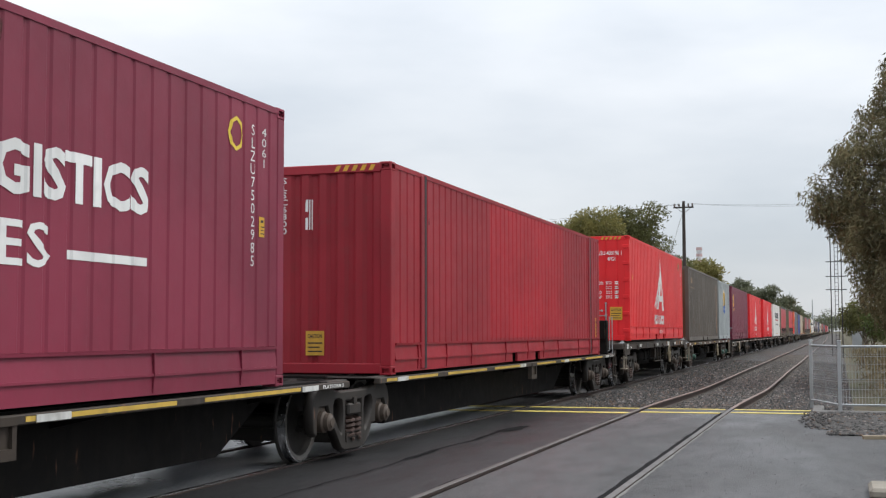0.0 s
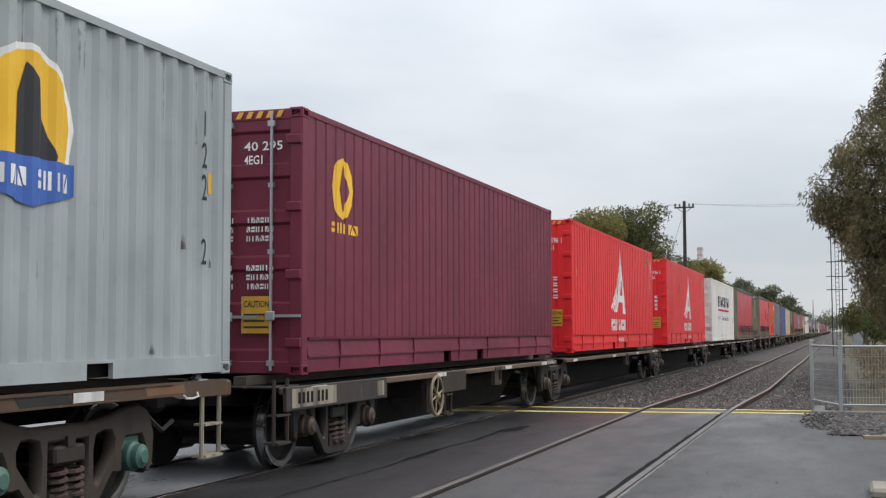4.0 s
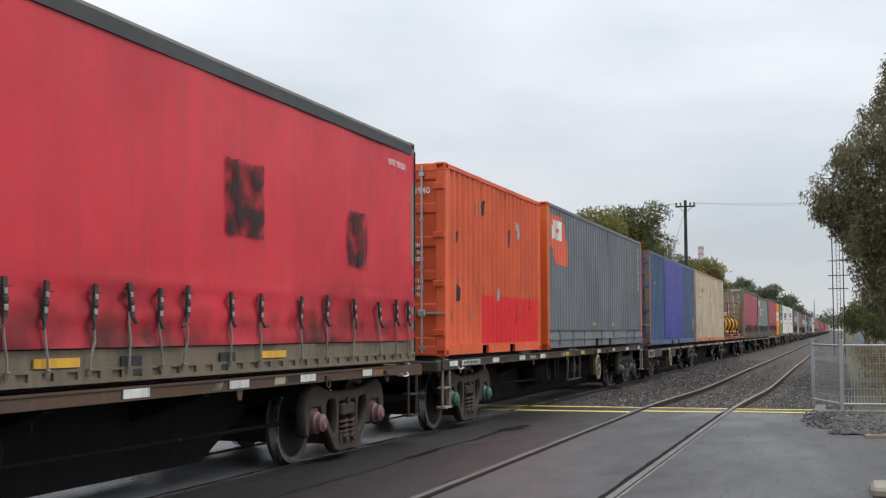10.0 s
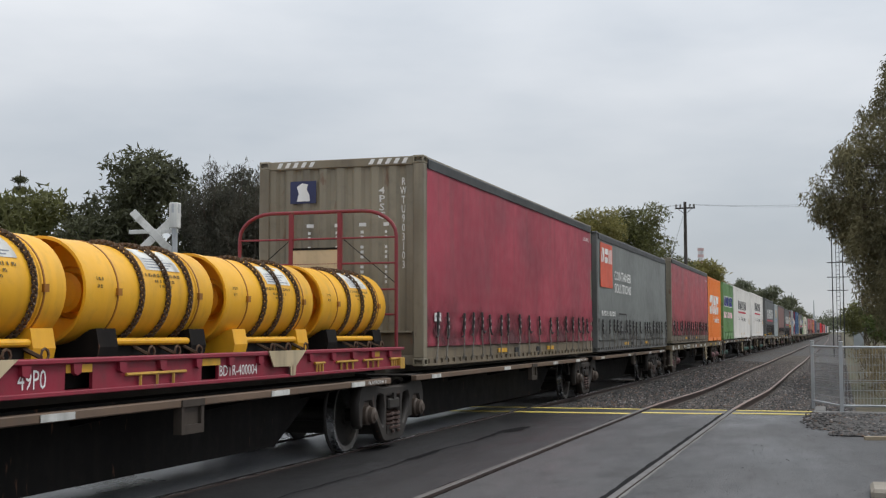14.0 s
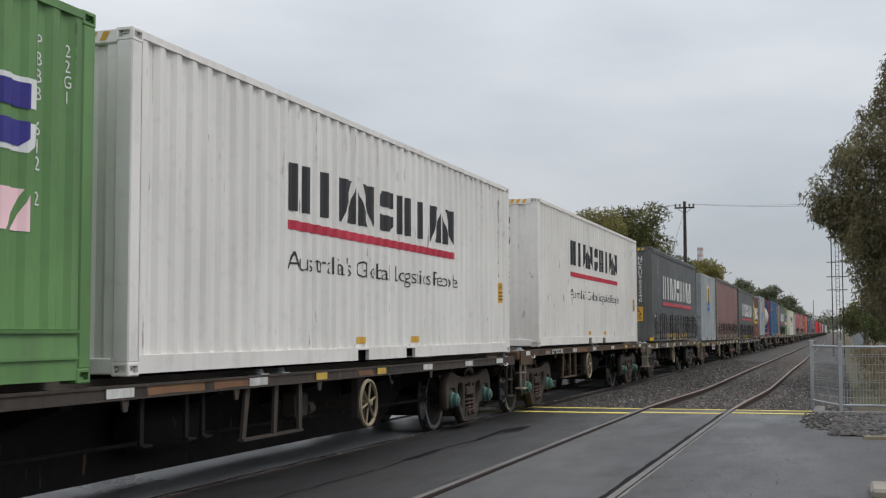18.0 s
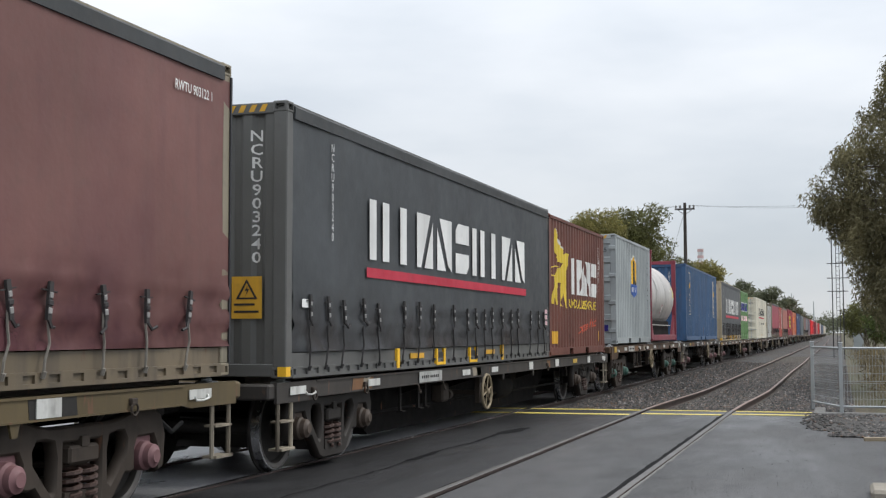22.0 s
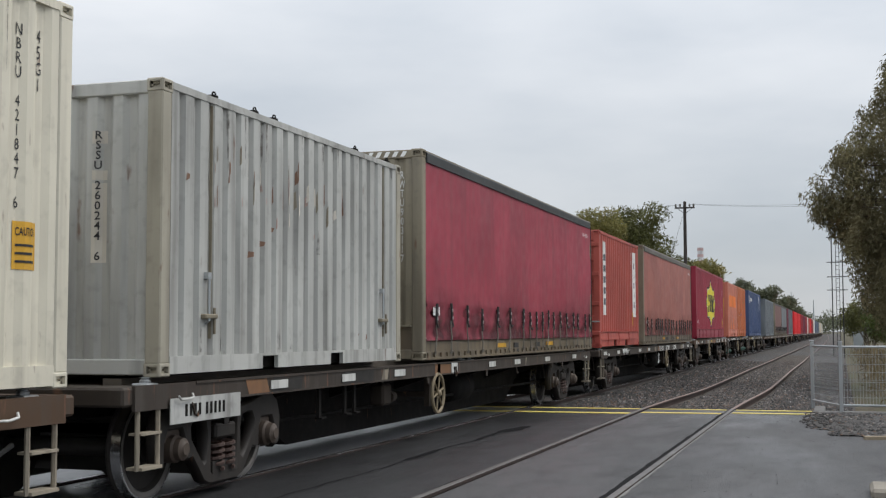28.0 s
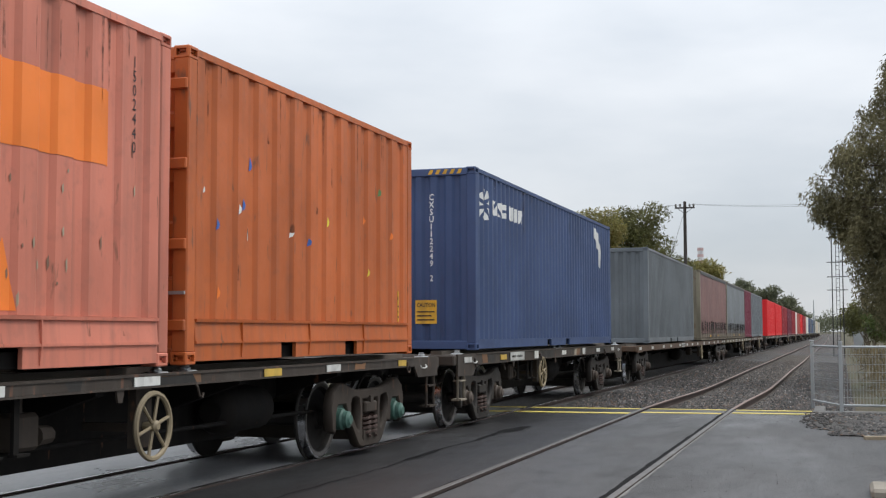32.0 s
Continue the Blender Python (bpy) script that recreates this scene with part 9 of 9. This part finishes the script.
bush(2.6, 49, 2.6, 1.7, MIDLEAF, "leafy green bush behind the fence", 51, 5000)
bush(5.2, 47, 3.2, 2.2, MIDLEAF, "leafy green bush behind the fence", 52, 6000)
bush(3.4, 58, 3.4, 1.9, GUM, "olive bush further along the line", 53, 3500, 0.12)
bush(2.2, 96, 5.2, 2.0, GUM, "tall thin shrub beside the signal mast", 54, 3500, 0.14)
bush(1.9, 118, 4.0, 2.0, DARKLEAF, "dark shrub down the line", 55, 2500, 0.16)
grass_cl = [(0.9 + r.uniform(0, 2.4), 30 + r.uniform(0, 45), 0.2, 0.5, 0.35) for _ in range(60)]
tagged(part("dry_grass", leaves(grass_cl, 2600, 0.07, 57, -0.9, 6.0), STRAW), "tall dry straw-coloured grass beside the line", "grass", kind="stuff")

# steel mesh fence on a concrete kerb
kerb = thing("kerb", "weathered concrete kerb under the fence", "kerb", kind="structure")
part("kerb_stone", Shape().soft(-0.50, 6.0, 23.80, 24.05, -0.34, 0.05, 0.02), CONCRETE, kerb)
part("kerb_return", Shape().soft(-0.50, -0.30, 24.15, 25.6, -0.34, 0.05, 0.02), CONCRETE, kerb)
part("footway", Shape().box(0.6, 8.0, 15.0, 18.3, -0.05, 0.012), ASPHALT, kerb)
part("edging", Shape().prism([(0.30, 18.35), (8.0, 20.6), (8.0, 20.72), (0.28, 18.47)], "z", -0.05, 0.045), EDGING, kerb, "weathered timber edging strip")
gv = Shape()
def ragged(x, y):
    """The gravel's loose left edge, which runs out over the asphalt."""
    return x if x > -0.2 else x + 0.11 * noise.noise((y * 1.9, 3.0, 0.0)) + max(0.0, 20.6 - y) * 0.42


gv.add([(ragged(x, y), y, 0.012 + 0.05 * (0 if x < -0.4 else 1) * max(0, 1 - abs(y - 22.4) / 2.2) - (0.008 if x < -0.4 else 0) + 0.012 * noise.noise((x * 3, y * 3, 1))) for y in [18.9 + 0.4 * k for k in range(13)] for x in [-0.48 + 0.45 * k for k in range(15)]],
       [(j * 15 + i, j * 15 + i + 1, (j + 1) * 15 + i + 1, (j + 1) * 15 + i) for j in range(12) for i in range(14)])
peb = Shape()
rg = random.Random(19)
for k in range(2600):
    x, y, q = rg.uniform(-0.62, 3.2), rg.uniform(18.8, 23.7), rg.uniform(0.010, 0.032)
    x = ragged(x, y) if x < -0.2 else x
    z = 0.012 + 0.05 * max(0, 1 - abs(y - 22.4) / 2.2) + 0.02 * noise.noise((x * 3, y * 3, 1))
    peb.add([(x + px * q * 1.2, y + py * q, z + pz * q * 0.7) for px, py, pz in octa], octf)
peb_me = bpy.data.meshes.new("gravel_stones")
peb_me.from_pydata(peb.v, [], peb.f)
tagged(part("gravel_stones", peb_me, STONES), "loose grey gravel stones beside the kerb", "stones", kind="stuff")
tagged(part("gravel_strip", gv, GRAVEL), "loose gravel heaped against the kerb", "gravel", kind="structure")

fence = thing("fence", "galvanised steel mesh fence with flat-topped posts", "fence")


def post(x, y, h=1.30):
    p = part("post", Shape().soft(x - 0.035, x + 0.035, y - 0.035, y + 0.035, 0.0, h, 0.008), GALV, fence)
    part("cap", Shape().soft(x - 0.042, x + 0.042, y - 0.042, y + 0.042, h, h + 0.03, 0.008), GALV, p)


PTS = [(-0.53, 25.55), (0.0, 23.88), (1.6, 23.95), (3.2, 24.0), (4.8, 24.05), (6.4, 24.1)]
for x, y in PTS:
    post(x, y)
for (xa, ya), (xb, yb) in zip(PTS, PTS[1:]):
    for z in (0.16, 1.22):
        part("rail", Shape().rod((xa, ya, z), (xb, yb, z), 0.022, 6), GALV, fence)
    mesh_s = Shape()
    ln = math.hypot(xb - xa, yb - ya)
    n = int(ln / 0.055)
    for k in range(1, n):
        f = k / n
        mesh_s.rod((xa + (xb - xa) * f, ya + (yb - ya) * f, 0.16), (xa + (xb - xa) * f, ya + (yb - ya) * f, 1.22), 0.0035, 4)
    for z in (0.30, 0.44, 0.58, 0.62, 0.76, 0.90, 1.04, 1.08):
        mesh_s.rod((xa, ya - 0.006, z), (xb, yb - 0.006, z), 0.0045, 4)
    tagged(part("wire_panel", mesh_s, GALV, fence), kind="stuff")

blk = thing("stone_block", "squared sandstone block at the edge of the footway", "block")
part("block_body", Shape().soft(0.235, 0.62, 11.95, 12.6, -0.02, 0.085, 0.03), SANDSTONE, blk)

# lattice signal mast down the line
mast = thing("signal_mast", "tall dark lattice signal mast with ladder and platforms", "mast")
MASTMAT = paint("dark_mast_steel", (0.035, 0.034, 0.036), 0.6, 0.3, grime=0.3)
for x, top in ((-0.42, 10.2), (0.28, 10.2)):
    part("leg", Shape().soft(x - 0.035, x + 0.035, 88.96, 89.04, -0.4, top, 0.01), MASTMAT, mast)
rg = Shape()
for k in range(30):
    rg.rod((-0.16, 88.9, 0.6 + 0.3 * k), (0.06, 88.9, 0.6 + 0.3 * k), 0.014, 5)
rg.rod((-0.16, 88.9, 0.3), (-0.16, 88.9, 9.6), 0.02, 5).rod((0.06, 88.9, 0.3), (0.06, 88.9, 9.6), 0.02, 5)
part("ladder", rg, MASTMAT, mast)
for z in (4.3, 5.2, 6.2, 7.9):
    part("cross_arm", Shape().soft(-0.75, 0.6, 88.9, 89.1, z, z + 0.05, 0.01), MASTMAT, mast)
part("signal_head", Shape().soft(-0.62, -0.30, 88.7, 88.95, 8.5, 9.3, 0.03).rod((-0.46, 88.7, 8.7), (-0.46, 88.5, 8.68), 0.1, 10).rod((-0.46, 88.7, 9.1), (-0.46, 88.5, 9.08), 0.1, 10), MASTMAT, mast)
cab = thing("relay_cabinet", "pale grey relay cabinet beside the line", "cabinet", pose(1.5, 112, -0.1))
part("cabinet_body", Shape().soft(-0.4, 0.4, -0.3, 0.3, 0.1, 1.5, 0.03), PALE_GREY, cab)
part("roof", Shape().soft(-0.46, 0.46, -0.36, 0.36, 1.5, 1.56, 0.02), PALE_GREY, cab)
part("plinth", Shape().box(-0.38, 0.38, -0.28, 0.28, 0, 0.1), CONCRETE, cab)

# timber power pole with wires
TIMBER = paint("weathered_pole_timber", (0.05, 0.042, 0.037), 0.9, grime=0.4, grain=9, bump=0.4)
pole = thing("power_pole", "weathered timber power pole with crossarm and wires", "pole")
part("pole_shaft", Shape().rod((-10.86, 94, -0.1), (-10.86, 94, 11.25), 0.17, 10, 0.11), TIMBER, pole)
part("crossarm", Shape().soft(-11.6, -10.12, 93.9, 94.02, 10.72, 10.83, 0.01), TIMBER, pole)
part("brace", Shape().rod((-11.4, 93.9, 10.75), (-10.9, 93.9, 10.35), 0.02, 5).rod((-10.3, 93.9, 10.75), (-10.8, 93.9, 10.35), 0.02, 5), MASTMAT, pole)
for x in (-11.52, -11.2, -10.5, -10.2):
    part("insulator", Shape().turned([(0, 0.05), (0.08, 0.09), (0.12, 0.06), (0.2, 0.07), (0.22, 0.03)], "z", (x, 93.96, 10.85), 10), CONCRETE, pole)


def wire(a, b, sag):
    return [tuple(a[i] + (b[i] - a[i]) * k / 14 - (sag * 4 * (k / 14) * (1 - k / 14) if i == 2 else 0) for i in range(3)) for k in range(15)]


for a, b, g in (((-10.2, 94, 11.03), (14, 70, 9.7), 0.7), ((-10.5, 94, 11.03), (14, 72, 9.5), 0.7), ((-11.52, 94, 11.03), (-34, 66, 7.4), 0.6), ((-11.2, 94, 11.03), (-34, 68, 7.2), 0.6)):
    part("wire", Shape().pipe(wire(a, b, g), 0.008, 4), MASTMAT, pole)
part("stay_wire", Shape().rod((-11.0, 94, 10.2), (-13.6, 90, 0.0), 0.012, 4), MASTMAT, pole)

# red and white banded chimney far behind
CH_W, CH_R = col("chimney_white", 205, 205, 208, grime=0.2), col("chimney_red_band", 196, 166, 164, grime=0.2)
ch = thing("chimney", "tall pale banded industrial chimney on the skyline", "chimney")
part("stack", Shape().turned([(-0.1, 1.75), (41.5, 1.32), (41.5, 1.0)], "z", (-62.3, 600, 0), 20), CH_W, ch)
for z in (31.0, 34.0, 37.0, 40.0):
    part("band", Shape().turned([(z, 1.46), (z + 1.3, 1.44)], "z", (-62.3, 600, 0), 20, False), CH_R, ch)
# harbour crane jib
jib = thing("crane", "pale lattice crane jib on the skyline", "crane")
q = Shape()
for k in range(3):
    o = (0.5 * (k - 1), 0, 0.7 * (k % 2))
    q.rod((-84.4 + o[0], 300, -0.2) if k == 1 else (-84.0 + o[0], 300, 24.0 + o[2]), (-78.3 + o[0], 300, 32.5 + o[2] * 0.3), 0.14, 6)
for k in range(9):
    f = k / 9
    q.rod((-84.4 + 6.0 * f, 300, 24 + 8.4 * f), (-83.4 + 5.6 * (f + 0.08), 300, 24.4 + 8.3 * (f + 0.08)), 0.08, 5)
part("jib_lattice", q, PALE_GREY, jib)
for x, y, h in ((-30.0, 620, 24), (-22.5, 640, 21), (-12.0, 640, 17)):
    t = thing("lattice_tower", "slim lattice tower on the skyline", "tower")
    part("tower_body", Shape().rod((x, y, -0.1), (x, y, h), 0.7, 4, 0.2), PALE_GREY, t)

# far station roof and dark tree line at the end of the track
st = thing("station_building", "low building with a pale sloping roof far down the line", "building")
part("wall", Shape().box(-17.0, -12.8, 430, 452, -0.1, 4.6), CHARCOAL, st)
part("roof", Shape().prism([(-17.6, 4.6), (-11.8, 4.9), (-11.8, 5.15), (-14.6, 6.9), (-17.6, 6.3)], "y", 427, 455), PALE_GREY, st)
fw = []
rf = random.Random(77)
for k in range(70):
    x = -40 + 1.25 * k + rf.uniform(-1, 1)
    fw.append((x, 760 + rf.uniform(-30, 40), 4 + rf.uniform(0, 5), rf.uniform(3, 5), rf.uniform(3.0, 5.5)))
for k in range(60):
    fw.append((6 + rf.uniform(0, 10), 130 + 8 * k, 2.5 + rf.uniform(0, 1.5), 3, 3.0))
for k in range(50):
    fw.append((-30 - rf.uniform(0, 16), 130 + 11 * k, 3.0 + rf.uniform(0, 2.0), 4, 3.5))
tagged(part("far_woods", leaves(fw, 26000, 0.7, 78), FARLEAF), "far dark tree line at the end of the track", "woods", kind="stuff")

# level-crossing signal behind the train
xs = thing("crossing_signal", "level crossing signal with crossbuck, lamps and a grey post", "signal", pose(-18.36, 32, 0))
part("post", Shape().rod((0, 0, -0.1), (0, 0, 5.25), 0.085, 12).turned([(5.0, 0.14), (5.26, 0.14)], "z", (0, 0, 0), 12), GALV, xs)
part("base_box", Shape().soft(-0.2, 0.2, -0.2, 0.2, -0.1, 0.5, 0.02), GALV, xs)
for ang in (45, -45):
    part("crossbuck_board", Shape().soft(-0.95, 0.95, -0.02, 0.02, -0.11, 0.11, 0.01), WHITE_PLATE, xs, "white crossbuck board", pose(-0.55, -0.12 - (0.025 if ang > 0 else 0), 4.35, 0, ang, 40))
part("crossbuck_arm", Shape().soft(-1.5, 0.1, -0.04, 0.04, 4.42, 4.54, 0.01), WHITE_PLATE, xs)
part("lamp_arm", Shape().rod((-1.0, -0.1, 2.9), (0.35, 0.0, 2.95), 0.035, 8), GALV, xs)
for x in (-0.95, -0.55):
    lp = part("lamp", Shape().turned([(-0.16, 0.2), (0.0, 0.21), (0.08, 0.14), (0.12, 0.05)], "y", (x, -0.1, 2.58), 16), GALV, xs)
    part("hood", Shape().turned([(-0.5, 0.18), (-0.16, 0.2)], "y", (x, -0.1, 2.58), 16, False), BLACK_INK, lp)
mech = part("boom_mechanism", Shape().soft(-0.95, -0.5, -0.25, 0.2, 1.0, 2.1, 0.03), PALE_GREY, xs, "pale grey boom mechanism box")
part("mechanism_band", Shape().box(-0.96, -0.49, -0.26, 0.21, 1.35, 1.42).box(-0.96, -0.49, -0.26, 0.21, 1.72, 1.79), TANK_RED, mech)
part("mechanism_stand", Shape().box(-0.86, -0.6, -0.1, 0.1, -0.1, 1.0), GALV, mech)
part("finial_box", Shape().soft(-0.13, 0.13, -0.13, 0.13, 4.55, 5.30, 0.02), WHITE_PLATE, xs, "pale box at the top of the post")
bar = thing("concrete_barrier", "pale concrete barrier with a dark sprayed scrawl", "barrier")
part("barrier_body", Shape().prism([(-18.45, -0.1), (-18.45, 0.75), (-18.15, 1.27), (-16.9, 1.27), (-16.9, -0.1)], "y", 32.45, 32.85), CONCRETE_PALE, bar)
rb = random.Random(8)
for k in range(7):
    cx = -18.0 + 0.16 * k
    part("scrawl", Shape().pipe([(cx + 0.07 * math.cos(q * 0.9 + k) + 0.02 * q, 32.445, 0.98 + 0.13 * math.sin(q * 1.1 + k * 2)) for q in range(7)], 0.016, 4), BLACK_INK, bar, "dark sprayed stroke")
eq = thing("equipment_box", "grey-green steel equipment box beside the crossing signal", "cabinet", pose(-18.75, 33.2, -0.1))
part("box_body", Shape().soft(-0.45, 0.45, -0.3, 0.3, 0.1, 1.55, 0.03), CAP_GREEN, eq)
part("box_lid", Shape().soft(-0.5, 0.5, -0.35, 0.35, 1.55, 1.61, 0.02), GALV, eq)
part("box_plinth", Shape().box(-0.42, 0.42, -0.27, 0.27, 0.0, 0.1), CONCRETE, eq)
sg = thing("road_sign", "back of a grey road sign on a steel post", "sign", pose(-18.5, 40, 0))
part("sign_panel", Shape().soft(-0.18, 0.18, -0.02, 0.02, 2.2, 3.2, 0.01).soft(-0.2, 0.16, -0.02, 0.02, 1.35, 2.1, 0.01), GALV, sg)
part("post", Shape().rod((0.06, 0.03, -0.1), (0.06, 0.03, 3.2), 0.035, 8), GALV, sg)

# houses and garden fences behind the crossing
CREAMWALL, ROOFTIN, DARKWALL = col("cream_weatherboard", 206, 204, 196, grime=0.2), col("white_metal_roof", 222, 224, 226, grime=0.2), col("dark_weatherboard", 74, 76, 80, grime=0.2)
for hx, hy, w, d, wall, rf2 in ((-38.0, 66, 7, 8, DARKWALL, ROOFTIN), (-29.6, 78, 6, 7, CREAMWALL, ROOFTIN), (-50, 78, 9, 9, CREAMWALL, PALE_GREY), (-27.0, 104, 8, 8, CREAMWALL, PALE_GREY), (-41, 100, 8, 9, CREAMWALL, ROOFTIN)):
    h = thing("house", "single-storey weatherboard house with a pale metal roof", "house", pose(hx, hy, -0.1))
    part("wall", Shape().box(-w / 2, w / 2, -d / 2, d / 2, 0, 2.6).prism([(-w / 2, 2.6), (w / 2, 2.6), (0, 3.9)], "y", -d / 2, d / 2), wall, h)
    part("roof", Shape().prism([(-w / 2 - 0.4, 2.45), (0, 4.05), (w / 2 + 0.4, 2.45), (w / 2 + 0.4, 2.6), (0, 4.22), (-w / 2 - 0.4, 2.6)], "y", -d / 2 - 0.4, d / 2 + 0.4), rf2, h)
    for sx in (-0.22, 0.22):
        wd = part("window", Shape().box(w * sx - 0.6, w * sx + 0.6, -d / 2 - 0.05, -d / 2 + 0.02, 0.95, 2.1), WHITE_PLATE, h)
        part("pane", Shape().box(w * sx - 0.52, w * sx + 0.52, -d / 2 - 0.06, -d / 2 - 0.04, 1.03, 2.02), INDIGO, wd)
pf = thing("picket_fence", "low white picket fence behind the crossing", "fence")
for k in range(110):
    part("picket", cached("picket", lambda: Shape().prism([(-0.04, 0), (0.04, 0), (0.04, 0.85), (0, 0.92), (-0.04, 0.85)], "y", -0.01, 0.01).mesh("picket")), WHITE_PLATE, pf, m=pose(-30 + 0.14 * k, 44 + 0.02 * k, 0))
part("rail", Shape().box(-30.1, -14.5, 44.0, 44.03, 0.25, 0.32).box(-30.1, -14.5, 44.0, 44.03, 0.6, 0.67), WHITE_PLATE, pf)
yf = thing("paling_fence", "grey weathered paling fence behind the crossing", "fence")
for k in range(120):
    part("paling", cached("paling", lambda: Shape().box(-0.07, 0.07, -0.012, 0.012, 0, 1.5).mesh("paling")), SLEEPER, yf, m=pose(-46 + 0.155 * k, 58 + 0.02 * k, -0.1))
part("rail", Shape().box(-46, -27.4, 58.05, 58.1, 0.3, 0.4), SLEEPER, yf)
bw = thing("guard_rail", "low galvanised guard rail behind the crossing", "rail")
for k in range(7):
    part("post", Shape().rod((-24 + 1.2 * k, 29, -0.1), (-24 + 1.2 * k, 29, 0.62), 0.04, 8), GALV, bw)
part("beam", Shape().rod((-24.2, 29, 0.5), (-16.6, 29, 0.5), 0.035, 8).rod((-24.2, 29, 0.25), (-16.6, 29, 0.25), 0.03, 8), GALV, bw)


# ---------------------------------------------------------------- what moves
def motions():
    times = [2.0 * k for k in range(17)]
    for ob, s, z, *aside in MOVERS:
        x = XT + (aside[0] if aside else 0)
        walk(ob, [(t, pose(x, s - gone(t), z)) for t in times])
    for w, k, s in SPIN:
        # turning, closely keyed while the wheels pass near the camera
        near = [i / FPS for i in range(0, 32 * FPS + 1) if 2.0 < s - gone(i / FPS) < 46.0]
        ts = sorted({0.0, 32.0, *near})
        turn, rows, last = 0.0, [], None
        for t in ts:
            if last is not None:
                step = (gone(t) - gone(last)) / WHEEL_R
                turn += step if t - last < 0.05 else 0.6
            rows.append((t, pose(0, k, WHEEL_R, math.degrees(turn))))
            last = t
        walk(w, rows)


motions()
